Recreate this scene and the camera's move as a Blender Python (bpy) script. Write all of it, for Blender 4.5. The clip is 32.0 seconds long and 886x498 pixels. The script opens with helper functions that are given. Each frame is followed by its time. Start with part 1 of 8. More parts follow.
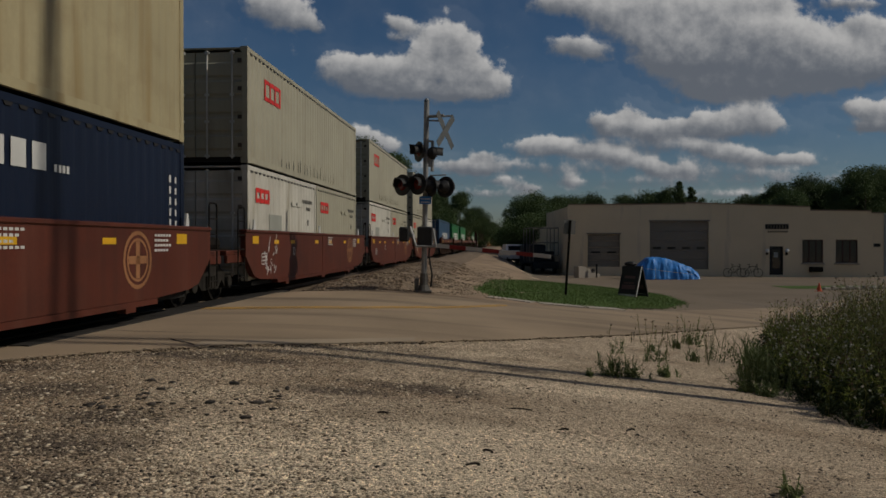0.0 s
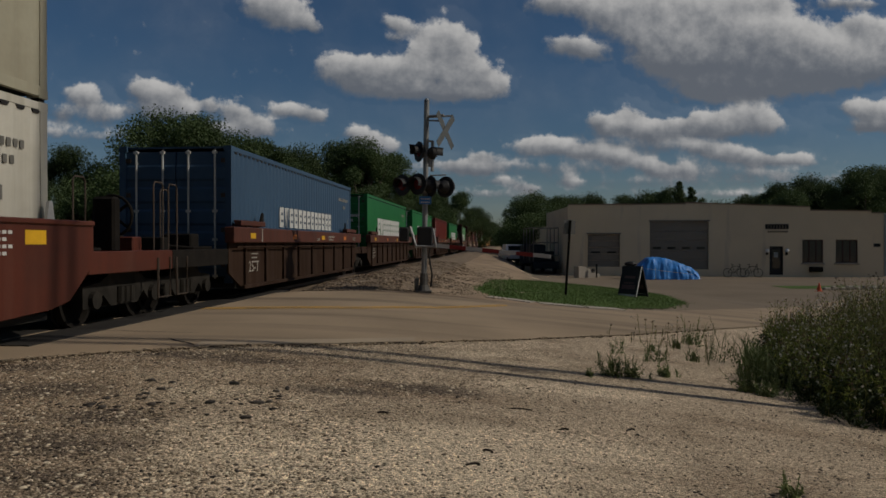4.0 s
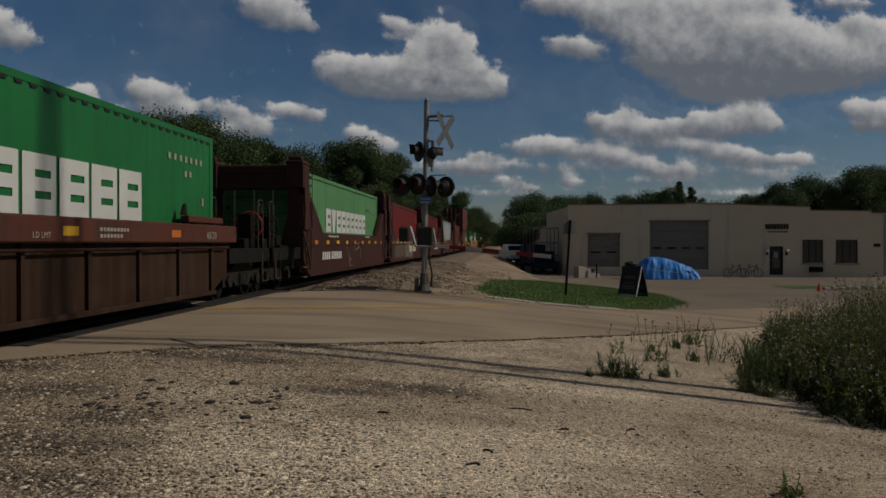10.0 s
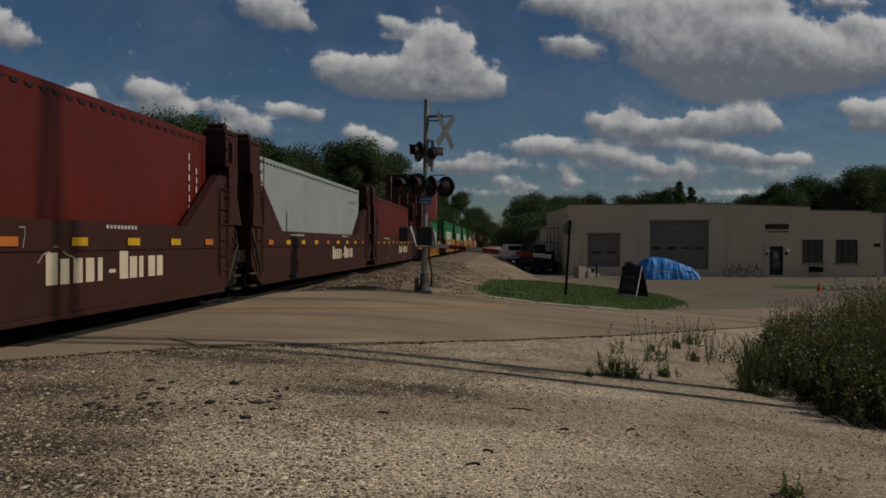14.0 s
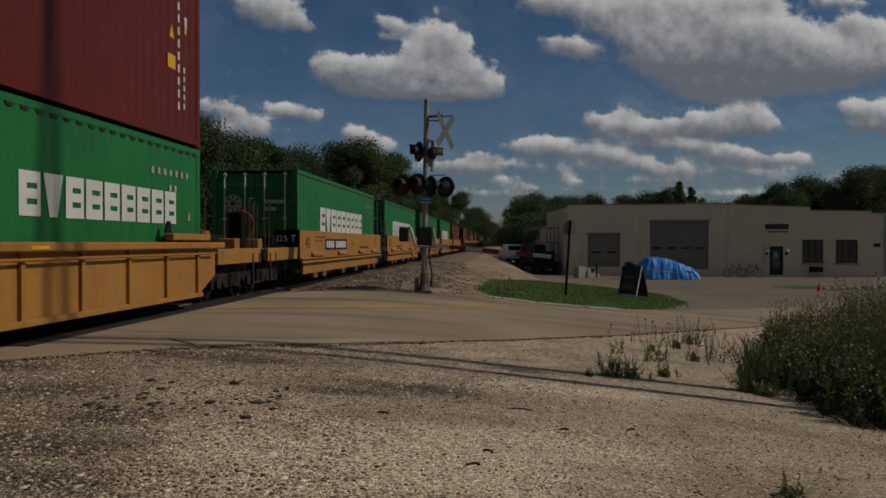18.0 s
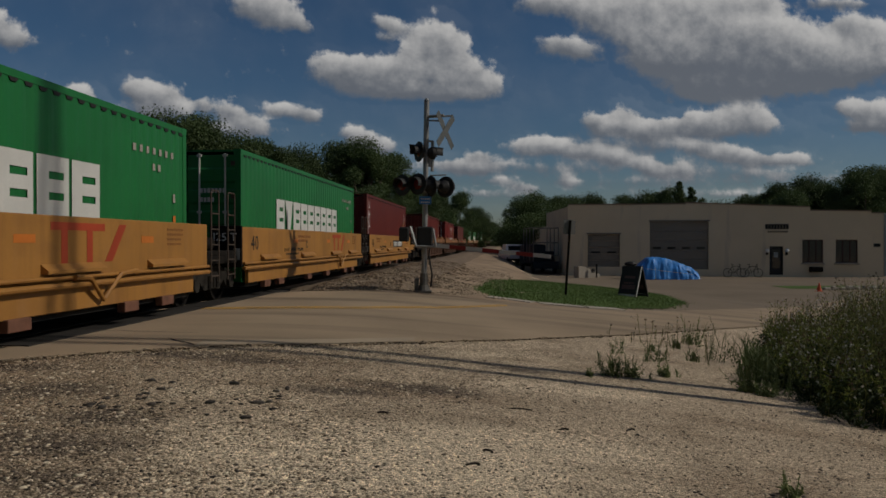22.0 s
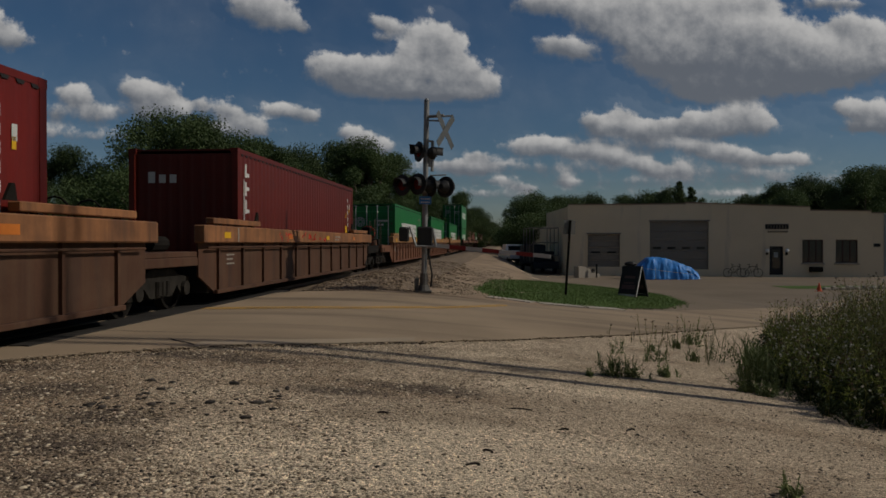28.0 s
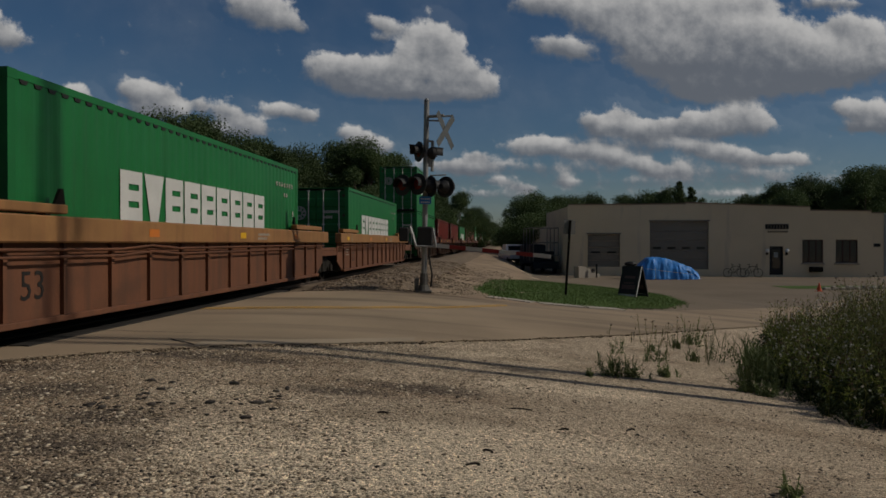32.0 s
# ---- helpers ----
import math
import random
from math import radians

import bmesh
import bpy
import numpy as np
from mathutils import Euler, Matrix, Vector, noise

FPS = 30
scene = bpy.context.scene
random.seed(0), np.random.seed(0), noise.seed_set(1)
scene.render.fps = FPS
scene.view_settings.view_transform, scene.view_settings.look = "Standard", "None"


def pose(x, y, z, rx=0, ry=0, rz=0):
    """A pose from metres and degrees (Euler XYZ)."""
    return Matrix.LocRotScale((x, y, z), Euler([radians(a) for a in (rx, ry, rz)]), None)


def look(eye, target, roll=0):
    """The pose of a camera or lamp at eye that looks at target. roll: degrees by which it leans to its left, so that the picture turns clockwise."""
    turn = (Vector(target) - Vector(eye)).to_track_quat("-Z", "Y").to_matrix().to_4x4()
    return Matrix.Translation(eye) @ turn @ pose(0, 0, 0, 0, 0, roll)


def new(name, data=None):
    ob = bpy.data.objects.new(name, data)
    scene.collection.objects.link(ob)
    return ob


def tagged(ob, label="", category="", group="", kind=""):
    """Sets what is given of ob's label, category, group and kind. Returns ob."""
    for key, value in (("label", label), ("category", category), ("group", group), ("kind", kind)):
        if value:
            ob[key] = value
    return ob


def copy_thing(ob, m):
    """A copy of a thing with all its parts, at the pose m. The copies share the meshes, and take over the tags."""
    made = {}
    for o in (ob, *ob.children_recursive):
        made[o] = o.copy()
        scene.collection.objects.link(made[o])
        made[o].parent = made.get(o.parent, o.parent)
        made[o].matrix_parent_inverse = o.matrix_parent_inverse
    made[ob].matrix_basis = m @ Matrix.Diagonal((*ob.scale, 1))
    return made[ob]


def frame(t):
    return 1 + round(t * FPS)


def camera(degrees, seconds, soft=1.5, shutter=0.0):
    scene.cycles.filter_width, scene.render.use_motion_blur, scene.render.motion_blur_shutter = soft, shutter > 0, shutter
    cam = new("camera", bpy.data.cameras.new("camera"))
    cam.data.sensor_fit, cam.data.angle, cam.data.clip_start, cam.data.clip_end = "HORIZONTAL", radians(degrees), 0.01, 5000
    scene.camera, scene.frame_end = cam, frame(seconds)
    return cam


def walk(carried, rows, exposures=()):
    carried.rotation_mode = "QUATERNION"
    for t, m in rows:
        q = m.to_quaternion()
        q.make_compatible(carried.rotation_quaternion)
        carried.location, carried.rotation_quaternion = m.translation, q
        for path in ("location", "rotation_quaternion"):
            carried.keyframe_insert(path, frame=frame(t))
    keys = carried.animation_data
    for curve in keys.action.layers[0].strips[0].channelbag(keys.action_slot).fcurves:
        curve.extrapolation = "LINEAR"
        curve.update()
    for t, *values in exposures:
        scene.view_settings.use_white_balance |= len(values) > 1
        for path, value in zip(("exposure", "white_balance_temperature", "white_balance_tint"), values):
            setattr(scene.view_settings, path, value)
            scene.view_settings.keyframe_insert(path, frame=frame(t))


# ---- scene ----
cam = camera(61, 32.0, soft=1.6)
EYE = 1.24
here = look((0, 0, EYE), (0, 100, EYE - 0.83))
walk(cam, [(0, here), (32.0, here)])

# ---- light ----
SUN_EL, SUN_X, SUN_Y = radians(38), 0.997, -0.078
world = bpy.data.worlds.new("sky")
scene.world = world
world.use_nodes = True
wn = world.node_tree.nodes
sky = wn.new("ShaderNodeTexSky")
sky.sky_type, sky.sun_disc = "NISHITA", False
sky.sun_elevation, sky.sun_rotation = SUN_EL, math.atan2(SUN_X, SUN_Y)
sky.air_density, sky.dust_density, sky.ozone_density = 1.0, 0.5, 5.0
vivid = wn.new("ShaderNodeHueSaturation")
vivid.inputs["Saturation"].default_value = 1.12
world.node_tree.links.new(sky.outputs[0], vivid.inputs["Color"])
world.node_tree.links.new(vivid.outputs[0], wn["Background"].inputs[0])
wn["Background"].inputs[1].default_value = 0.052
sun = new("sun", bpy.data.lights.new("sun", "SUN"))
sun.data.energy, sun.data.angle, sun.data.color = 3.7, radians(1.2), (1.0, 0.92, 0.80)
sun.matrix_world = look((SUN_X, SUN_Y, math.tan(SUN_EL)), (0, 0, 0))
scene.view_settings.exposure = -0.75

# ---- materials ----
MATS = {}


def mat(name, color, rough=0.6, metal=0.0, vary=0.25, scale=1.2, fine=30.0, bump=0.15, tint=None, tint_amount=0.0,
        tint_scale=(1, 1, 1), spec=0.25, shift=True, grime=0.0, dust=(0.05, 0.036, 0.026)):
    """A painted, stony or dusty surface: broad and fine variation, an optional second colour in patches or streaks, fine relief."""
    if name in MATS:
        return MATS[name]
    m = bpy.data.materials.new(name)
    m.use_nodes = True
    nt = m.node_tree
    n, link = nt.nodes, nt.links.new
    b = n["Principled BSDF"]
    b.inputs["Roughness"].default_value, b.inputs["Metallic"].default_value = rough, metal
    b.inputs["Specular IOR Level"].default_value = spec
    tc = n.new("ShaderNodeTexCoord")
    co = tc.outputs["Object"]
    if shift:
        oi = n.new("ShaderNodeObjectInfo")
        mul = n.new("ShaderNodeMath")
        mul.operation, mul.inputs[1].default_value = "MULTIPLY", 37.0
        link(oi.outputs["Random"], mul.inputs[0])
        add = n.new("ShaderNodeVectorMath")
        link(co, add.inputs[0])
        link(mul.outputs[0], add.inputs[1])
        co = add.outputs[0]

    def tex(sc, detail, vec):
        t = n.new("ShaderNodeTexNoise")
        t.inputs["Scale"].default_value, t.inputs["Detail"].default_value = sc, detail
        link(vec, t.inputs["Vector"])
        return t.outputs["Fac"]

    def mixed(fac, a, c, kind="MIX"):
        x = n.new("ShaderNodeMix")
        x.data_type, x.blend_type = "RGBA", kind
        for sock, v in ((x.inputs[0], fac), (x.inputs[6], a), (x.inputs[7], c)):
            if isinstance(v, bpy.types.NodeSocket):
                link(v, sock)
            else:
                sock.default_value = v if isinstance(v, float) else (*v, 1)
        return x.outputs[2]

    def ramp(fac, lo, hi, a=0.0, c=1.0):
        r = n.new("ShaderNodeMapRange")
        r.inputs[1].default_value, r.inputs[2].default_value = lo, hi
        r.inputs[3].default_value, r.inputs[4].default_value = a, c
        link(fac, r.inputs[0])
        return r.outputs[0]

    broad, small = tex(scale, 3, co), tex(fine, 4, co)
    lo = tuple(c * (1 - vary) for c in color)
    hi = tuple(min(1, c * (1 + vary)) for c in color)
    col = mixed(ramp(broad, 0.3, 0.7), lo, hi)
    col = mixed(ramp(small, 0.3, 0.7, 0.0, 0.5), col, tuple(c * (1 - 0.9 * vary) for c in color))
    if tint:
        mp = n.new("ShaderNodeMapping")
        mp.inputs["Scale"].default_value = tint_scale
        link(co, mp.inputs["Vector"])
        col = mixed(ramp(tex(1.0, 5, mp.outputs[0]), 0.62 - 0.3 * tint_amount, 0.72, 0.0, min(1.0, 0.4 + tint_amount)), col, tint)
    if grime:       # run-down streaks, then blotches of dirt
        for sc, lo, hi, most in (((5.0, 5.0, 0.30), 0.48, 0.74, grime), ((1.3, 1.3, 1.9), 0.50, 0.72, 0.8 * grime)):
            mp = n.new("ShaderNodeMapping")
            mp.inputs["Scale"].default_value = sc
            link(co, mp.inputs["Vector"])
            col = mixed(ramp(tex(1.0, 6, mp.outputs[0]), lo, hi, 0.0, most), col, dust)
    link(col, b.inputs["Base Color"])
    if bump:
        bp = n.new("ShaderNodeBump")
        bp.inputs["Strength"].default_value, bp.inputs["Distance"].default_value = bump, 0.02
        link(small, bp.inputs["Height"])
        link(bp.outputs[0], b.inputs["Normal"])
    MATS[name] = m
    return m


def glass(name, color, rough=0.05):
    m = mat(name, color, rough, vary=0.05, bump=0, spec=0.6)
    return m


# ---- building blocks ----
def box(bm, x0, x1, y0, y1, z0, z1):
    v = [bm.verts.new(p) for p in ((x0, y0, z0), (x1, y0, z0), (x1, y1, z0), (x0, y1, z0), (x0, y0, z1), (x1, y0, z1), (x1, y1, z1), (x0, y1, z1))]
    for f in ((3, 2, 1, 0), (4, 5, 6, 7), (0, 1, 5, 4), (1, 2, 6, 5), (2, 3, 7, 6), (3, 0, 4, 7)):
        bm.faces.new([v[i] for i in f])
    return v


def prism(bm, outline, axis, a, c):
    """An outline of (p, q) pairs drawn out along an axis from a to c. Axis y: p is x, q is z; axis x: p is y, q is z; axis z: p is x, q is y."""
    def at(p, q, r):
        return {"y": (p, r, q), "x": (r, p, q), "z": (p, q, r)}[axis]
    v0 = [bm.verts.new(at(p, q, a)) for p, q in outline]
    v1 = [bm.verts.new(at(p, q, c)) for p, q in outline]
    k = len(outline)
    bm.faces.new(v0[::-1])
    bm.faces.new(v1)
    for i in range(k):
        bm.faces.new((v0[i], v0[(i + 1) % k], v1[(i + 1) % k], v1[i]))


def tube(bm, p, q, r, r2=None, k=8, caps=True):
    p, q = Vector(p), Vector(q)
    r2 = r if r2 is None else r2
    w = (q - p).normalized()
    a = w.orthogonal().normalized()
    c = w.cross(a)
    rings = []
    for o, s in ((p, r), (q, r2)):
        rings.append([bm.verts.new(o + (a * math.cos(i * math.tau / k) + c * math.sin(i * math.tau / k)) * s) for i in range(k)])
    for i in range(k):
        bm.faces.new((rings[0][i], rings[0][(i + 1) % k], rings[1][(i + 1) % k], rings[1][i]))
    if caps:
        bm.faces.new(rings[0][::-1])
        bm.faces.new(rings[1])


def pipe(bm, points, r, k=6):
    """One bent rod through the points."""
    pts = [Vector(p) for p in points]
    rings = []
    for i, p in enumerate(pts):
        w = (pts[min(i + 1, len(pts) - 1)] - pts[max(i - 1, 0)]).normalized()
        a = w.cross(Vector((0.31, 0.17, 0.93))).normalized()
        c = w.cross(a)
        rings.append([bm.verts.new(p + (a * math.cos(j * math.tau / k) + c * math.sin(j * math.tau / k)) * r) for j in range(k)])
    for q0, q1 in zip(rings, rings[1:]):
        for j in range(k):
            bm.faces.new((q0[j], q0[(j + 1) % k], q1[(j + 1) % k], q1[j]))
    bm.faces.new(rings[0][::-1])
    bm.faces.new(rings[-1])


def finish(name, bm, material, smooth=False):
    bmesh.ops.recalc_face_normals(bm, faces=bm.faces)
    me = bpy.data.meshes.new(name)
    bm.to_mesh(me)
    bm.free()
    for m in (material if isinstance(material, (list, tuple)) else (material,)):
        me.materials.append(m)
    if smooth:
        me.polygons.foreach_set("use_smooth", [True] * len(me.polygons))
    return me


def part(name, bm, material, parent, label="", smooth=False):
    ob = new(name, finish(name, bm, material, smooth))
    ob.parent = parent
    return tagged(ob, label)


def again(ob, x=0, y=0, z=0, rz=0.0):
    """One more of the same part, on the same mesh, under the same parent."""
    o = new(ob.name.split(".")[0], ob.data)
    o.parent = ob.parent
    o.location, o.rotation_euler[2] = (x, y, z), rz
    return o


def boxes(name, material, parent, dims, label="", bevel=0.0):
    bm = bmesh.new()
    for d in dims:
        box(bm, *d)
    if bevel:
        bmesh.ops.bevel(bm, geom=bm.edges[:], offset=bevel, segments=1, affect="EDGES")
    return part(name, bm, material, parent, label)


def raw_mesh(name, verts, faces, material, smooth=False):
    me = bpy.data.meshes.new(name)
    me.from_pydata(verts, [], faces)
    for m in (material if isinstance(material, (list, tuple)) else (material,)):
        me.materials.append(m)
    if smooth:
        me.polygons.foreach_set("use_smooth", [True] * len(me.polygons))
    return me


GLYPHS = {}


def words(text, size, material, parent, m, name="digit"):
    """Painted characters side by side, each a part of its own."""
    x = 0.0
    for ch in text:
        if ch == " ":
            x += 0.3 * size
            continue
        key = (ch, size, material.name)
        if key not in GLYPHS:
            c = bpy.data.curves.new(name, "FONT")
            c.body, c.size, c.extrude, c.align_x, c.resolution_u = ch, size, 0.002, "LEFT", 2
            tmp = new("tmp", c)
            bpy.context.view_layer.update()
            me = bpy.data.meshes.new_from_object(tmp)
            bpy.data.objects.remove(tmp)
            bpy.data.curves.remove(c)
            me.materials.append(material)
            GLYPHS[key] = me, max(v.co.x for v in me.vertices)
        me, w = GLYPHS[key]
        ob = new(name, me)
        ob.parent, ob.matrix_basis = parent, m @ Matrix.Translation((x, 0, 0))
        x += w + 0.07 * size


# ---- plan: camera at the origin looking along y; the track runs ahead, a little to the right ----
TURN = math.atan(111 / 1331)
UX, UY = math.sin(TURN), math.cos(TURN)      # along the track, away from the camera
OFF = 6.97                                   # from the camera to the track's middle
SPEED = 12.39


def smooth01(a, b, v):
    t = min(1.0, max(0.0, (v - a) / (b - a)))
    return t * t * (3 - 2 * t)


def track_xy(s, r=0.0):
    """Along the track s, r to its right."""
    return s * UX - (OFF - r) * UY, s * UY + (OFF - r) * UX


def off_track(x, y):
    return (x * UY - y * UX) + OFF


def height(x, y):
    r = off_track(x, y)
    fall = 0.095 * math.log1p(math.exp(min(60, (r - 4.2) * 1.5))) / 1.5
    fall += 0.03 * max(0, y - 30) * smooth01(6.2, 9.6, r)
    z = -min(fall, 1.42)
    crossing = smooth01(6.6, 8.2, y) * (1 - smooth01(18.8, 19.8, y))
    if abs(r) < 2.0:
        z -= 0.17 * (1 - crossing) * (1 - smooth01(1.4, 2.0, abs(r)))
    if r < -3:
        z -= 0.35 * (1 - smooth01(-6, -3, r))
    return z


def curve(pts, v):
    """Straight pieces through (x, y) pairs."""
    if v <= pts[0][0]:
        return pts[0][1]
    for (a, b), (c, d) in zip(pts, pts[1:]):
        if v <= c:
            return b + (d - b) * (v - a) / (c - a)
    return pts[-1][1]

# ---- train materials ----
GREEN = mat("green container paint", (0.0128, 0.138, 0.0360), 0.42, vary=0.16, scale=0.5, fine=14, bump=0.04, tint=(0.02, 0.10, 0.03), tint_amount=0.10, tint_scale=(2.5, 1, 0.25), grime=0.22, dust=(0.012,0.055,0.018))
PALEGREEN = mat("faded green container paint", (0.0864, 0.2304, 0.0864), 0.5, vary=0.14, scale=0.5, fine=14, bump=0.04, tint=(0.06, 0.16, 0.07), tint_amount=0.12, tint_scale=(2.5, 1, 0.25), grime=0.28, dust=(0.05,0.085,0.04))
MAROON = mat("maroon container paint", (0.105, 0.0118, 0.0066), 0.45, vary=0.16, scale=0.5, fine=14, bump=0.04, tint=(0.095, 0.014, 0.009), tint_amount=0.12, tint_scale=(2.5, 1, 0.25), grime=0.25, dust=(0.045,0.012,0.008))
REDBOX = mat("red container paint", (0.132, 0.0108, 0.0072), 0.45, vary=0.14, scale=0.5, fine=14, bump=0.04, tint=(0.12, 0.015, 0.01), tint_amount=0.12, tint_scale=(2.5, 1, 0.25), grime=0.25, dust=(0.045,0.012,0.008))
WHITEBOX = mat("off white container paint", (0.50, 0.48, 0.41), 0.5, vary=0.12, scale=0.6, fine=14, bump=0.04, tint=(0.27, 0.24, 0.17), tint_amount=0.26, tint_scale=(3, 1, 0.25), grime=0.3, dust=(0.20,0.17,0.12))
UPPERWHITE = mat("dull greenish cream container paint", (0.335, 0.315, 0.232), 0.5, vary=0.10, scale=0.6, fine=14, bump=0.04, tint=(0.26, 0.24, 0.165), tint_amount=0.18, tint_scale=(1.5, 1.5, 0.25), grime=0.3, dust=(0.20,0.17,0.115))
GREYBOX = mat("pale grey container paint", (0.2898, 0.314, 0.3059), 0.5, vary=0.10, scale=0.6, fine=14, bump=0.04, tint=(0.28, 0.28, 0.25), tint_amount=0.14, tint_scale=(3, 1, 0.25), grime=0.2, dust=(0.17,0.16,0.13))
CREAMBOX = mat("cream container paint", (0.3499, 0.3013, 0.175), 0.5, vary=0.12, scale=0.6, fine=14, bump=0.04, tint=(0.24, 0.17, 0.07), tint_amount=0.36, tint_scale=(3, 1, 0.2), grime=0.35, dust=(0.18,0.125,0.06))
NAVYBOX = mat("navy container paint", (0.0054, 0.0099, 0.02475), 0.42, vary=0.16, scale=0.5, fine=14, bump=0.04)
BLUEBOX = mat("slate blue container paint", (0.0375, 0.075, 0.1275), 0.45, vary=0.16, scale=0.5, fine=14, bump=0.04, tint=(0.03, 0.05, 0.08), tint_amount=0.12, tint_scale=(2.5, 1, 0.25))
WHITE = mat("white lettering paint", (0.5184, 0.5184, 0.4896), 0.5, vary=0.10, scale=2, bump=0)
REDMARK = mat("red lettering paint", (0.55, 0.03, 0.025), 0.5, vary=0.1, scale=2, bump=0)
YELLOWMARK = mat("yellow reflective marking", (0.6, 0.336, 0.016), 0.4, vary=0.12, scale=3, bump=0)
ORANGEMARK = mat("orange reflective marking", (0.48, 0.144, 0.024), 0.4, vary=0.15, scale=3, bump=0)
BLACKMARK = mat("black lettering paint", (0.02, 0.018, 0.016), 0.5, vary=0.1, bump=0)
PALEROD = mat("pale galvanised lock rod", (0.50, 0.50, 0.47), 0.45, 0.1, vary=0.2, bump=0.05)
ROD = mat("rusty handrail steel", (0.065, 0.048, 0.036), 0.65, 0.1, vary=0.2, bump=0.05)
CARRED = mat("oxide red car paint", (0.08954, 0.02254, 0.01193), 0.55, vary=0.18, scale=0.7, fine=18, bump=0.06, tint=(0.10, 0.035, 0.022), tint_amount=0.3, tint_scale=(3, 1, 0.3), grime=0.45, dust=(0.040,0.016,0.011))
CARBROWN = mat("grimy brown car paint", (0.031, 0.0165, 0.0100), 0.8, spec=0.08, vary=0.22, scale=0.8, fine=18, bump=0.08, tint=(0.05, 0.032, 0.025), tint_amount=0.45, tint_scale=(3, 1, 0.35), grime=0.5, dust=(0.055,0.036,0.024))
CARSTRIPE = mat("oxide brown sill paint", (0.08925, 0.02805, 0.017), 0.6, vary=0.2, scale=0.8, fine=18, bump=0.06, tint=(0.07, 0.035, 0.025), tint_amount=0.38, tint_scale=(3, 1, 0.5), grime=0.5, dust=(0.03,0.016,0.011))
CARRUST = mat("rusty brown car paint", (0.1466, 0.0606, 0.03128), 0.68, vary=0.2, scale=0.7, fine=18, bump=0.08, tint=(0.11, 0.05, 0.03), tint_amount=0.42, tint_scale=(3, 1, 0.35), grime=0.55, dust=(0.06,0.034,0.022))
CARUMBER = mat("worn umber car paint", (0.078, 0.036, 0.020), 0.75, vary=0.25, scale=0.7, fine=18, bump=0.08, tint=(0.045, 0.026, 0.019), tint_amount=0.4, tint_scale=(3, 1, 0.35), grime=0.55, dust=(0.10,0.060,0.036))
CARORANGE = mat("faded orange brown sill paint", (0.26, 0.115, 0.048), 0.65, vary=0.25, scale=0.8, fine=18, bump=0.06, tint=(0.095, 0.05, 0.03), tint_amount=0.4, tint_scale=(3, 1, 0.5), grime=0.6, dust=(0.07,0.034,0.02))
CARTAN = mat("tan sill paint", (0.2805, 0.1445, 0.05525), 0.55, vary=0.16, scale=0.7, fine=18, bump=0.06, tint=(0.26, 0.11, 0.05), tint_amount=0.32, tint_scale=(3, 1, 0.5), grime=0.5, dust=(0.13,0.062,0.028))
CARYELLOW = mat("ochre yellow car paint", (0.328, 0.1558, 0.0369), 0.5, vary=0.12, scale=0.6, fine=18, bump=0.05, tint=(0.30, 0.15, 0.055), tint_amount=0.26, tint_scale=(3, 1, 0.3), grime=0.4, dust=(0.15,0.070,0.025))
CARMAROON = mat("dark red brown car paint", (0.045, 0.0128, 0.0074), 0.64, vary=0.18, scale=0.7, fine=18, bump=0.07, tint=(0.052, 0.019, 0.012), tint_amount=0.4, tint_scale=(3, 1, 0.3), grime=0.5, dust=(0.028,0.015,0.011))
STEEL = mat("grimy running gear steel", (0.012, 0.010, 0.008), 0.85, 0.0, vary=0.35, scale=4, bump=0.2, spec=0.12)
DARKBOX = mat("dark end grime", (0.014, 0.013, 0.011), 0.8, vary=0.3, scale=3, bump=0.1)

DIMWHITE = mat("dusty stencil paint", (0.30, 0.28, 0.24), 0.7, vary=0.2, scale=4, bump=0)

PADMARK = mat("faded pink reflective pad", (0.15, 0.07, 0.045), 0.6, vary=0.3, scale=6, bump=0.05)
MOVERS = []     # thing, place along the train, height


def code_bars(bm, x, z, cols, w, h, gap, y):
    for i in range(cols):
        box(bm, x + i * (w + gap), x + i * (w + gap) + w, y - 0.003, y + 0.001, z, z + h)


def big_letters(x, z, count, w, h, gap, y, material, parent, label):
    """A row of plain upright blocks, one of them narrowing downwards, the rest with two slots; every block a part."""
    for i in range(count):
        bm = bmesh.new()
        a, y1 = x + i * (w + gap), y + 0.001
        if i == 1:
            prism(bm, [(a, z + h), (a + w * 0.30, z), (a + w * 0.70, z), (a + w, z + h)], "y", y - 0.003, y1)
        else:
            for p, q, r0, r1 in ((0, 0.36, 0, 1), (0.84, 1, 0, 1), (0.36, 0.84, 0, 0.26), (0.36, 0.84, 0.39, 0.61), (0.36, 0.84, 0.74, 1)):
                box(bm, a + p * w, a + q * w, y - 0.003, y1, z + h * r0, z + h * r1)
        part("letter_block", bm, material, parent, label)


def block_letters(bm, x, z, count, w, h, gap, y):
    """A row of plain block marks."""
    for i in range(count):
        a = x + i * (w + gap)
        box(bm, a, a + w, y - 0.003, y + 0.001, z, z + h)


def corrugated(bm, L, z0, z1, y, sign, a=0.12):
    pitch, depth = 0.278, 0.007
    n = int((L - 2 * a) / pitch)
    pitch = (L - 2 * a) / n
    xs = []
    for i in range(n):
        for f, d in ((0, 0), (0.26, 0), (0.5, 1), (0.76, 1)):
            xs.append((a + (i + f) * pitch, y - sign * depth * d))
    xs.append((L - a, y))
    lo = [bm.verts.new((x, q, z0)) for x, q in xs]
    hi = [bm.verts.new((x, q, z1)) for x, q in xs]
    for i in range(len(xs) - 1):
        bm.faces.new((lo[i], lo[i + 1], hi[i + 1], hi[i]))


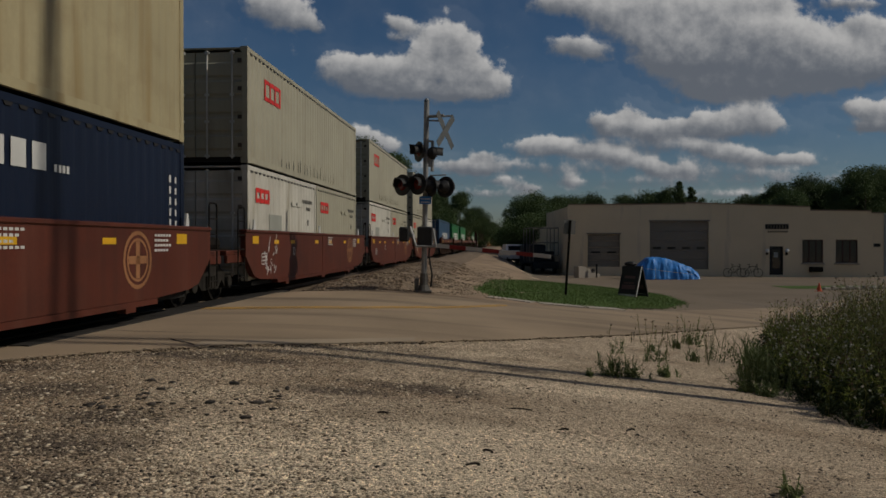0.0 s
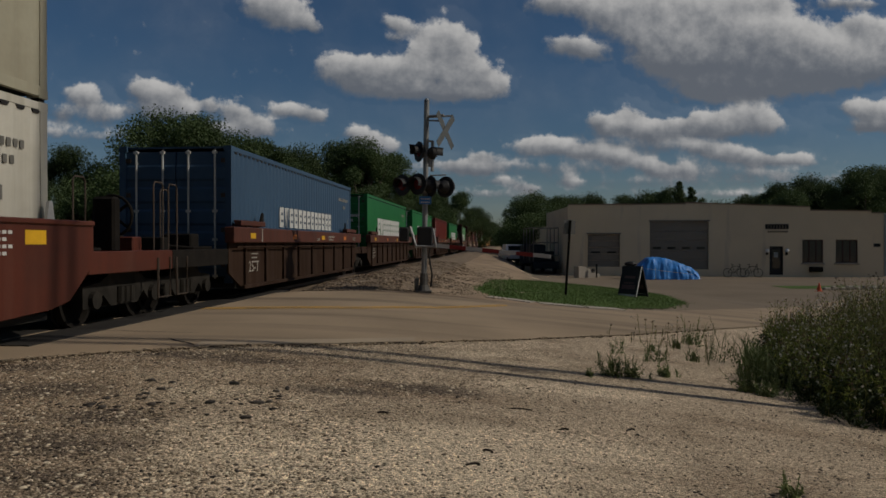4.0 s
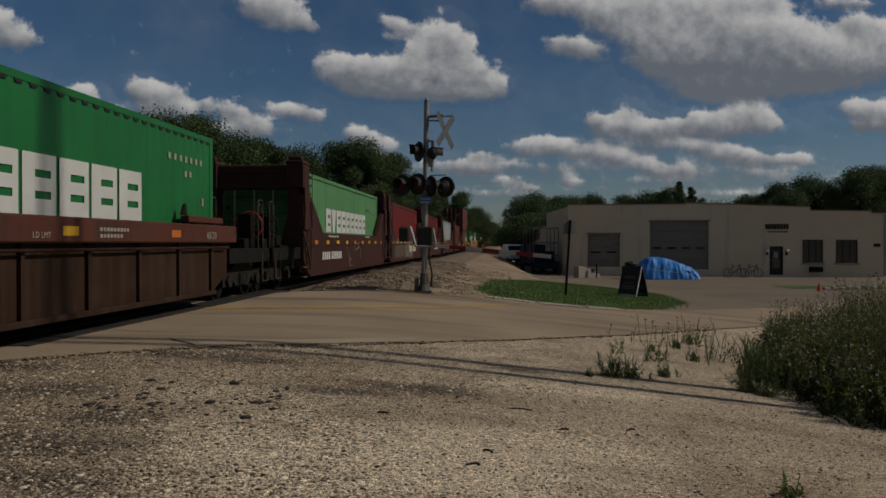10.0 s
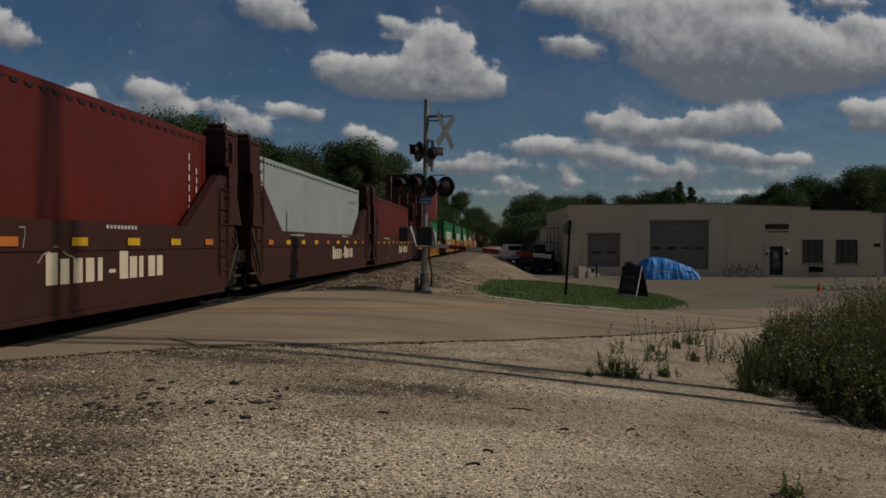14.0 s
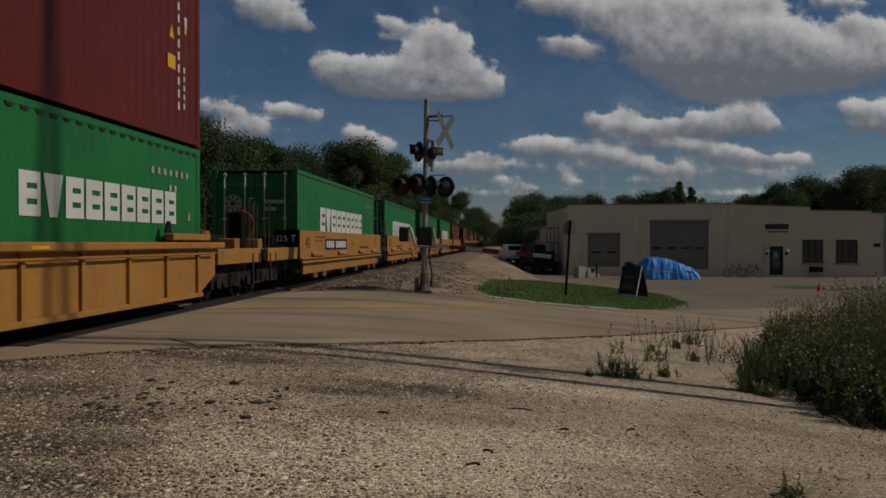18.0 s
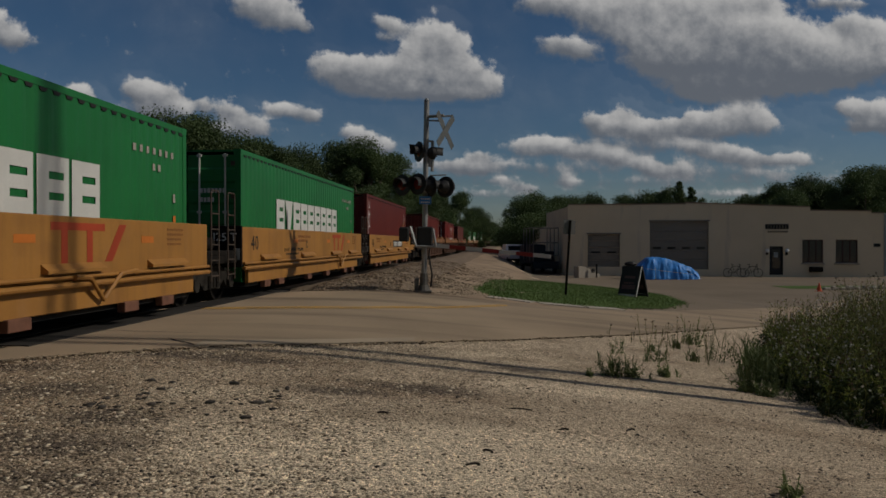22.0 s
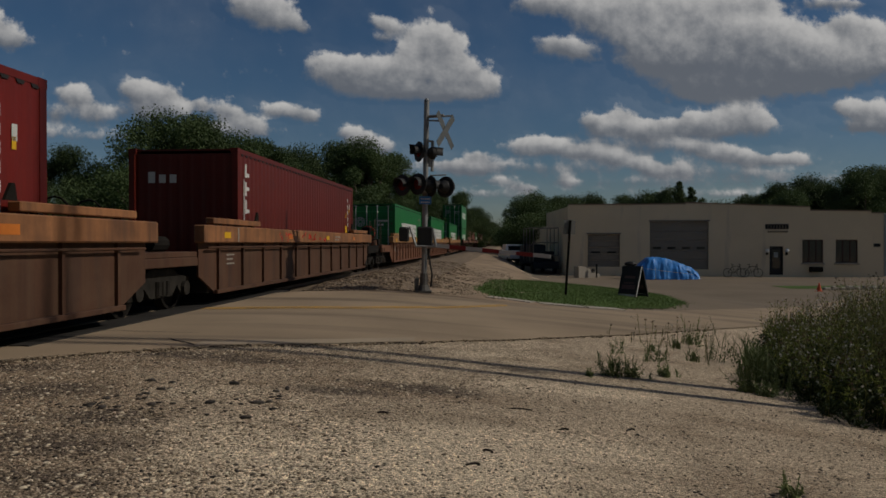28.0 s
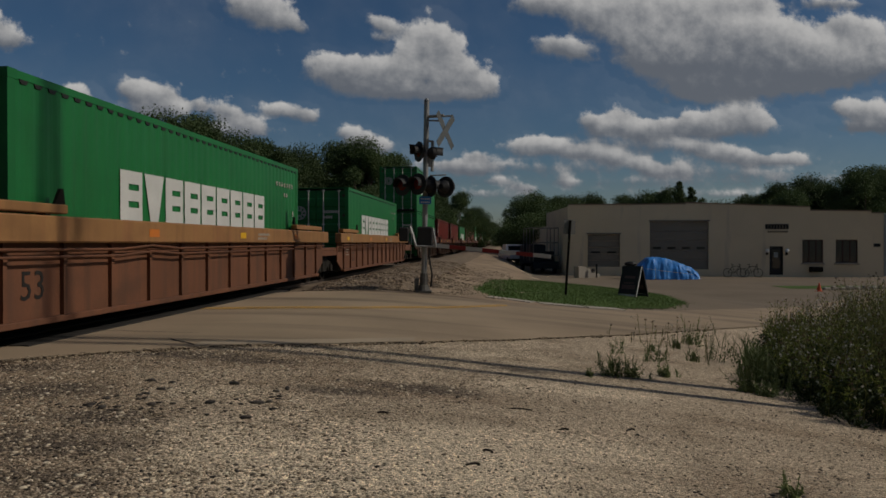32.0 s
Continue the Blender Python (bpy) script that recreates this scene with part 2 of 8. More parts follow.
def container(L, H, paint, label, marks, doors=True, locked=False):
    """A shipping container: origin at the end nearest the camera, middle, underside."""
    W = 1.22
    ob = tagged(new("shipping_container"), label, "container", "containers on the train")
    for s in (-1, 1):
        bm = bmesh.new()
        corrugated(bm, L, 0.15, H - 0.10, s * (W - 0.008), s)
        part("side_panel", bm, paint, ob)
    boxes("roof", paint, ob, [(0.05, L - 0.05, -W + 0.05, W - 0.05, H - 0.05, H - 0.012)])
    rails = []
    for s in (-1, 1):
        a, c = sorted((s * W, s * (W - 0.07)))
        rails += [(0.1, L - 0.1, a, c, 0.02, 0.15), (0.1, L - 0.1, a, c, H - 0.10, H - 0.005)]
    boxes("side_rail", paint, ob, rails[:2])
    boxes("side_rail", paint, ob, rails[2:])
    for x in (0, L - 0.14):
        for s in (-1, 1):
            a, c = sorted((s * W, s * (W - 0.13)))
            boxes("corner_post", paint, ob, [(x, x + 0.14, a, c, 0.11, H - 0.11)])
    cast = boxes("corner_casting", paint, ob, [(-0.005, 0.173, -W - 0.004, -W + 0.16, 0, 0.118)])
    for x in (0, L - 0.168):
        for s in (0, 2 * W - 0.156):
            for z in (0, H - 0.118):
                if x or s or z:
                    again(cast, x, s, z)
    if locked:      # twist locks that hold it on the box below
        lock = boxes("twist_lock", STEEL, ob, [(0.03, 0.14, -W + 0.02, -W + 0.13, -0.05, -0.001)])
        for x, y in ((L - 0.17, 0), (0, 2 * W - 0.15), (L - 0.17, 2 * W - 0.15)):
            again(lock, x, y)
    # under the top rail: its shadow over each corrugation, painted as a black scallop
    bm = bmesh.new()
    k = int((L - 0.24) / 0.278)
    for i in range(k):
        x = 0.12 + (i + 0.63) * (L - 0.24) / k
        prism(bm, [(x - 0.085, H - 0.102), (x - 0.055, H - 0.150), (x + 0.055, H - 0.150), (x + 0.085, H - 0.102)], "y", -W - 0.002, -W + 0.03)
    tagged(part("scalloped_edge", bm, BLACKMARK, ob), kind="stuff")
    boxes("floor_frame", DARKBOX, ob, [(0.1, L - 0.1, -W + 0.08, W - 0.08, 0.03, 0.15)])
    boxes("end_wall", paint, ob, [(L - 0.10, L - 0.05, -W + 0.1, W - 0.1, 0.12, H - 0.1)])
    if doors:
        for s in (-1, 1):
            bm = bmesh.new()
            a, c = sorted((s * 0.012, s * (W - 0.12)))
            out = [(0.09, 0.14), (0.055, 0.14)]
            for i in range(5):
                z = 0.28 + i * (H - 0.55) / 5
                out += [(0.055, z), (0.030, z + 0.05), (0.030, z + 0.30), (0.055, z + 0.35)]
            prism(bm, out + [(0.055, H - 0.12), (0.09, H - 0.12)], "y", a, c)
            d = part("door", bm, paint, ob)
            for y in (0.28, 0.86):
                bm = bmesh.new()
                tube(bm, (0.02, s * y, 0.10), (0.02, s * y, H - 0.09), 0.021, k=6)
                for z in (0.13, 0.9, 1.5, H - 0.16):
                    box(bm, -0.005, 0.045, s * y - 0.05, s * y + 0.05, z, z + 0.05)
                part("lock_rod", bm, PALEROD, d)
            bm = bmesh.new()
            for i in range(4):
                z = 0.35 + i * (H - 0.7) / 3
                y0 = s * (W - 0.13)
                box(bm, 0.01, 0.05, min(y0, y0 - s * 0.10), max(y0, y0 - s * 0.10), z, z + 0.09)
            tagged(part("hinge", bm, ROD, d), kind="stuff")
    else:
        bm = bmesh.new()
        n = 9
        w = 2 * (W - 0.13) / n
        out = [(0.09, -W + 0.13)]
        for i in range(n):
            q = -W + 0.13 + i * w
            out += [(0.068, q), (0.054, q + w * 0.25), (0.054, q + w * 0.6), (0.068, q + w * 0.85)]
        prism(bm, out + [(0.068, W - 0.13), (0.09, W - 0.13)], "z", 0.14, H - 0.11)
        part("end_wall", bm, paint, ob)
    y = -W - 0.001
    for kind in marks:
        bm = bmesh.new()
        if kind == "nine":          # nine tall block letters
            bm.free()
            big_letters(2.55, 1.20, 9, 0.685, 0.76, 0.07, y, WHITE, ob, "tall white block")
        elif kind == "nine_small":
            bm.free()
            big_letters(0.75, 1.18, 9, 0.42, 0.55, 0.06, y, WHITE, ob, "white block")
        elif kind == "code":
            code_bars(bm, L - 1.95, H - 0.60, 7, 0.09, 0.11, 0.13, y)
            code_bars(bm, L - 1.3, H - 0.86, 2, 0.09, 0.11, 0.10, y)
            box(bm, L - 0.55, L - 0.47, y - 0.003, y, H - 1.35, H - 1.2)
            tagged(part("code_stencil", bm, DIMWHITE, ob), kind="stuff")
            bm = bmesh.new()
            box(bm, L - 0.55, L - 0.45, y - 0.003, y, H - 1.72, H - 1.58)
            part("label_sticker", bm, ORANGEMARK, ob)
        elif kind == "vertical":    # a column of small marks at the far end, a triangle and a panel
            for i in range(9):
                box(bm, L - 0.95, L - 0.88, y - 0.003, y, 0.55 + i * 0.22, 0.69 + i * 0.22)
            for i in range(5):
                box(bm, L - 0.72, L - 0.66, y - 0.003, y, 0.6 + i * 0.16, 0.70 + i * 0.16)
            box(bm, L - 0.68, L - 0.58, y - 0.003, y, H - 0.85, H - 0.65)
            tagged(part("code_stencil", bm, WHITE, ob), kind="stuff")
            bm = bmesh.new()
            prism(bm, [(L - 1.28, 1.75), (L - 1.10, 1.75), (L - 1.19, 1.98)], "y", y - 0.003, y)
            box(bm, L - 1.35, L - 1.05, y - 0.003, y, 1.22, 1.46)
            box(bm, L - 0.68, L - 0.60, y - 0.003, y, 1.95, 2.10)
            tagged(part("warning_sticker", bm, YELLOWMARK, ob, "yellow warning stickers"), kind="stuff")
        elif kind == "column":      # two thin columns of small marks and one sticker
            for i in range(10):
                box(bm, L - 0.78, L - 0.73, y - 0.003, y, 0.65 + i * 0.19, 0.77 + i * 0.19)
            for i in range(4):
                box(bm, L - 0.46, L - 0.41, y - 0.003, y, 1.62 + i * 0.17, 1.73 + i * 0.17)
            box(bm, L - 0.48, L - 0.40, y - 0.003, y, 0.9, 1.05)
            tagged(part("code_stencil", bm, WHITE, ob), kind="stuff")
            bm = bmesh.new()
            box(bm, L - 0.48, L - 0.40, y - 0.003, y, 1.28, 1.46)
            part("warning_sticker", bm, YELLOWMARK, ob, "yellow warning sticker")
        elif kind == "tex":         # three marks one above the other by the near corner, three across the end
            for i in range(3):
                z = 0.5 + H * 0.62 - i * 0.40
                box(bm, 0.45, 0.55, y - 0.003, y, z, z + 0.30)
                box(bm, 0.55, 0.72, y - 0.003, y, z + 0.02 + 0.1 * (i % 2), z + 0.10 + 0.1 * (i % 2))
            box(bm, 0.36, 0.40, y - 0.003, y, 1.1, 2.25)
            tagged(part("lettering", bm, WHITE, ob, "white block lettering"), kind="stuff")
            bm = bmesh.new()
            dx, dz = (0.020, 0.0) if doors else (0.046, 0.24)
            for i in range(3):
                y0 = 0.80 - i * 0.24
                box(bm, dx, dx + 0.006, y0 - 0.15, y0, H - 0.98 + dz, H - (0.74, 0.80, 0.80)[i] + dz)
            tagged(part("end_lettering", bm, WHITE, ob), kind="stuff")
        elif kind == "red_high" or kind == "red_low":
            x0, z0, w = (1.2, 1.62, 0.36) if kind == "red_high" else (0.55, 1.79, 0.27)
            for i in range(3):
                a = x0 + i * (w + 0.03)
                hh = 0.5 if kind == "red_high" else 0.34
                for q in ((a, a + 0.09, z0, z0 + hh), (a + 0.09, a + w, z0, z0 + 0.1), (a + 0.09, a + w, z0 + hh - 0.1, z0 + hh)):
                    box(bm, q[0], q[1], y - 0.003, y, q[2], q[3])
            box(bm, x0 + 3 * (w + 0.03), x0 + 3 * (w + 0.03) + 0.1, y - 0.003, y, z0, z0 + hh)
            tagged(part("lettering", bm, REDMARK, ob, "red block lettering"), kind="stuff")
        elif kind == "scuffs":      # dark rub marks rising from the bottom rail
            random.seed(3)
            for i in range(17):
                q, w, hh = 2.6 + i * 0.36 + random.uniform(-0.1, 0.1), random.uniform(0.025, 0.06), random.uniform(0.16, 0.42)
                prism(bm, [(q, 0.16), (q + w, 0.16), (q + w * 0.9, 0.16 + hh * 0.6), (q + w * 0.55, 0.16 + hh), (q + w * 0.2, 0.16 + hh * 0.5)], "y", y - 0.002, y)
            tagged(part("rubbed_dirt", bm, mat("rubbed grey dirt", (0.10, 0.095, 0.075), 0.8, vary=0.3, scale=5, bump=0), ob), kind="stuff")
        elif kind == "dark_code":   # faint dark number rows by the far top corner, rubbed places below
            code_bars(bm, L - 1.5, H - 0.62, 9, 0.075, 0.10, 0.045, y)
            code_bars(bm, L - 1.1, H - 0.82, 4, 0.075, 0.10, 0.05, y)
            box(bm, L - 1.0, L - 0.86, y - 0.003, y, H - 1.25, H - 1.08)
            tagged(part("code_stencil", bm, mat("faded dark stencil paint", (0.13, 0.125, 0.11), 0.7, vary=0.3, scale=4, bump=0), ob), kind="stuff")
        elif kind == "square":
            box(bm, 1.55, 2.55, y - 0.002, y, 0.75, 1.55)
            part("repair_patch", bm, mat("grey touched up paint", (0.27, 0.275, 0.235), 0.5, vary=0.15, bump=0.02), ob, "greyish repainted square")
        elif kind == "patch":
            box(bm, 2.4, 3.15, y - 0.002, y, H - 1.55, H - 1.05)
            part("repair_patch", bm, mat("touched up paint", (0.36, 0.335, 0.27), 0.5, vary=0.1, bump=0.02), ob, "repainted patch")
        elif kind == "navy":
            block_letters(bm, 7.05, 1.76, 3, 0.28, 0.34, 0.12, y)
            block_letters(bm, 8.3, 1.76, 4, 0.06, 0.10, 0.03, y)
            for i in range(7):
                box(bm, L - 0.60, L - 0.53, y - 0.003, y, 0.75 + i * 0.19, 0.88 + i * 0.19)
                box(bm, L - 0.38, L - 0.32, y - 0.003, y, 0.75 + i * 0.19, 0.86 + i * 0.19)
            tagged(part("lettering", bm, WHITE, ob, "white block lettering"), kind="stuff")
        elif kind == "wide":
            bm.free()
            big_letters(3.4, 1.25, 13, 0.34, 0.52, 0.10, y, WHITE, ob, "white block")
        elif kind == "panel":       # a square panel, half white and half yellow, near the top corner
            box(bm, 0.5, 1.75, y - 0.003, y, H - 0.94, H - 0.30)
            part("label_panel", bm, WHITE, ob)
            bm = bmesh.new()
            prism(bm, [(0.95, H - 0.35), (1.70, H - 0.35), (1.70, H - 0.60), (1.2, H - 0.60)], "y", y - 0.006, y - 0.003)
            part("label_patch", bm, YELLOWMARK, ob)
            bm = bmesh.new()
            block_letters(bm, 0.58, H - 0.90, 4, 0.24, 0.22, 0.05, y - 0.003)
            box(bm, 0.55, 0.90, y - 0.006, y - 0.003, H - 0.58, H - 0.36)
            tagged(part("label_lettering", bm, NAVYBOX, ob), kind="stuff")
        elif kind == "badge":       # a round white badge above a row of marks
            prism(bm, [(7.9 + 0.42 * math.cos(i * math.tau / 20), H - 0.85 + 0.42 * math.sin(i * math.tau / 20)) for i in range(20)], "y", y - 0.003, y)
            block_letters(bm, 6.2, H - 1.85, 8, 0.26, 0.34, 0.14, y)
            tagged(part("lettering", bm, WHITE, ob, "round white badge over block lettering"), kind="stuff")
            bm = bmesh.new()
            prism(bm, [(7.72, H - 1.1), (8.08, H - 1.1), (7.9, H - 0.6)], "y", y - 0.006, y - 0.003)
            part("badge_mark", bm, MAROON, ob)
        elif kind == "round":       # a round pale disc on the doors
            prism(bm, [(0.62 + 0.26 * math.cos(i * math.tau / 16), 1.95 + 0.26 * math.sin(i * math.tau / 16)) for i in range(16)], "x", 0.012, 0.018)
            disc = part("door_disc", bm, GREYBOX, ob, "faded pale disc")
            bm = bmesh.new()
            for i in range(8):
                an = i * math.tau / 8
                prism(bm, [(0.62 + r * math.cos(an + d), 1.95 + r * math.sin(an + d)) for r, d in ((0.13, -0.2), (0.22, -0.12), (0.22, 0.12), (0.13, 0.2))], "x", 0.008, 0.0115)
            prism(bm, [(0.62 + 0.08 * math.cos(i * math.tau / 10), 1.95 + 0.08 * math.sin(i * math.tau / 10)) for i in range(10)], "x", 0.008, 0.0115)
            tagged(part("disc_pattern", bm, paint, disc), kind="stuff")
        elif kind == "door_code":
            for r in range(2):
                for i in range(7 - 3 * r):
                    box(bm, 0.022, 0.027, -0.35 - i * 0.085, -0.29 - i * 0.085, H - 0.95 - r * 0.2, H - 0.85 - r * 0.2)
            tagged(part("door_stencil", bm, WHITE, ob), kind="stuff")
        elif kind == "vents":
            for i in range(2):
                box(bm, L - 2.6 + i * 0.5, L - 2.2 + i * 0.5, y - 0.02, y, H - 0.75, H - 0.65)
            tagged(part("vent", bm, paint, ob), kind="stuff")
    return ob


BOXES = {}


def stow(key, u, z, *spec, **more):
    if key in BOXES:
        ob = copy_thing(BOXES[key], pose(0, 0, 0))
    else:
        ob = BOXES[key] = container(*spec, **more)
    MOVERS.append((ob, u, z))
    return ob


# ---- railway cars ----
GEAR = {}


def wheel_mesh():
    if "wheel" not in GEAR:
        bm = bmesh.new()
        prof = [(0.06, 0.10), (0.42, 0.05), (0.45, 0.05), (0.45, 0.02), (0.42, 0.02), (0.42, -0.09), (0.36, -0.09), (0.34, -0.02), (0.16, -0.02), (0.12, -0.08), (0.06, -0.08)]
        k = 24
        rings = [[bm.verts.new((r * math.cos(i * math.tau / k), h, r * math.sin(i * math.tau / k))) for r, h in prof] for i in range(k)]
        for i in range(k):
            for j in range(len(prof)):
                bm.faces.new((rings[i][j], rings[(i + 1) % k][j], rings[(i + 1) % k][(j + 1) % len(prof)], rings[i][(j + 1) % len(prof)]))
        GEAR["wheel"] = finish("wheel", bm, STEEL)
    return GEAR["wheel"]


def truck(car, x):
    """A two-axle truck centred at x: side frames, springs, bolster, axles and wheels."""
    if "frame" not in GEAR:
        bm = bmesh.new()
        out = [(-1.15, 0.30), (-1.15, 0.62), (-0.7, 0.66), (-0.45, 0.78), (0.45, 0.78), (0.7, 0.66), (1.15, 0.62), (1.15, 0.30), (0.80, 0.30), (0.62, 0.48), (0.40, 0.30), (-0.40, 0.30), (-0.62, 0.48), (-0.80, 0.30)]
        prism(bm, out, "y", -0.09, 0.09)
        for a in (-0.16, 0.0, 0.16):
            tube(bm, (a, -0.11, 0.34), (a, -0.11, 0.58), 0.06, k=8)
        for a in (-0.89, 0.89):
            tube(bm, (a, -0.16, 0.42), (a, 0.05, 0.42), 0.13, k=12)
        GEAR["frame"] = finish("side_frame", bm, mat("dusty side frame steel", (0.024, 0.021, 0.017), 0.85, vary=0.5, scale=5, fine=20, bump=0.2, spec=0.15, grime=0.5, dust=(0.012, 0.010, 0.008)))
        bm = bmesh.new()
        box(bm, -0.25, 0.25, -0.95, 0.95, 0.42, 0.72)
        for a in (-0.89, 0.89):
            tube(bm, (a, -0.95, 0.42), (a, 0.95, 0.42), 0.08, k=10)
        GEAR["bolster"] = finish("bolster", bm, STEEL)
    body = new("truck", GEAR["bolster"])
    body.parent, body.location = car, (x, 0, 0)
    for s in (-1, 1):
        o = new("side_frame", GEAR["frame"])
        o.parent, o.location, o.rotation_euler[2] = body, (0, s * 1.0, 0), (0 if s < 0 else math.pi)
        for a in (-0.89, 0.89):
            w = new("wheel", wheel_mesh())
            w.parent, w.location, w.rotation_euler[2] = body, (a, s * 0.75, 0.44), (0 if s < 0 else math.pi)


def ladder(car, x, paint, z0=0.45, z1=2.0, w=0.38, y=-1.38):
    bm = bmesh.new()
    pipe(bm, [(x, y, z0), (x, y, z1 - 0.06), (x + 0.05, y, z1), (x + w - 0.05, y, z1), (x + w, y, z1 - 0.06), (x + w, y, z0)], 0.016)
    frame_rail = part("ladder", bm, paint, car)
    for i in range(5):
        z = z0 + 0.1 + i * 0.3
        if z < z1 - 0.1:
            bm = bmesh.new()
            tube(bm, (x, y, z), (x + w, y, z), 0.014, k=6)
            part("rung", bm, paint, frame_rail)


def platform(car, x0, x1, paint, gear=True):
    """End platform between the well and the coupling, with brake gear."""
    boxes("end_platform", paint, car, [(x0, x1, -1.30, 1.30, 0.98, 1.08), (x0, x1, -0.35, 0.35, 0.6, 0.98), (x0, x1, -1.32, -1.24, 0.82, 0.98), (x0, x1, 1.24, 1.32, 0.82, 0.98)], bevel=0.012)
    if gear:
        bm = bmesh.new()
        m = (x0 + x1) / 2
        tube(bm, (m - 0.3, -0.75, 1.22), (m + 0.3, -0.75, 1.22), 0.14, k=10)
        tube(bm, (m, 0.5, 1.08), (m, 0.5, 1.75), 0.03, k=6)
        for i in range(12):
            a, c = i * math.tau / 12, (i + 1) * math.tau / 12
            tube(bm, (m + 0.02, 0.5 + 0.26 * math.cos(a), 1.75 + 0.26 * math.sin(a)), (m + 0.02, 0.5 + 0.26 * math.cos(c), 1.75 + 0.26 * math.sin(c)), 0.018, k=5, caps=False)
        box(bm, m - 0.12, m + 0.12, -0.25, 0.1, 1.08, 1.42)
        for y in (-0.9, -0.4, 0.2):
            tube(bm, (x0, y, 0.9), (x1, y + 0.2, 0.86), 0.025, k=5)
        part("brake_gear", bm, STEEL, car)


HANDWHEEL = mat("rusty red handwheel", (0.30, 0.035, 0.018), 0.6, vary=0.25, scale=5, bump=0.1)


def long_end(car, x, s, paint, wheel=STEEL):
    """The long coupler end of a car: deck, sill, coupler, handrails, corner step and brake wheel. s: the way it points."""
    def span(p, q):
        return tuple(sorted((x + s * p, x + s * q)))
    boxes("end_platform", paint, car, [(*span(-0.12, 2.55), -1.26, 1.26, 1.00, 1.09)], bevel=0.012)
    boxes("end_sill", STEEL, car, [(*span(0.0, 2.7), -0.34, 0.34, 0.62, 0.995)], bevel=0.02)
    boxes("side_sill", paint, car, [(*span(0.0, 2.55), -1.36, -1.265, 0.80, 1.12)], bevel=0.012)
    boxes("side_sill", paint, car, [(*span(0.0, 2.55), 1.265, 1.36, 0.80, 1.12)], bevel=0.012)
    boxes("coupler", STEEL, car, [(*span(2.7, 3.15), -0.14, 0.14, 0.68, 0.98)], bevel=0.04)
    for y in (-1.24, -0.55, 1.24):
        bm = bmesh.new()
        p = x + s * (2.45 if y != -0.55 else 1.3)
        pipe(bm, [(p, y, 1.05), (p, y, 2.18), (p - s * 0.05, y, 2.24), (p - s * 0.28, y, 2.24), (p - s * 0.33, y, 2.18), (p - s * 0.33, y, 1.05)], 0.014)
        part("handrail", bm, ROD, car)
    bm = bmesh.new()
    p = x + s * 2.0
    pipe(bm, [(p, -1.37, 1.0), (p - 0.02, -1.38, 0.36), (p + s * 0.42, -1.38, 0.36), (p + s * 0.44, -1.37, 1.0)], 0.020)
    part("corner_step", bm, ROD, car)
    boxes("valve_box", STEEL, car, [(*span(0.35, 0.75), -0.9, -0.35, 1.09, 1.42)], bevel=0.03)
    boxes("air_tank", STEEL, car, [(*span(0.95, 1.9), 0.25, 0.65, 1.09, 1.45)], bevel=0.12)
    boxes("lever_box", paint, car, [(*span(1.9, 2.2), -1.0, -0.6, 1.09, 1.34)], bevel=0.02)
    bm = bmesh.new()
    pipe(bm, [(x, -1.0, 1.14), (x + s * 0.9, -1.0, 1.14), (x + s * 1.3, -0.2, 1.22), (x + s * 2.4, -0.2, 1.14)], 0.03)
    part("brake_pipe", bm, STEEL, car)
    bm = bmesh.new()
    pipe(bm, [(x + s * 2.7, -0.5, 0.9), (x + s * 2.9, -0.5, 0.55), (x + s * 3.15, -0.45, 0.6)], 0.03)
    part("brake_hose", bm, BLACKMARK, car)
    if wheel:
        bm = bmesh.new()
        at = 2.62 if wheel is HANDWHEEL else 1.55
        cx, cy, cz, r = x + s * at, -0.85, 1.66, 0.32
        pipe(bm, [(cx, cy + r * math.cos(i * math.tau / 18), cz + r * math.sin(i * math.tau / 18)) for i in range(19)], 0.024)
        hub = part("brake_wheel", bm, wheel, car)
        for i in range(5):
            bm = bmesh.new()
            tube(bm, (cx, cy, cz), (cx, cy + r * math.cos(i * 1.257), cz + r * math.sin(i * 1.257)), 0.03, 0.022, k=6)
            part("spoke", bm, wheel, hub)
        boxes("brake_stand", STEEL, car, [(*span(at - 0.25, at - 0.04), cy - 0.16, cy + 0.2, 1.09, 1.95)], bevel=0.04)
    truck(car, x + s * 1.45)


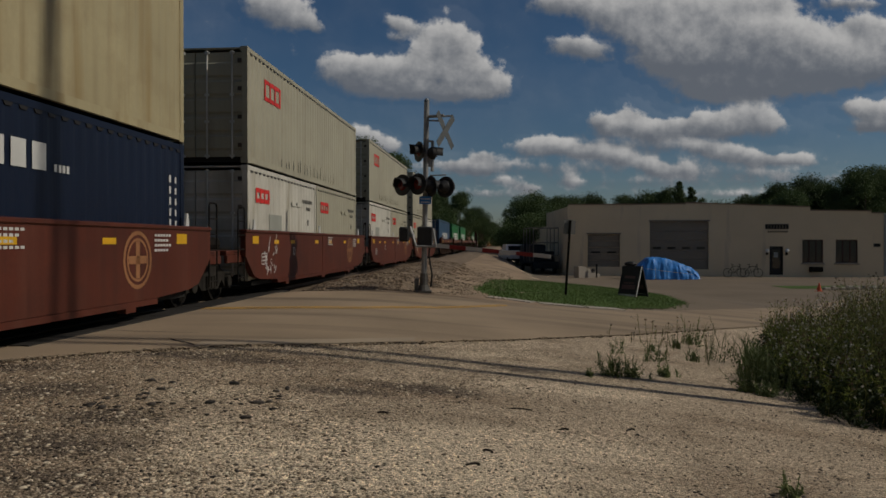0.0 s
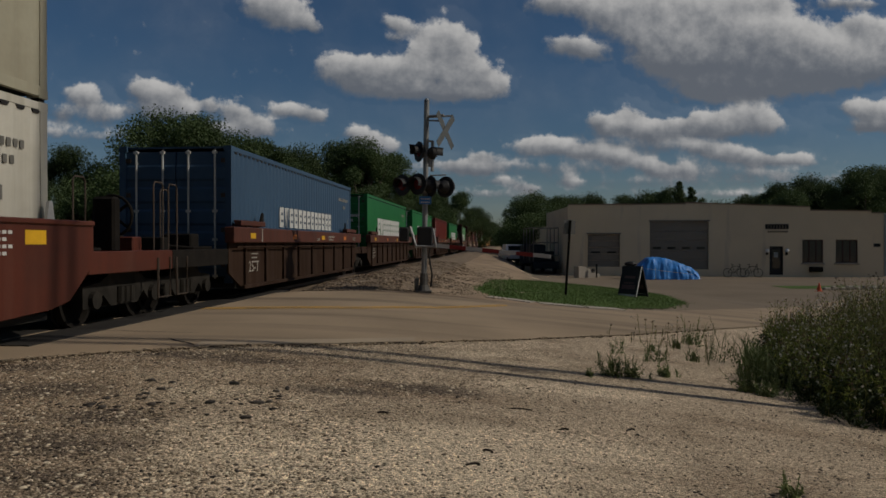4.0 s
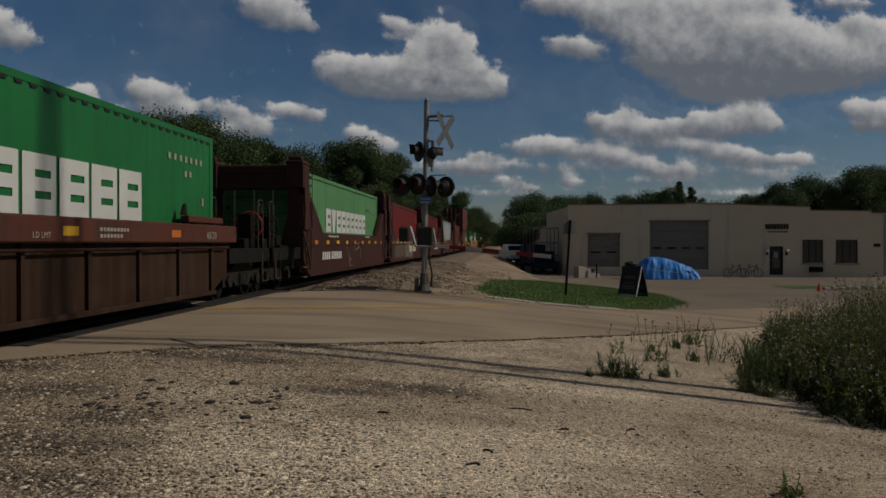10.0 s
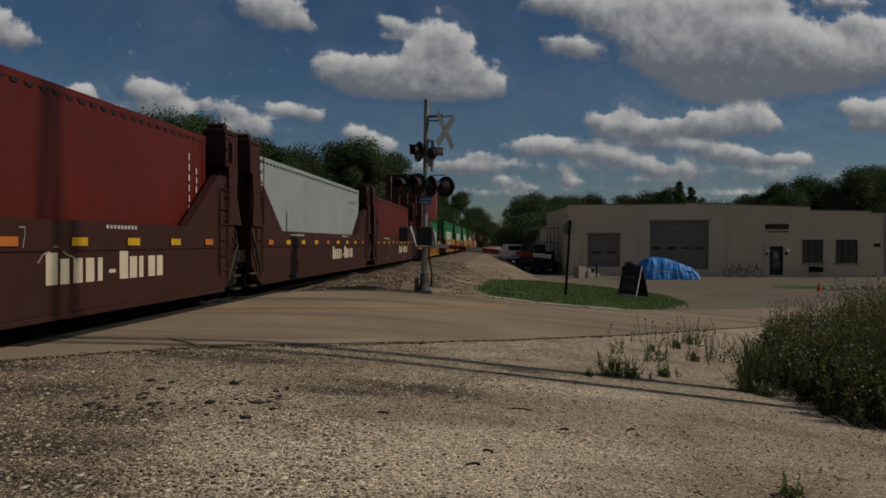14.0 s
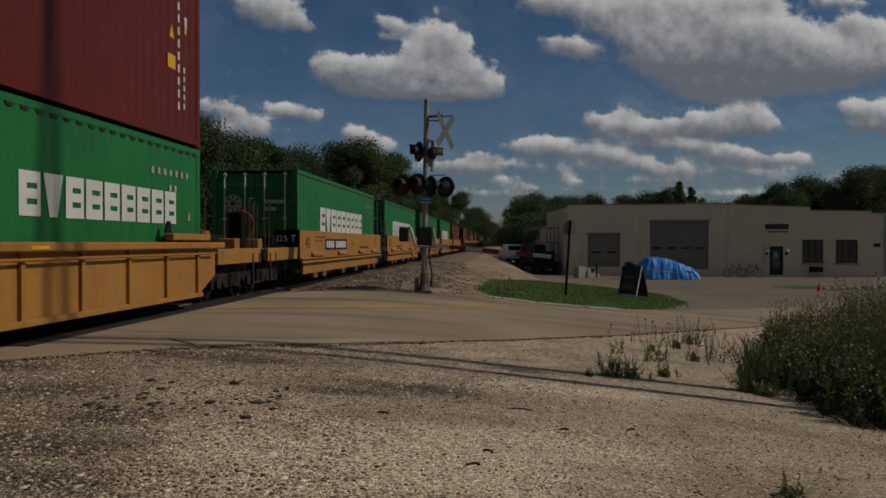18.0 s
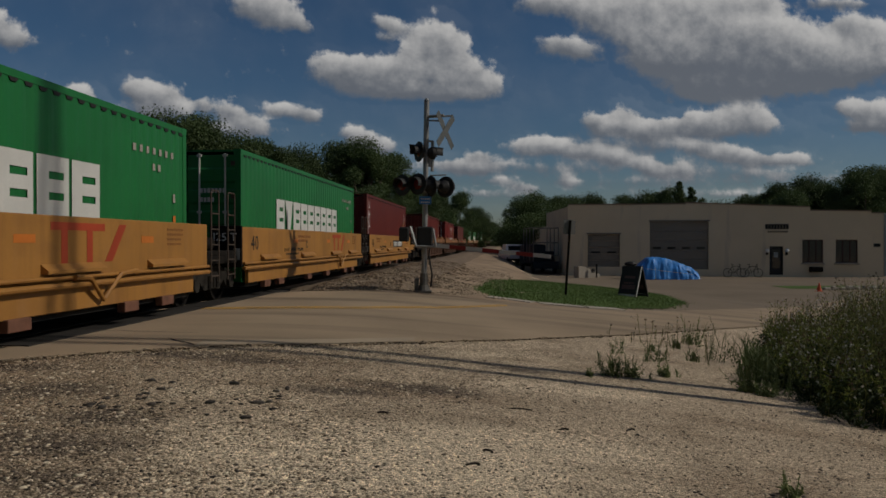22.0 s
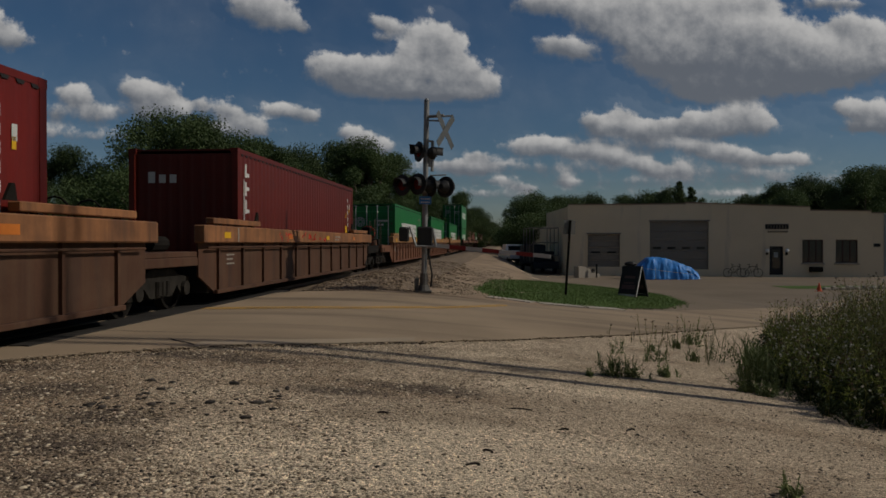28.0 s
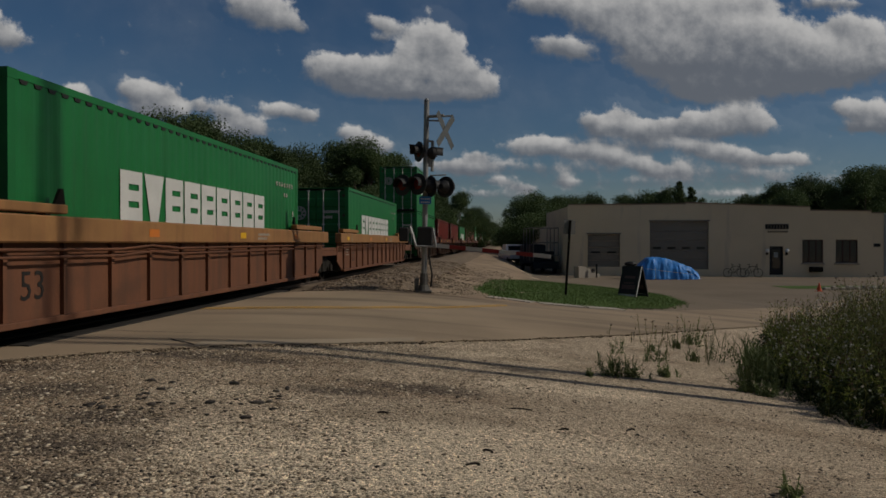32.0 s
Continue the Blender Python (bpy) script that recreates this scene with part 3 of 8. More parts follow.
def ribbed_well(L, chord, panel, label, ribs, number="", last=False, first=False, stripe=None, chord_z=(1.24, 1.57)):
    """A ribbed-side well car unit; the well takes x from 0 to L. Proud top chord, recessed side with posts, bottom flange."""
    car = tagged(new("well_car"), label, "railway car", "well cars of the train")
    a, c = -0.55, L + 0.55
    z0c, z1c = chord_z
    dz = z1c - 1.57
    for s in (-1, 1):
        y0, y1 = sorted((s * 1.28, s * 1.50))
        boxes("top_chord", chord, car, [(a, c, y0, y1, z0c, z1c)], bevel=0.02)
        y0, y1 = sorted((s * 1.29, s * 1.33))
        bm = bmesh.new()
        prism(bm, [(a + 0.1, 0.62), (a + 0.9, 0.27), (c - 0.9, 0.27), (c - 0.1, 0.62), (c - 0.1, z0c), (a + 0.1, z0c)], "y", y0, y1)
        part("side_panel", bm, panel, car)
        y0, y1 = sorted((s * 1.292, s * 1.41))
        boxes("bottom_flange", panel, car, [(a + 0.85, c - 0.85, y0, y1, 0.25, 0.33)], bevel=0.01)
        bm = bmesh.new()
        tube(bm, (a + 0.3, s * 1.43, z0c - 0.09), (c - 0.3, s * 1.43, z0c - 0.09), 0.02, k=6)
        part("train_line", bm, panel, car)
        y0, y1 = sorted((s * 1.33, s * 1.385))
        rib = None
        for i in range(ribs):
            x = a + 1.0 + i * (c - a - 2.0) / (ribs - 1)
            if rib is None:
                bm = bmesh.new()
                prism(bm, [(y0, 0.33), (y1, 0.33), (y1, 0.42), (y1, z0c), (y0, z0c)], "x", -0.038, 0.038)
                rib = part("side_post", bm, panel, car)
                rib.location[0] = x
            else:
                again(rib, x)
    boxes("well_floor", DARKBOX, car, [(0.3, L - 0.3, -1.26, 1.26, 0.28, 0.36), (0.1, 0.3, -1.26, 1.26, 0.28, 1.0), (L - 0.3, L - 0.1, -1.26, 1.26, 0.28, 1.0)])
    if first:
        long_end(car, a, -1, STEEL if panel in (CARUMBER, CARBROWN) else panel, None)
    else:
        platform(car, a - 0.95, a + 0.12, panel, True)
    if last:
        long_end(car, c, 1, STEEL if panel in (CARUMBER, CARBROWN) else panel, HANDWHEEL)
    else:
        platform(car, c - 0.12, c + 0.95, panel, True)
        truck(car, c + 0.95)
    reach = 2.75 if L > 14 else 1.6
    for x0, x1 in ((0.02, reach), (L - reach, L - 0.02)):
        guide = boxes("guide_beam", chord, car, [(x0, x1, -1.44, -1.27, 1.60 + dz, 1.72 + dz)], bevel=0.015)
        for q in (x0 + 0.35, x1 - 0.45):
            boxes("bracket", STEEL, guide, [(q, q + 0.10, -1.42, -1.30, 1.571 + dz, 1.60 + dz)])
        bm = bmesh.new()
        q = x1 if x0 < 1 else x0
        prism(bm, [(q - 0.22, 1.722 + dz), (q, 1.722 + dz), (q - 0.04, 1.92 + dz), (q - 0.10, 1.92 + dz)], "y", -1.40, -1.36)
        part("corner_guide", bm, STEEL, car)
    if chord is CARTAN:
        for z in (1.17, 1.08):
            bm = bmesh.new()
            pipe(bm, [(a + 0.2, -1.475, z), (L * 0.25, -1.475, z - 0.02), (L * 0.31, -1.475, z + 0.03), (L * 0.37, -1.475, z - 0.02), (L * 0.8, -1.475, z)], 0.018)
            part("side_pipe", bm, CARRUST, car)
    y = -1.501
    for i, x in enumerate((0.4, L * 0.3, L * 0.55, L * 0.8)):
        boxes("reflector", ORANGEMARK if i % 2 else (stripe or YELLOWMARK), car, [(x, x + 0.34, y - 0.003, y, z0c + 0.09 * (z1c - z0c) / 0.33, z0c + 0.21 * (z1c - z0c) / 0.33)])
    bm = bmesh.new()
    for i in range(3):
        code_bars(bm, 0.95, 0.98 - i * 0.09, 5 - i % 2, 0.06, 0.035, 0.03, -1.331)
    if not dz:
        code_bars(bm, L * 0.62, 1.40, 9, 0.06, 0.05, 0.03, y)
        code_bars(bm, L * 0.62, 1.31, 7, 0.06, 0.05, 0.03, y)
        box(bm, 1.15, 1.20, y - 0.003, y, 1.26, 1.55)
    tagged(part("stencil", bm, DIMWHITE, car), kind="stuff")
    if chord is CARORANGE and last:
        random.seed(9)
        bm = bmesh.new()
        for i in range(22):
            p = (3.5 + random.random() * 5.5, -1.503, 1.40 + random.uniform(-0.08, 0.08))
            pipe(bm, [p, (p[0] + random.uniform(0.02, 0.14), -1.503, p[2] + random.uniform(-0.1, 0.1)), (p[0] + random.uniform(0.05, 0.25), -1.503, p[2] + random.uniform(-0.08, 0.08))], 0.010, 4)
        tagged(part("scribble", bm, REDMARK, car, "red sprayed scribble"), kind="stuff")
    if chord is CARSTRIPE:
        words("40/20", 0.19, DIMWHITE, car, pose(L - 1.0, -1.504, 1.31, 90))
        words("LD LMT", 0.10, DIMWHITE, car, pose(L * 0.50, -1.504, 1.30, 90), "letter")
    if number:
        brown = chord is CARSTRIPE
        words(number, 0.34 if brown else 0.5, DIMWHITE if brown else BLACKMARK, car, pose(0.75 if brown else 1.93 if L > 14 else 2.33, -1.334, 0.60 if brown else 0.56, 90))
    return car


def smooth_well(L, label, letter="", last=False):
    """A smooth-sided oxide red well car unit with a raised round crest."""
    car = tagged(new("well_car"), label, "railway car", "well cars of the train")
    a, c = -0.70, L + 0.70
    for s in (-1, 1):
        y0, y1 = sorted((s * 1.30, s * 1.42))
        bm = bmesh.new()
        prism(bm, [(a, 0.95), (a + 0.55, 0.50), (a + 0.95, 0.42), (a + 2.2, 0.36), (c - 2.2, 0.36), (c - 0.95, 0.42), (c - 0.55, 0.50), (c, 0.95), (c, 1.46), (a, 1.46)], "y", y0, y1)
        part("side_panel", bm, CARRED, car)
        y0, y1 = sorted((s * 1.27, s * 1.45))
        boxes("top_chord", CARRED, car, [(a, c, y0, y1, 1.46, 1.53)], bevel=0.015)
        y0, y1 = sorted((s * 1.30, s * 1.44))
        boxes("bottom_sill", CARRED, car, [(a + 2.2, c - 2.2, y0, y1, 0.27, 0.355), (a + 2.9, a + 3.2, y0, y1, 0.20, 0.27), (c - 3.2, c - 2.9, y0, y1, 0.20, 0.27), (L / 2 - 0.2, L / 2 + 0.2, y0, y1, 0.20, 0.27)])
        boxes("panel_seam", CARRED, car, [(L / 2 - 0.02, L / 2 + 0.02, min(s * 1.42, s * 1.43), max(s * 1.42, s * 1.43), 0.37, 1.455)])
    boxes("well_floor", DARKBOX, car, [(0.1, L - 0.1, -1.27, 1.27, 0.28, 0.365)])
    platform(car, a - 0.8, a + 0.1, CARRED)
    ladder(car, a - 0.35, STEEL, 0.4, 2.0)
    if last:
        long_end(car, c, 1, CARRED)
    else:
        platform(car, c - 0.1, c + 0.8, CARRED)
        ladder(car, c + 0.05, STEEL, 0.4, 2.0)
        truck(car, c + 0.80)
    y = -1.421
    # crest: ring, disc and cross
    bm = bmesh.new()
    cx, cz, k = 1.15 if last else L - 2.1, 0.98, 28
    for r0, r1 in ((0.44, 0.38), (0.33, 0.29)):
        p = [bm.verts.new((cx + r0 * math.cos(i * math.tau / k), y - 0.002, cz + r0 * math.sin(i * math.tau / k))) for i in range(k)]
        q = [bm.verts.new((cx + r1 * math.cos(i * math.tau / k), y - 0.002, cz + r1 * math.sin(i * math.tau / k))) for i in range(k)]
        for i in range(k):
            bm.faces.new((p[i], p[(i + 1) % k], q[(i + 1) % k], q[i]))
    box(bm, cx - 0.06, cx + 0.06, y - 0.002, y, cz - 0.28, cz + 0.28)
    box(bm, cx - 0.28, cx + 0.28, y - 0.002, y, cz - 0.06, cz + 0.06)
    part("crest", bm, mat("faded crest paint", (0.25, 0.115, 0.05), 0.6, vary=0.3, bump=0), car, "faded round ochre crest")
    for i, x in enumerate((-0.25, 1.3, 2.7, 5.2, 6.9, L - 3.1, L - 0.75)):
        w = 0.40 if i in (0, 6) else 0.36
        h = 0.17 if i in (0, 6) else 0.09
        boxes("reflector", YELLOWMARK, car, [(x, x + w, y - 0.003, y, 1.22, 1.22 + h)])
    bm = bmesh.new()
    for i in range(4):
        code_bars(bm, L - 1.55, 1.34 - i * 0.08, 6 - i % 2, 0.07, 0.04, 0.03, y)
        code_bars(bm, L * 0.56, 1.38 - i * 0.07, 6 - i % 3, 0.07, 0.035, 0.03, y)
    for q in ((0.35, 0.75, 0.98, 1.0), (0.35, 0.75, 0.74, 0.76), (0.35, 0.37, 0.74, 1.0), (0.73, 0.75, 0.74, 1.0), (0.4, 0.7, 0.90, 0.93), (0.4, 0.7, 0.82, 0.85)):
        box(bm, q[0], q[1], y - 0.003, y, q[2], q[3])
    tagged(part("stencil", bm, WHITE, car), kind="stuff")
    if letter:
        words(letter, 0.30, WHITE, car, pose(7.3 if last else 2.9, y - 0.002, 0.92, 90), "letter")
    if letter == "D":       # scribbled paint near one end
        random.seed(4)
        bm = bmesh.new()
        for i in range(26):
            x, z = 0.55 + random.random() * 0.95, 0.55 + random.random() * 0.75
            tube(bm, (x, y - 0.001, z), (x + random.uniform(-0.16, 0.16), y - 0.001, z + random.uniform(-0.2, 0.2)), 0.011, k=4)
        tagged(part("scribble", bm, WHITE, car, "pale scribbled spray paint"), kind="stuff")
    # white lifting flags on the rim
    for x in (0.05, L / 2 - 0.08, L - 0.2):
        bm = bmesh.new()
        prism(bm, [(x, 1.53), (x + 0.16, 1.53), (x + 0.11, 1.76), (x + 0.05, 1.76)], "y", -1.34, -1.30)
        part("corner_guide", bm, WHITE, car, "white corner guide")
    return car


def ledge_well(L, label, letter="", first=False, plate=0.0, last=False):
    """An ochre well car unit: flat upper side, ledge pipes with long brackets, lower skirt with pads."""
    car = tagged(new("well_car"), label, "railway car", "well cars of the train")
    a, c = -0.45, L + 0.45
    for s in (-1, 1):
        y0, y1 = sorted((s * 1.28, s * 1.42))
        boxes("side_panel", CARYELLOW, car, [(a, c, y0, y1, 0.78, 1.58)], bevel=0.012)
        y0, y1 = sorted((s * 1.28, s * 1.37))
        boxes("lower_skirt", CARYELLOW, car, [(a + 0.5, c - 0.5, y0, y1, 0.36, 0.77)], bevel=0.01)
        for z, r in ((0.80, 0.028), (0.70, 0.04)):
            bm = bmesh.new()
            tube(bm, (a, s * 1.45, z), (c, s * 1.45, z), r, k=8)
            part("side_pipe", bm, CARYELLOW, car)
        y0, y1 = sorted((s * 1.42, s * 1.52))
        bm = bmesh.new()
        prism(bm, [(y0, 0.86), (s * 1.52, 0.86), (s * 1.52, 0.90), (s * 1.42, 0.98)] if s > 0 else [(s * 1.42, 0.86), (s * 1.52, 0.86), (s * 1.52, 0.90), (s * 1.42, 0.98)], "x", 0, 1.35)
        br = part("ledge_bracket", bm, CARYELLOW, car)
        br.location[0] = 0.7
        for x in (4.1, 7.6, L - 1.9):
            again(br, x)
        y0, y1 = sorted((s * 1.30, s * 1.43))
        pad = boxes("floor_pad", PADMARK, car, [(0, 0.42, y0, y1, 0.22, 0.37)], bevel=0.01)
        pad.location[0] = 1.0
        for x in (2.1, 4.8, 7.0, L - 2.6, L - 1.4):
            again(pad, x)
    boxes("well_floor", DARKBOX, car, [(0.1, L - 0.1, -1.27, 1.27, 0.28, 0.365)])
    if first:
        long_end(car, a, -1, CARYELLOW, None)
    else:
        platform(car, a - 1.05, a + 0.1, STEEL)
    if last:
        long_end(car, c, 1, CARYELLOW, HANDWHEEL)
    else:
        platform(car, c - 0.1, c + 1.05, STEEL)
    boxes("end_plate", STEEL, car, [(a - 0.06, a - 0.005, -1.42, -0.72, 0.72, 1.60)], bevel=0.01)
    words("125 T", 0.24, mat("fresh white stencil", (0.8, 0.8, 0.76), 0.5, vary=0.06, bump=0), car, pose(a - 0.062, -0.76, 1.28, 90, 0, -90))
    boxes("data_plate", GREYBOX, car, [(a - 0.066, a - 0.061, -1.38, -1.24, 0.88, 1.12)])
    if not last:
        ladder(car, c + 0.3, ROD, 0.5, 2.25)
        truck(car, c + 1.05)
    if not first:
        ladder(car, a - 0.75, ROD, 0.5, 2.25)
    y = -1.421
    lx = 7.9 if first else 2.05 if last else 2.55
    words("LD LMT", 0.13, BLACKMARK, car, pose(lx, y - 0.002, 1.02, 90), "letter")
    words("PER UNIT", 0.13, BLACKMARK, car, pose(lx + 1.2, y - 0.002, 1.02, 90), "letter")
    bm = bmesh.new()
    code_bars(bm, lx + 0.62, 1.03, 6, 0.055, 0.085, 0.025, y)
    code_bars(bm, lx + 0.15, 0.93, 14, 0.05, 0.05, 0.035, y)
    tagged(part("load_stencil", bm, BLACKMARK, car), kind="stuff")
    if not plate:       # pipe dipping under the ledge
        bm = bmesh.new()
        pipe(bm, [(8.2, -1.50, 0.80), (8.55, -1.50, 0.78), (8.98, -1.44, 0.46), (9.35, -1.50, 0.80), (9.8, -1.50, 0.83)], 0.035)
        part("bent_pipe", bm, CARYELLOW, car)
    words("40", 0.47, BLACKMARK, car, pose(0.08, y - 0.002, 1.08, 90))
    bm = bmesh.new()
    for i in range(2):
        code_bars(bm, 3.8 if not plate else 1.2, 1.38 - i * 0.11, 12 - 3 * i, 0.08, 0.06, 0.03, y)
        code_bars(bm, L - 1.2, 1.44 - i * 0.08, 7, 0.06, 0.035, 0.03, y)
        code_bars(bm, L - 1.2, 1.28 - i * 0.08, 6, 0.06, 0.035, 0.03, y)
    tagged(part("stencil", bm, mat("faded stencil paint", (0.22, 0.09, 0.03), 0.6, vary=0.2, bump=0), car), kind="stuff")
    if plate:
        boxes("number_plate", BLACKMARK, car, [(plate, plate + 3.15, y - 0.004, y, 1.02, 1.36)])
        bm = bmesh.new()
        code_bars(bm, plate + 0.15, 1.08, 4, 0.20, 0.22, 0.07, y - 0.004)
        code_bars(bm, plate + 1.45, 1.08, 6, 0.20, 0.22, 0.06, y - 0.004)
        tagged(part("number_stencil", bm, WHITE, car), kind="stuff")
    else:
        bm = bmesh.new()
        x = 7.8
        for q in ((x, x + 1.25, 1.40, 1.50), (x + 0.22, x + 0.36, 0.98, 1.40), (x + 0.80, x + 0.94, 0.98, 1.40)):
            box(bm, q[0], q[1], y - 0.003, y, q[2], q[3])
        prism(bm, [(x + 1.25, 0.98), (x + 1.45, 0.98), (x + 1.85, 1.50), (x + 1.65, 1.50)], "y", y - 0.003, y)
        part("emblem", bm, mat("brick red emblem paint", (0.33, 0.05, 0.02), 0.5, vary=0.15, bump=0), car, "red angular emblem")
    for x in (2.5, 6.2, 9.2):
        boxes("reflector", ORANGEMARK, car, [(x + 0.9, x + 1.3, y - 0.003, y, 1.24, 1.34)])
    if letter:
        words(letter, 0.26, BLACKMARK, car, pose((5.1 if last else 6.4) if plate else 4.6, y - 0.002, 1.10, 90), "letter")
    return car


def bulkhead_well(L, label, tag="", first=False, last=False, scrawl=0):
    """A dark red well car unit with tall bulkheads at both ends and sloped shoulders."""
    car = tagged(new("bulkhead_well_car"), label, "railway car", "bulkhead well cars of the train")
    a, c = -0.95, L + 0.95
    for s in (-1, 1):
        y0, y1 = sorted((s * 1.29, s * 1.44))
        bm = bmesh.new()
        prism(bm, [(a, 0.75), (a + 0.55, 0.36), (c - 0.55, 0.36), (c, 0.75), (c, 2.55), (c - 0.85, 2.55), (c - 2.3, 1.53), (a + 2.3, 1.53), (a + 0.85, 2.55), (a, 2.55)], "y", y0, y1)
        part("side_panel", bm, CARMAROON, car)
        y0, y1 = sorted((s * 1.30, s * 1.47))
        boxes("bottom_sill", CARMAROON, car, [(a + 0.6, c - 0.6, y0, y1, 0.28, 0.355)], bevel=0.01)
        boxes("side_seam", CARMAROON, car, [(a + 0.1, c - 0.1, min(s * 1.44, s * 1.46), max(s * 1.44, s * 1.46), 1.14, 1.18)])
    for x0 in (a, c - 0.42):
        boxes("portal_beam", CARMAROON, car, [(x0 + 0.02, x0 + 0.40, -0.975, 0.975, 2.72, 3.38)], bevel=0.02)
        boxes("lower_beam", CARMAROON, car, [(x0, x0 + 0.42, -1.28, 1.28, 0.95, 1.28)], bevel=0.02)
        for s in (-1, 1):
            bm = bmesh.new()
            prism(bm, [(s * 1.285, 1.285), (s * 0.80, 1.285), (s * 0.98, 2.0), (s * 1.0, 2.745), (s * 1.285, 2.745)], "x", x0 + 0.01, x0 + 0.41)
            part("portal_leg", bm, CARMAROON, car)
        for s in (-1, 1):
            y0, y1 = sorted((s * 0.98, s * 1.46))
            top = boxes("tower", CARMAROON, car, [(x0 - 0.10, x0 + 0.58, y0, y1, 3.40, 3.50)], bevel=0.02)
            walls = [(x0 - 0.08, x0 + 0.04, y0, y1, 2.75, 3.40), (x0 + 0.44, x0 + 0.56, y0, y1, 2.75, 3.40)]
            if x0 < 1:
                walls += [(x0 + 0.04, x0 + 0.44, y0, y0 + 0.10, 2.75, 3.39), (x0 + 0.04, x0 + 0.44, y1 - 0.09, y1 - 0.01, 2.75, 3.39)]
            else:
                walls += [(x0 + 0.04, x0 + 0.44, y0 + 0.01, y1 - 0.01, 2.75, 2.84), (x0 + 0.30, x0 + 0.44, y0 + 0.01, y1 - 0.01, 2.84, 3.39), (x0 + 0.04, x0 + 0.30, y0 + 0.01, y1 - 0.01, 3.24, 3.39)]
            for q in walls:
                boxes("tower_wall", CARMAROON, top, [q], bevel=0.012)
            boxes("tower_cap", CARMAROON, car, [(x0 - 0.02, x0 + 0.14, y0 + 0.05, y1 - 0.05, 3.50, 3.62)], bevel=0.03)
            bm = bmesh.new()
            prism(bm, [(x0 - 0.02, 1.6), (x0 + 0.70, 1.6), (x0 + 0.44, 2.2), (x0 + 0.50, 2.75), (x0 - 0.04, 2.75), (x0 + 0.04, 2.2)], "y", *sorted((s * 1.445, s * 1.49)))
            part("tower_neck", bm, CARMAROON, car)
            boxes("tower_rib", STEEL, car, [(x0 + 0.582, x0 + 0.61, y0 + 0.05, y1 - 0.05, 2.6, 3.3)])
        boxes("beam_rib", CARMAROON, car, [(x0 - 0.03, x0 + 0.019, -0.95, 0.95, 3.18, 3.26)])
        # rungs up the outer corner, hoses and a corner step
        out = -1 if x0 < 1 else 1
        q = x0 if x0 < 1 else x0 + 0.42
        for i in range(7):
            bm = bmesh.new()
            z = 1.66 + i * 0.24
            w = x0 + 0.585 if x0 < 1 else x0 - 0.12
            pipe(bm, [(w, -1.45, z), (w, -1.53, z), (w + 0.02, -1.53, z + 0.20), (w + 0.02, -1.45, z + 0.20)], 0.016, 5)
            part("rung", bm, CARMAROON, car)
        bm = bmesh.new()
        pipe(bm, [(q, -1.46, 1.5), (q - out * 0.06, -1.52, 1.2), (q - out * 0.3, -1.52, 0.85), (q - out * 0.5, -1.50, 0.5)], 0.025, 6)
        pipe(bm, [(q - out * 0.12, -1.46, 1.35), (q + out * 0.05, -1.52, 1.0), (q - out * 0.15, -1.52, 0.7)], 0.02, 6)
        part("brake_hose", bm, ROD, car)
        for z in (0.28, 0.55):
            boxes("corner_step", ROD, car, [(q - 0.2, q + 0.2, -1.50, -1.38, z, z + 0.04)])
    for x0 in (a + 0.3, c - 0.85):
        ladder(car, x0, CARMAROON, 0.6, 2.3, 0.4, -1.47)
    boxes("well_floor", DARKBOX, car, [(0.1, L - 0.1, -1.27, 1.27, 0.28, 0.365)])
    if first:
        long_end(car, a + 0.1, -1, STEEL)
    else:
        platform(car, a - 0.55, a, STEEL, gear=False)
    if last:
        long_end(car, c - 0.1, 1, STEEL)
    else:
        platform(car, c, c + 0.55, STEEL, gear=False)
        truck(car, c + 0.55)
    y = -1.441
    for i in range(9):
        x = 0.2 + i * (L - 0.8) / 8
        boxes("reflector", YELLOWMARK if i % 4 else ORANGEMARK, car, [(x, x + 0.36, y - 0.024, y - 0.02, 1.20, 1.31)])
    if tag == "word":
        bm = bmesh.new()
        for i in range(11):
            if i != 5:
                x = 6.8 + i * 0.29
                h = 0.40 if i in (0, 6) else 0.32
                block_letters(bm, x, 0.72, 1, (0.24, 0.20, 0.21, 0.20, 0.12, 0, 0.24, 0.22, 0.13, 0.22, 0.20)[i], h, 0.0, y)
            else:
                box(bm, 6.8 + i * 0.29, 6.98 + i * 0.29, y - 0.003, y, 0.82, 0.87)
        tagged(part("lettering", bm, mat("cream lettering paint", (0.62, 0.52, 0.38), 0.5, vary=0.15, bump=0), car, "cream painted lettering"), kind="stuff")
    if tag == "plate":
        bm = bmesh.new()
        code_bars(bm, 1.2, 0.72, 4, 0.20, 0.24, 0.07, y)
        code_bars(bm, 2.4, 0.72, 6, 0.18, 0.24, 0.07, y)
        tagged(part("number_stencil", bm, WHITE, car), kind="stuff")
    bm = bmesh.new()
    code_bars(bm, 2.0, 1.42, 14, 0.06, 0.05, 0.04, y)
    code_bars(bm, L - 4.0, 1.44, 9, 0.06, 0.05, 0.04, y)
    tagged(part("stencil", bm, WHITE, car), kind="stuff")
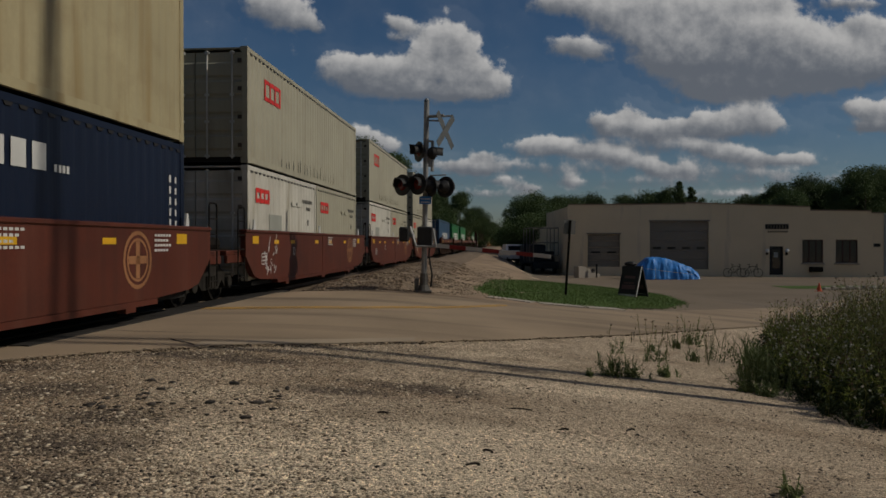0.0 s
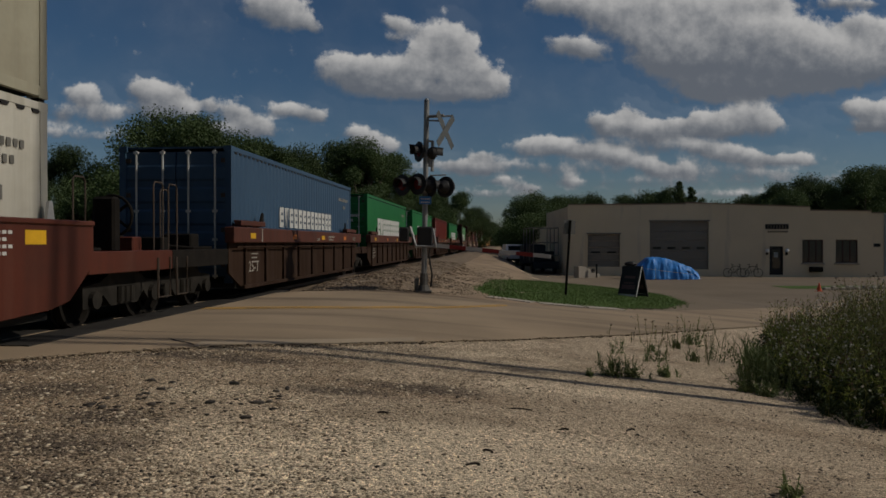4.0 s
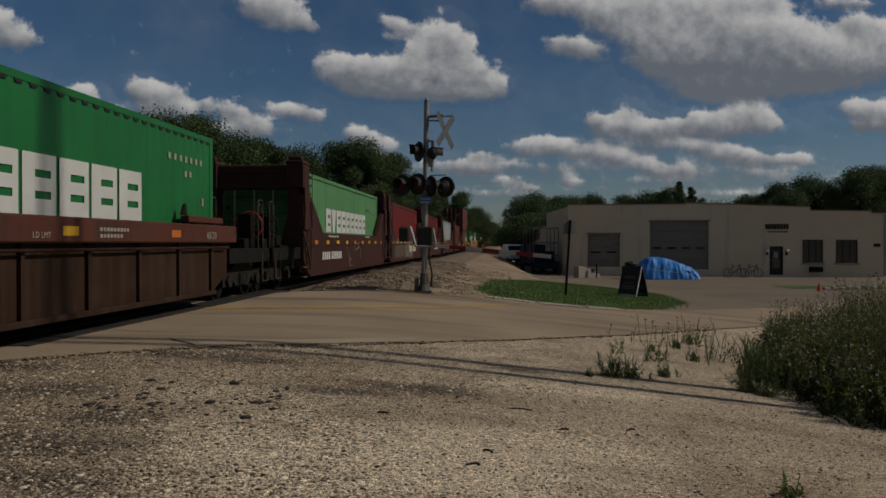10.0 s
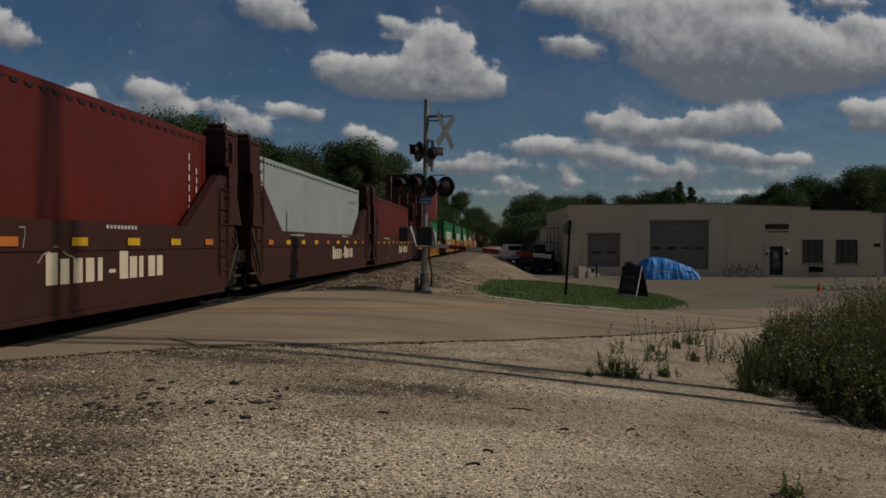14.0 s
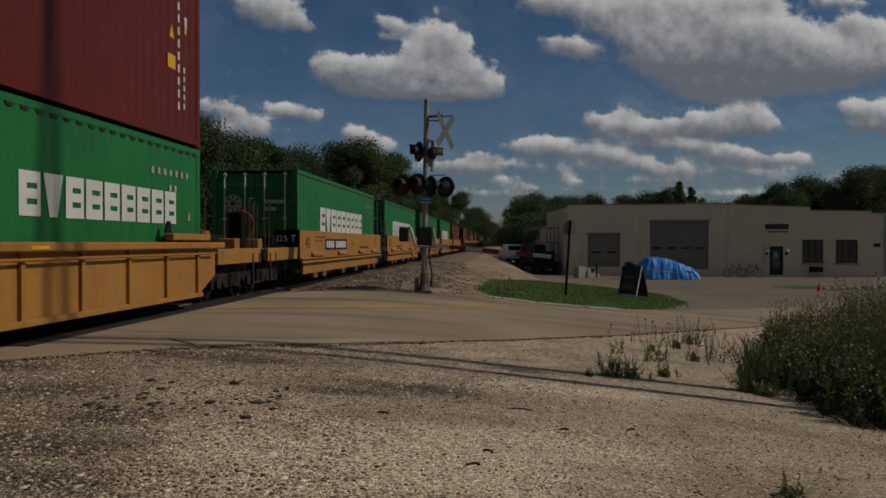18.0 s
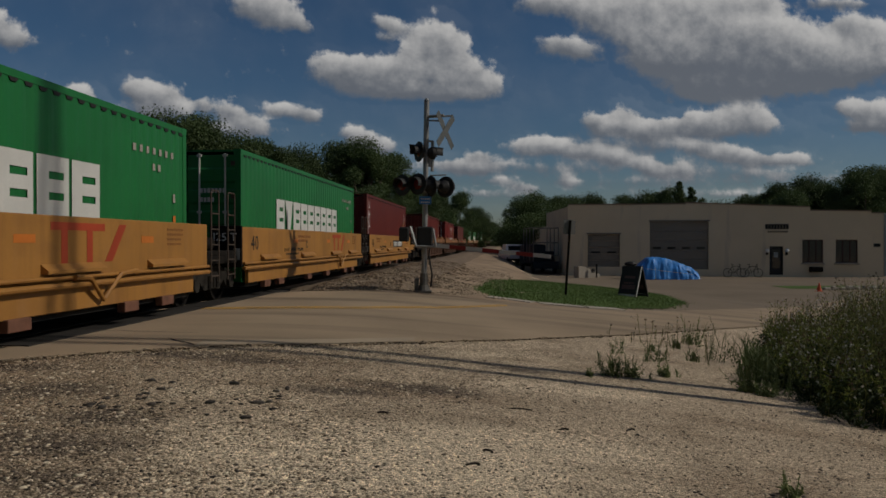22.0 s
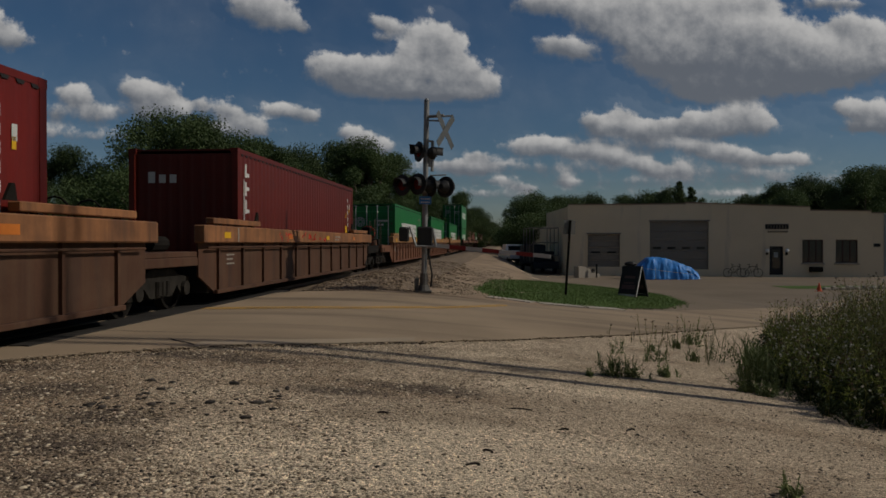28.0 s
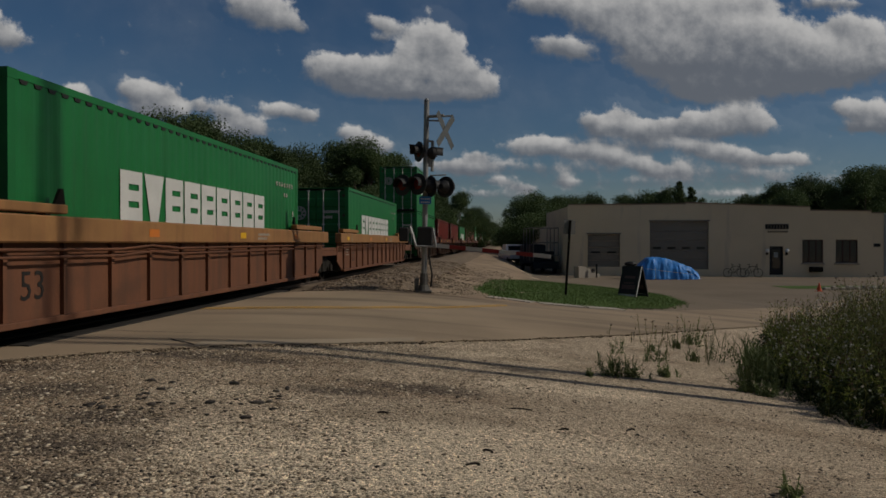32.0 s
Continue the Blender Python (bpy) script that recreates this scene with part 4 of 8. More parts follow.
    if scrawl:
        random.seed(20 + scrawl)
        bm = bmesh.new()
        for i in range(scrawl):
            x, z = (4.9 + random.random() * 3.4 if scrawl > 20 else 2.6 + random.random() * 6), 0.5 + random.random() * 0.8
            px, pz, an = x, z, random.random() * 6
            for j in range(7):
                an += random.uniform(0.3, 0.9)
                if scrawl < 20:
                    an += random.uniform(-0.7, 0.0)
                nx, nz = px + (0.06 if scrawl > 20 else 0.13) * math.cos(an), min(1.42, max(0.42, pz + 0.17 * math.sin(an)))
                tube(bm, (px, y - 0.003, pz), (nx, y - 0.003, nz), 0.011, k=4)
                px, pz = nx, nz
        if scrawl > 20:     # buffed-out patches, then tall silvery sprayed shapes
            pb = bmesh.new()
            q = 0.9
            while q < 5.4:
                w = random.uniform(0.5, 1.1)
                lo, hi = 0.40 + random.uniform(0, 0.12), 1.50 - random.uniform(0, 0.18)
                k = random.uniform(-0.08, 0.08)
                prism(pb, [(q, lo), (q + w * 0.5, lo - 0.02), (q + w - 0.03, lo + 0.05), (q + w + k, (lo + hi) / 2), (q + w - 0.05, hi), (q + w * 0.4, hi - 0.05), (q + 0.03, hi - 0.02)], "y", y - 0.0008, y + 0.002)
                q += w + 0.012
            tagged(part("buffed_patch", pb, mat("buffed grey brown paint", (0.10, 0.072, 0.054), 0.7, vary=0.35, scale=3, bump=0.04, grime=0.6, dust=(0.05, 0.03, 0.022)), car, "buffed grey brown patches"), kind="stuff")
            pb = bmesh.new()
            for i in range(7):
                q = 5.0 + i * 0.46 + random.uniform(-0.06, 0.06)
                w, lo, hi = random.uniform(0.26, 0.38), 0.48 + random.uniform(0, 0.12), 1.40 - random.uniform(0, 0.2)
                d = random.uniform(-0.1, 0.12)
                prism(pb, [(q, lo), (q + w * 0.6, lo - 0.04), (q + w, lo + 0.15), (q + w * 0.8 + d * 0.5, (lo + hi) / 2), (q + w + d, hi - 0.1), (q + w * 0.5 + d, hi), (q + d, hi - 0.12), (q + 0.05 + d * 0.5, (lo + hi) / 2 + 0.05)], "y", y - 0.0016, y + 0.002)
            tagged(part("spray_shape", pb, mat("silvery spray paint", (0.30, 0.28, 0.25), 0.6, vary=0.3, scale=5, bump=0, grime=0.5, dust=(0.07, 0.05, 0.04)), car, "silvery sprayed shapes"), kind="stuff")
        tagged(part("scribble", bm, mat("pale spray paint", (0.30, 0.265, 0.22), 0.6, vary=0.2, bump=0), car, "pale looping spray paint scribbles"), kind="stuff")
    return car


CARS = {}


def couple(key, u, build, *spec, **more):
    if key in CARS:
        ob = copy_thing(CARS[key], pose(0, 0, 0))
    else:
        ob = CARS[key] = build(*spec, **more)
    MOVERS.append((ob, u, 0.0))
    return ob


L40, L20, HC, ST = 12.19, 6.06, 2.90, 2.60
FLOOR = 0.385
L_GREEN = "green forty-foot shipping container with white block lettering"
L_MAROON = "maroon forty-foot shipping container with small white marks"
L_WHITE = "dirty off-white shipping container with red lettering"


def green(u, z=FLOOR, key="green"):
    stow(key, u, z, L40, HC, GREEN, L_GREEN, ("nine", "code", "round", "door_code"))


def maroon(u, z=FLOOR):
    stow("maroon", u, z, L40, HC, MAROON, L_MAROON, ("tex", "vertical"), doors=False)


def place_train():
    # double-stacked oxide red cars
    stow("navy", 0.87, FLOOR, L40, ST, NAVYBOX, "navy blue forty-foot container with white lettering", ("navy",))
    stow("cream", 0.87, FLOOR + ST + 0.05, L40, HC, CREAMBOX, "weathered cream forty-foot container stacked on a navy one", ("patch",), locked=True)
    couple("red_n", 0.87, smooth_well, L40, "oxide red smooth-sided well car with a round crest", "A")
    for i, u in enumerate((16.4, 31.45, 46.4)):
        near, far = (WHITEBOX, UPPERWHITE) if i < 2 else (UPPERWHITE, WHITEBOX)
        stow("white20" if i < 2 else "cream20", u, FLOOR, L20, ST, near, L_WHITE, ("red_low", "vents", "square", "dark_code") if i < 2 else ("red_low", "dark_code"))
        stow("cream20_far" if i < 2 else "white20_far", u + L40 - L20, FLOOR, L20, ST, far, L_WHITE, ("red_low", "vents", "dark_code"))
        stow("white40", u, FLOOR + ST + 0.05, L40, ST, UPPERWHITE, "dirty off-white forty-foot container stacked on two short ones", ("red_high", "scuffs"), locked=True)
        couple("red_%d" % i, u, smooth_well, L40, "oxide red smooth-sided well car with a round crest", "DCB"[i], last=i == 2)
    # brown ribbed five-unit car
    stow("blue", 64.95, FLOOR, L40, HC, BLUEBOX, "slate blue forty-foot container with white lettering", ("wide", "code"))
    for u in (80.55, 95.75):
        green(u)
    stow("maroon_rods", 110.75, FLOOR, L40, HC, MAROON, L_MAROON, ("tex", "vertical", "door_code"))
    green(126.1)
    for i, u in enumerate((64.95, 80.4, 95.75, 110.8, 126.1)):
        couple(("brown_first", "brown", "brown", "brown", "brown_last")[i], u, ribbed_well, L40, CARSTRIPE, CARBROWN, "grimy brown ribbed well car with an oxide sill", 9, "25-T", first=i == 0, last=i == 4)
    # bulkhead cars
    for i, u in enumerate((145.1, 160.2, 175.3, 190.4, 205.5)):
        couple("bulk_%d" % i, u, bulkhead_well, L40, "dark red well car with tall bulkhead towers", "plate" if i == 0 else "word", first=i == 0, last=i == 4, scrawl=(6, 34, 5, 0, 8)[i])
    stow("pale", 145.1, FLOOR, L40, HC, PALEGREEN, "faded green forty-foot container with white lettering", ("nine", "code", "vents"))
    stow("redbox", 160.2, FLOOR, L40, HC, REDBOX, "bright red forty-foot container between bulkheads", ("column",))
    stow("panelbox", 175.3, FLOOR, L40, HC, MAROON, "maroon container with a white and yellow panel", ("panel", "column"))
    stow("greybox", 190.4, FLOOR, L40, HC, GREYBOX, "pale grey forty-foot container between bulkheads", ("code",))
    stow("maroon_plain", 205.5, FLOOR, L40, HC, MAROON, "maroon forty-foot container between bulkheads", ("column",))
    # double-stacked ochre car
    couple("ochre_rib", 224.6, ribbed_well, L40, CARYELLOW, CARYELLOW, "ochre yellow ribbed well car", 10, "40", first=True, last=True, chord_z=(1.13, 1.25))
    stow("maroon20", 224.6, FLOOR, L20, ST, MAROON, "short maroon container with white marks", ("tex",), doors=False)
    stow("green20", 224.6 + L40 - L20, FLOOR, L20, ST, GREEN, "short green container with white lettering", ("nine_small", "code"))
    stow("maroon_doors", 224.6, FLOOR + ST + 0.05, L40, HC, MAROON, "maroon forty-foot container stacked on two short ones", ("vertical", "door_code"), locked=True)
    # ochre five-unit car
    for i, u in enumerate((243.45, 258.5, 273.55, 288.55, 303.45)):
        couple("ochre_%d" % i, u, ledge_well, L40, "ochre yellow well car with side ledges", "AEDCB"[i], first=i == 0, plate=(2.4, 0, 0, 0, 6.05)[i], last=i == 4)
        (maroon if i == 4 else green)(u)
    # brown long-well three-unit car
    for i, u in enumerate((325.2, 343.75, 362.7)):
        couple(("long_first", "long", "long_last")[i], u - 1.9, ribbed_well, 16.0, CARORANGE, CARUMBER, "grimy brown ribbed long-well car with an orange sill", 12, first=i == 0, last=i == 2)
        if i == 1:
            stow("badge", u, FLOOR, L40, HC, REDBOX, "red forty-foot container with a round white badge", ("badge", "vertical"))
        else:
            maroon(u)
    # rust and tan long-well three-unit car
    for i, u in enumerate((385.8, 404.75, 423.7)):
        couple(("tan_first", "tan", "tan_last")[i], u - 1.9, ribbed_well, 16.0, CARTAN, CARRUST, "rusty brown long-well car with a tan sill", 14, "53", first=i == 0, last=i == 2)
        green(u)
    # the rest of the train, farther off
    u = 445.0
    random.seed(11)
    for i in range(16):
        couple("brown", u, ribbed_well)
        k = (0, 1, 1, 0, 1, 1, 0, 0, 1, 0, 0, 1, 1, 0, 1, 0)[i]
        (maroon if k else green)(u)
        if i in (0, 6, 9):
            green(u, FLOOR + HC + 0.02)
        u += 15.1


place_train()

# ---- ground ----
GROUND = mat("sandy gravel ground", (0.545, 0.43, 0.30), 0.95, vary=0.20, scale=0.9, fine=90, bump=0.45, tint=(0.27, 0.20, 0.13), tint_amount=0.32, tint_scale=(1.1, 2.2, 1), spec=0.15, shift=False)
def residue(m, spots, color, most=0.8):
    """Dark crumbled residue in ragged patches round the given ground places."""
    nt = m.node_tree
    n, link = nt.nodes, nt.links.new
    b = n["Principled BSDF"]
    tc, ns, nf = n.new("ShaderNodeTexCoord"), n.new("ShaderNodeTexNoise"), n.new("ShaderNodeTexNoise")
    ns.inputs["Scale"].default_value, ns.inputs["Detail"].default_value = 1.3, 5
    nf.inputs["Scale"].default_value, nf.inputs["Detail"].default_value = 45, 3
    link(tc.outputs["Object"], ns.inputs["Vector"])
    link(tc.outputs["Object"], nf.inputs["Vector"])
    total = None
    for x, y, rx, ry, amount in spots:
        mp = n.new("ShaderNodeMapping")
        mp.vector_type = "TEXTURE"
        mp.inputs["Location"].default_value, mp.inputs["Scale"].default_value = (x, y, 0), (rx, ry, 50)
        link(tc.outputs["Object"], mp.inputs["Vector"])
        ln = n.new("ShaderNodeVectorMath")
        ln.operation = "LENGTH"
        link(mp.outputs[0], ln.inputs[0])
        mr = n.new("ShaderNodeMapRange")
        mr.inputs[1].default_value, mr.inputs[2].default_value, mr.inputs[3].default_value, mr.inputs[4].default_value = 0.2, 1.1, amount, 0.0
        link(ln.outputs["Value"], mr.inputs[0])
        if total is None:
            total = mr.outputs[0]
        else:
            mx = n.new("ShaderNodeMath")
            mx.operation = "MAXIMUM"
            link(total, mx.inputs[0])
            link(mr.outputs[0], mx.inputs[1])
            total = mx.outputs[0]
    for tex, amp in ((ns, 1.5), (nf, 1.1)):
        s = n.new("ShaderNodeMath")
        s.operation, s.inputs[1].default_value, s.inputs[2].default_value = "MULTIPLY_ADD", amp, -0.5 * amp
        link(tex.outputs["Fac"], s.inputs[0])
        ad = n.new("ShaderNodeMath")
        ad.operation = "ADD"
        link(total, ad.inputs[0])
        link(s.outputs[0], ad.inputs[1])
        total = ad.outputs[0]
    fac = n.new("ShaderNodeMapRange")
    fac.inputs[1].default_value, fac.inputs[2].default_value, fac.inputs[4].default_value = 0.35, 0.95, most
    link(total, fac.inputs[0])
    mix = n.new("ShaderNodeMix")
    mix.data_type = "RGBA"
    mix.inputs[7].default_value = (*color, 1)
    link(fac.outputs[0], mix.inputs[0])
    link(b.inputs["Base Color"].links[0].from_socket, mix.inputs[6])
    link(mix.outputs[2], b.inputs["Base Color"])


def pebbled(m):
    """Gravel cells at three sizes: each stone its own tone, dark gaps, rounded relief; coarse near the railway, fine elsewhere."""
    nt = m.node_tree
    n, link = nt.nodes, nt.links.new
    b = n["Principled BSDF"]
    tc = n.new("ShaderNodeTexCoord")

    def calc(op, a, c, d=None):
        x = n.new("ShaderNodeMath")
        x.operation = op
        for sock, v in zip(x.inputs, (a, c, d)):
            if isinstance(v, bpy.types.NodeSocket):
                link(v, sock)
            elif v is not None:
                sock.default_value = v
        return x.outputs[0]

    def spread(v, lo, hi, a, c):
        r = n.new("ShaderNodeMapRange")
        for k, q in enumerate((lo, hi, a, c)):
            r.inputs[k + 1].default_value = q
        link(v, r.inputs[0])
        return r.outputs[0]

    def cloudy(scale, detail):
        t = n.new("ShaderNodeTexNoise")
        t.inputs["Scale"].default_value, t.inputs["Detail"].default_value = scale, detail
        link(tc.outputs["Object"], t.inputs["Vector"])
        return t

    add = n.new("ShaderNodeVectorMath")
    add.operation = "MULTIPLY_ADD"
    add.inputs[1].default_value = (0.022, 0.022, 0.0)
    link(cloudy(38, 2).outputs["Color"], add.inputs[0])
    link(tc.outputs["Object"], add.inputs[2])
    flat = n.new("ShaderNodeVectorMath")
    flat.operation = "MULTIPLY"
    flat.inputs[1].default_value = (1, 1, 0.02)
    link(add.outputs[0], flat.inputs[0])
    sep = n.new("ShaderNodeSeparateXYZ")
    link(tc.outputs["Object"], sep.inputs[0])
    # how coarse: towards the railway, in ragged tongues
    side = calc("ADD", calc("MULTIPLY_ADD", sep.outputs["X"], -0.36, 0.30), calc("MULTIPLY", calc("SUBTRACT", cloudy(0.9, 6).outputs["Fac"], 0.5), 4.2))
    side = calc("MULTIPLY_ADD", calc("SUBTRACT", sep.outputs["Y"], 5.0), 0.12, side)
    coarse = spread(side, -0.6, 1.3, 0.0, 1.0)
    col = b.inputs["Base Color"].links[0].from_socket
    heights = []
    for scale, lo, hi, fine, big in ((30, 0.35, 1.75, 0.12, 0.42), (56, 0.32, 1.78, 0.55, 0.85), (115, 0.45, 1.65, 0.80, 0.90)):
        v = n.new("ShaderNodeTexVoronoi")
        v.inputs["Scale"].default_value = scale
        link(flat.outputs[0], v.inputs["Vector"])
        sc = n.new("ShaderNodeSeparateColor")
        link(v.outputs["Color"], sc.inputs[0])
        amount = spread(coarse, 0.0, 1.0, fine, big)
        tone = spread(sc.outputs[0], 0.05, 0.95, lo - 1, hi - 1)
        gap = spread(v.outputs["Distance"], 0.40, 0.80, 0.0, -0.55)
        # a stone lies here only in some cells
        lies = spread(sc.outputs[1], 0.25, 0.45, 0.25, 1.0)
        gain = calc("MULTIPLY_ADD", calc("MULTIPLY", calc("ADD", tone, gap), lies), amount, 1.0)
        mix = n.new("ShaderNodeVectorMath")
        mix.operation = "SCALE"
        link(col, mix.inputs[0])
        link(calc("MAXIMUM", gain, 0.12), mix.inputs["Scale"])
        col = mix.outputs[0]
        heights.append(calc("MULTIPLY", calc("MULTIPLY", calc("SUBTRACT", 0.7, v.outputs["Distance"]), lies), calc("MULTIPLY", amount, 27.0 / scale)))
    link(col, b.inputs["Base Color"])
    old = b.inputs["Normal"].links[0].from_node
    bp = n.new("ShaderNodeBump")
    bp.inputs["Strength"].default_value, bp.inputs["Distance"].default_value = 0.9, 0.030
    link(calc("ADD", calc("ADD", heights[0], heights[1]), heights[2]), bp.inputs["Height"])
    link(old.outputs[0], bp.inputs["Normal"])
    link(bp.outputs[0], b.inputs["Normal"])


residue(GROUND, ((-0.5, 4.9, 2.4, 1.5, 1.3), (-2.2, 6.5, 1.0, 0.6, 1.0), (0.9, 5.6, 1.6, 0.8, 0.9), (1.6, 8.0, 2.4, 0.6, 0.7), (0.4, 9.9, 1.2, 0.6, 0.7)), (0.80, 0.655, 0.465), 0.85)
residue(GROUND, ((-4.2, 6.0, 2.8, 2.8, 1.4), (-2.9, 4.1, 1.8, 1.7, 1.3), (-4.6, 7.8, 2.8, 1.3, 1.4), (-2.4, 8.3, 2.6, 0.8, 1.2), (-0.6, 7.2, 1.9, 0.7, 1.0), (2.2, 5.0, 1.0, 0.9, 0.9), (3.1, 7.0, 1.4, 0.6, 0.7)), (0.32, 0.235, 0.155), 0.8)
residue(GROUND, ((-2.85, 8.42, 1.1, 0.34, 1.5), (-2.1, 8.2, 1.0, 0.28, 1.2), (-3.6, 6.4, 1.1, 0.5, 1.05), (-2.6, 4.75, 1.0, 0.6, 1.1), (-2.5, 5.5, 0.7, 0.45, 1.1), (-0.96, 6.95, 0.65, 0.33, 1.2), (-0.2, 7.4, 0.9, 0.38, 1.15), (-2.2, 4.1, 1.0, 0.45, 0.85), (1.0, 9.0, 1.0, 0.26, 0.9), (-4.4, 7.5, 1.0, 0.35, 1.1)), (0.085, 0.067, 0.055), 0.75)
pebbled(GROUND)
ASPHALT = mat("worn sandy asphalt", (0.315, 0.238, 0.158), 0.9, vary=0.18, scale=0.45, fine=60, bump=0.35, tint=(0.135, 0.104, 0.074), tint_amount=0.42, tint_scale=(0.10, 0.95, 1), spec=0.2, shift=False)
LOT = mat("old grey asphalt", (0.185, 0.145, 0.102), 0.92, vary=0.14, scale=0.3, fine=40, bump=0.3, tint=(0.11, 0.095, 0.085), tint_amount=0.2, tint_scale=(0.2, 0.35, 1), spec=0.2, shift=False)
BALLAST = mat("grey brown ballast", (0.20, 0.15, 0.106), 0.95, vary=0.35, scale=1.6, fine=16, bump=1.0, tint=(0.10, 0.085, 0.075), tint_amount=0.28, tint_scale=(0.6, 0.6, 1), spec=0.15, shift=False)
DIRT = mat("packed tan dirt", (0.30, 0.22, 0.148), 0.95, vary=0.25, scale=0.6, fine=20, bump=0.8, tint=(0.13, 0.098, 0.07), tint_amount=0.35, tint_scale=(0.7, 0.35, 1), spec=0.15, shift=False)
TURF = mat("green turf", (0.075, 0.125, 0.03), 0.9, vary=0.3, scale=0.8, fine=40, bump=0.6, tint=(0.12, 0.11, 0.04), tint_amount=0.15, tint_scale=(1, 1, 1), spec=0.15, shift=False)
FIELD = mat("rough green undergrowth", (0.05, 0.08, 0.025), 0.95, vary=0.35, scale=0.15, fine=8, bump=0.8, spec=0.1, shift=False)
YLINE = mat("worn yellow road paint", (0.58, 0.33, 0.07), 0.8, vary=0.2, scale=2, fine=40, bump=0.2, tint=(0.21, 0.16, 0.11), tint_amount=0.2, tint_scale=(1.5, 4, 1), shift=False)
CONCRETE = mat("weathered concrete", (0.36, 0.32, 0.265), 0.9, vary=0.15, scale=1.5, fine=30, bump=0.3, tint=(0.22, 0.19, 0.16), tint_amount=0.2)


def steps(lo, hi, near, step, growth=1.16):
    """Grid lines: fine around the span `near`, coarser outwards."""
    out = [near[0]]
    while out[-1] < near[1]:
        out.append(out[-1] + step)
    s, up = step, []
    v = out[-1]
    while v < hi:
        s *= growth
        v += s
        up.append(min(v, hi))
    s, down = step, []
    v = out[0]
    while v > lo:
        s *= growth
        v -= s
        down.append(max(v, lo))
    return down[::-1] + out + up


def sheet(name, xs, ys, material, lift=0.0, inside=None, rough=0.0):
    idx, verts, faces = {}, [], []
    for j, y in enumerate(ys):
        for i, x in enumerate(xs):
            idx[i, j] = len(verts)
            verts.append((x, y, height(x, y) + lift + (rough * noise.noise(Vector((x * 2.1, y * 2.1, 0))) if rough else 0)))
    for j in range(len(ys) - 1):
        for i in range(len(xs) - 1):
            if inside is None or inside((xs[i] + xs[i + 1]) / 2, (ys[j] + ys[j + 1]) / 2):
                faces.append((idx[i, j], idx[i + 1, j], idx[i + 1, j + 1], idx[i, j + 1]))
    return raw_mesh(name, verts, faces, material, True)


def strip(name, near, far, xs, n, material, lift):
    """A paved strip between two edges y = near(x) and y = far(x)."""
    verts, faces = [], []
    for x in xs:
        for j in range(n + 1):
            y = near(x) + (far(x) - near(x)) * j / n
            verts.append((x, y, height(x, y) + lift))
    for i in range(len(xs) - 1):
        for j in range(n):
            a = i * (n + 1) + j
            faces.append((a, a + n + 1, a + n + 2, a + 1))
    return raw_mesh(name, verts, faces, material, True)


NEAR = ((-60, 7.2), (-6, 7.2), (-4.64, 7.87), (-2.98, 8.93), (-1.34, 9.67), (0.64, 11.24), (3.26, 13.75), (6.58, 17.31), (9.53, 20.6), (14, 25.5), (30, 41))
FAR = ((-60, 19), (-4.6, 19.0), (-0.65, 19.4), (0.52, 19.15), (1.59, 19.1), (3.15, 19.45), (4.62, 20.1), (6.27, 21.1), (9, 24.2), (14, 30), (30, 47))


def near_edge(x):
    return curve(NEAR, x) + 0.05 * noise.noise(Vector((x * 1.3, 0, 0))) + 0.03 * noise.noise(Vector((x * 5, 2, 0)))


def far_edge(x):
    return curve(FAR, x) + 0.05 * noise.noise(Vector((x * 1.1, 5, 0))) + 0.03 * noise.noise(Vector((x * 4, 7, 0)))


ground = new("ground", sheet("ground", steps(-2600, 2600, (-14, 16), 0.4), steps(-40, 4200, (0, 40), 0.4), GROUND))
tagged(ground, "sandy gravel ground with stones and dark patches", "ground", kind="structure")
field = new("undergrowth_ground", sheet("undergrowth_ground", steps(-2500, -4, (-30, -4), 1.5), steps(-38, 4000, (2, 80), 1.5), FIELD, 0.03, lambda x, y: off_track(x, y) < -3.4 and not (7.5 < y < 19 and x > -40)))
tagged(field, "rough green undergrowth beyond the railway", "ground", kind="structure")
lot = new("parking_lot", sheet("parking_lot", steps(1, 90, (1, 45), 0.8), steps(14, 100, (14, 70), 0.8), LOT, 0.012, lambda x, y: off_track(x, y) > 8.4 + 0.4 * math.sin(y * 0.7) and y > near_edge(x) + 1))
tagged(lot, "old grey asphalt parking lot", "pavement", kind="structure")
road = new("road", strip("road", near_edge, far_edge, [-60 + 0.5 * i for i in range(106)] + [-7.2 + 0.2 * i for i in range(140)], 16, ASPHALT, 0.02))
tagged(road, "worn sandy asphalt road over the crossing", "road", kind="structure")
CENTRE = ((-9, 13.6), (-4.6, 13.72), (-1.75, 14.3), (0, 15.6), (1.55, 17.7))
for o in (0.0, 0.24):
    line = new("road_marking", strip("road_marking", lambda x: curve(CENTRE, x) + o, lambda x: curve(CENTRE, x) + o + 0.12, [-4.7 + 0.2 * i for i in range(32)], 1, YLINE, 0.026))
    tagged(line, "worn yellow centre line on asphalt", "road marking", kind="structure")
# strip of concrete along the near edge, and the kerb of the island
apron = new("road_shoulder", strip("road_shoulder", lambda x: near_edge(x) + 0.02, lambda x: near_edge(x) + 0.42, [-3.0 + 0.2 * i for i in range(14)], 2, mat("pale sandy patch", (0.34, 0.27, 0.19), 0.9, vary=0.15, fine=50, bump=0.3, shift=False), 0.026))
tagged(apron, "pale concrete patch on the road's edge", "pavement", kind="structure")

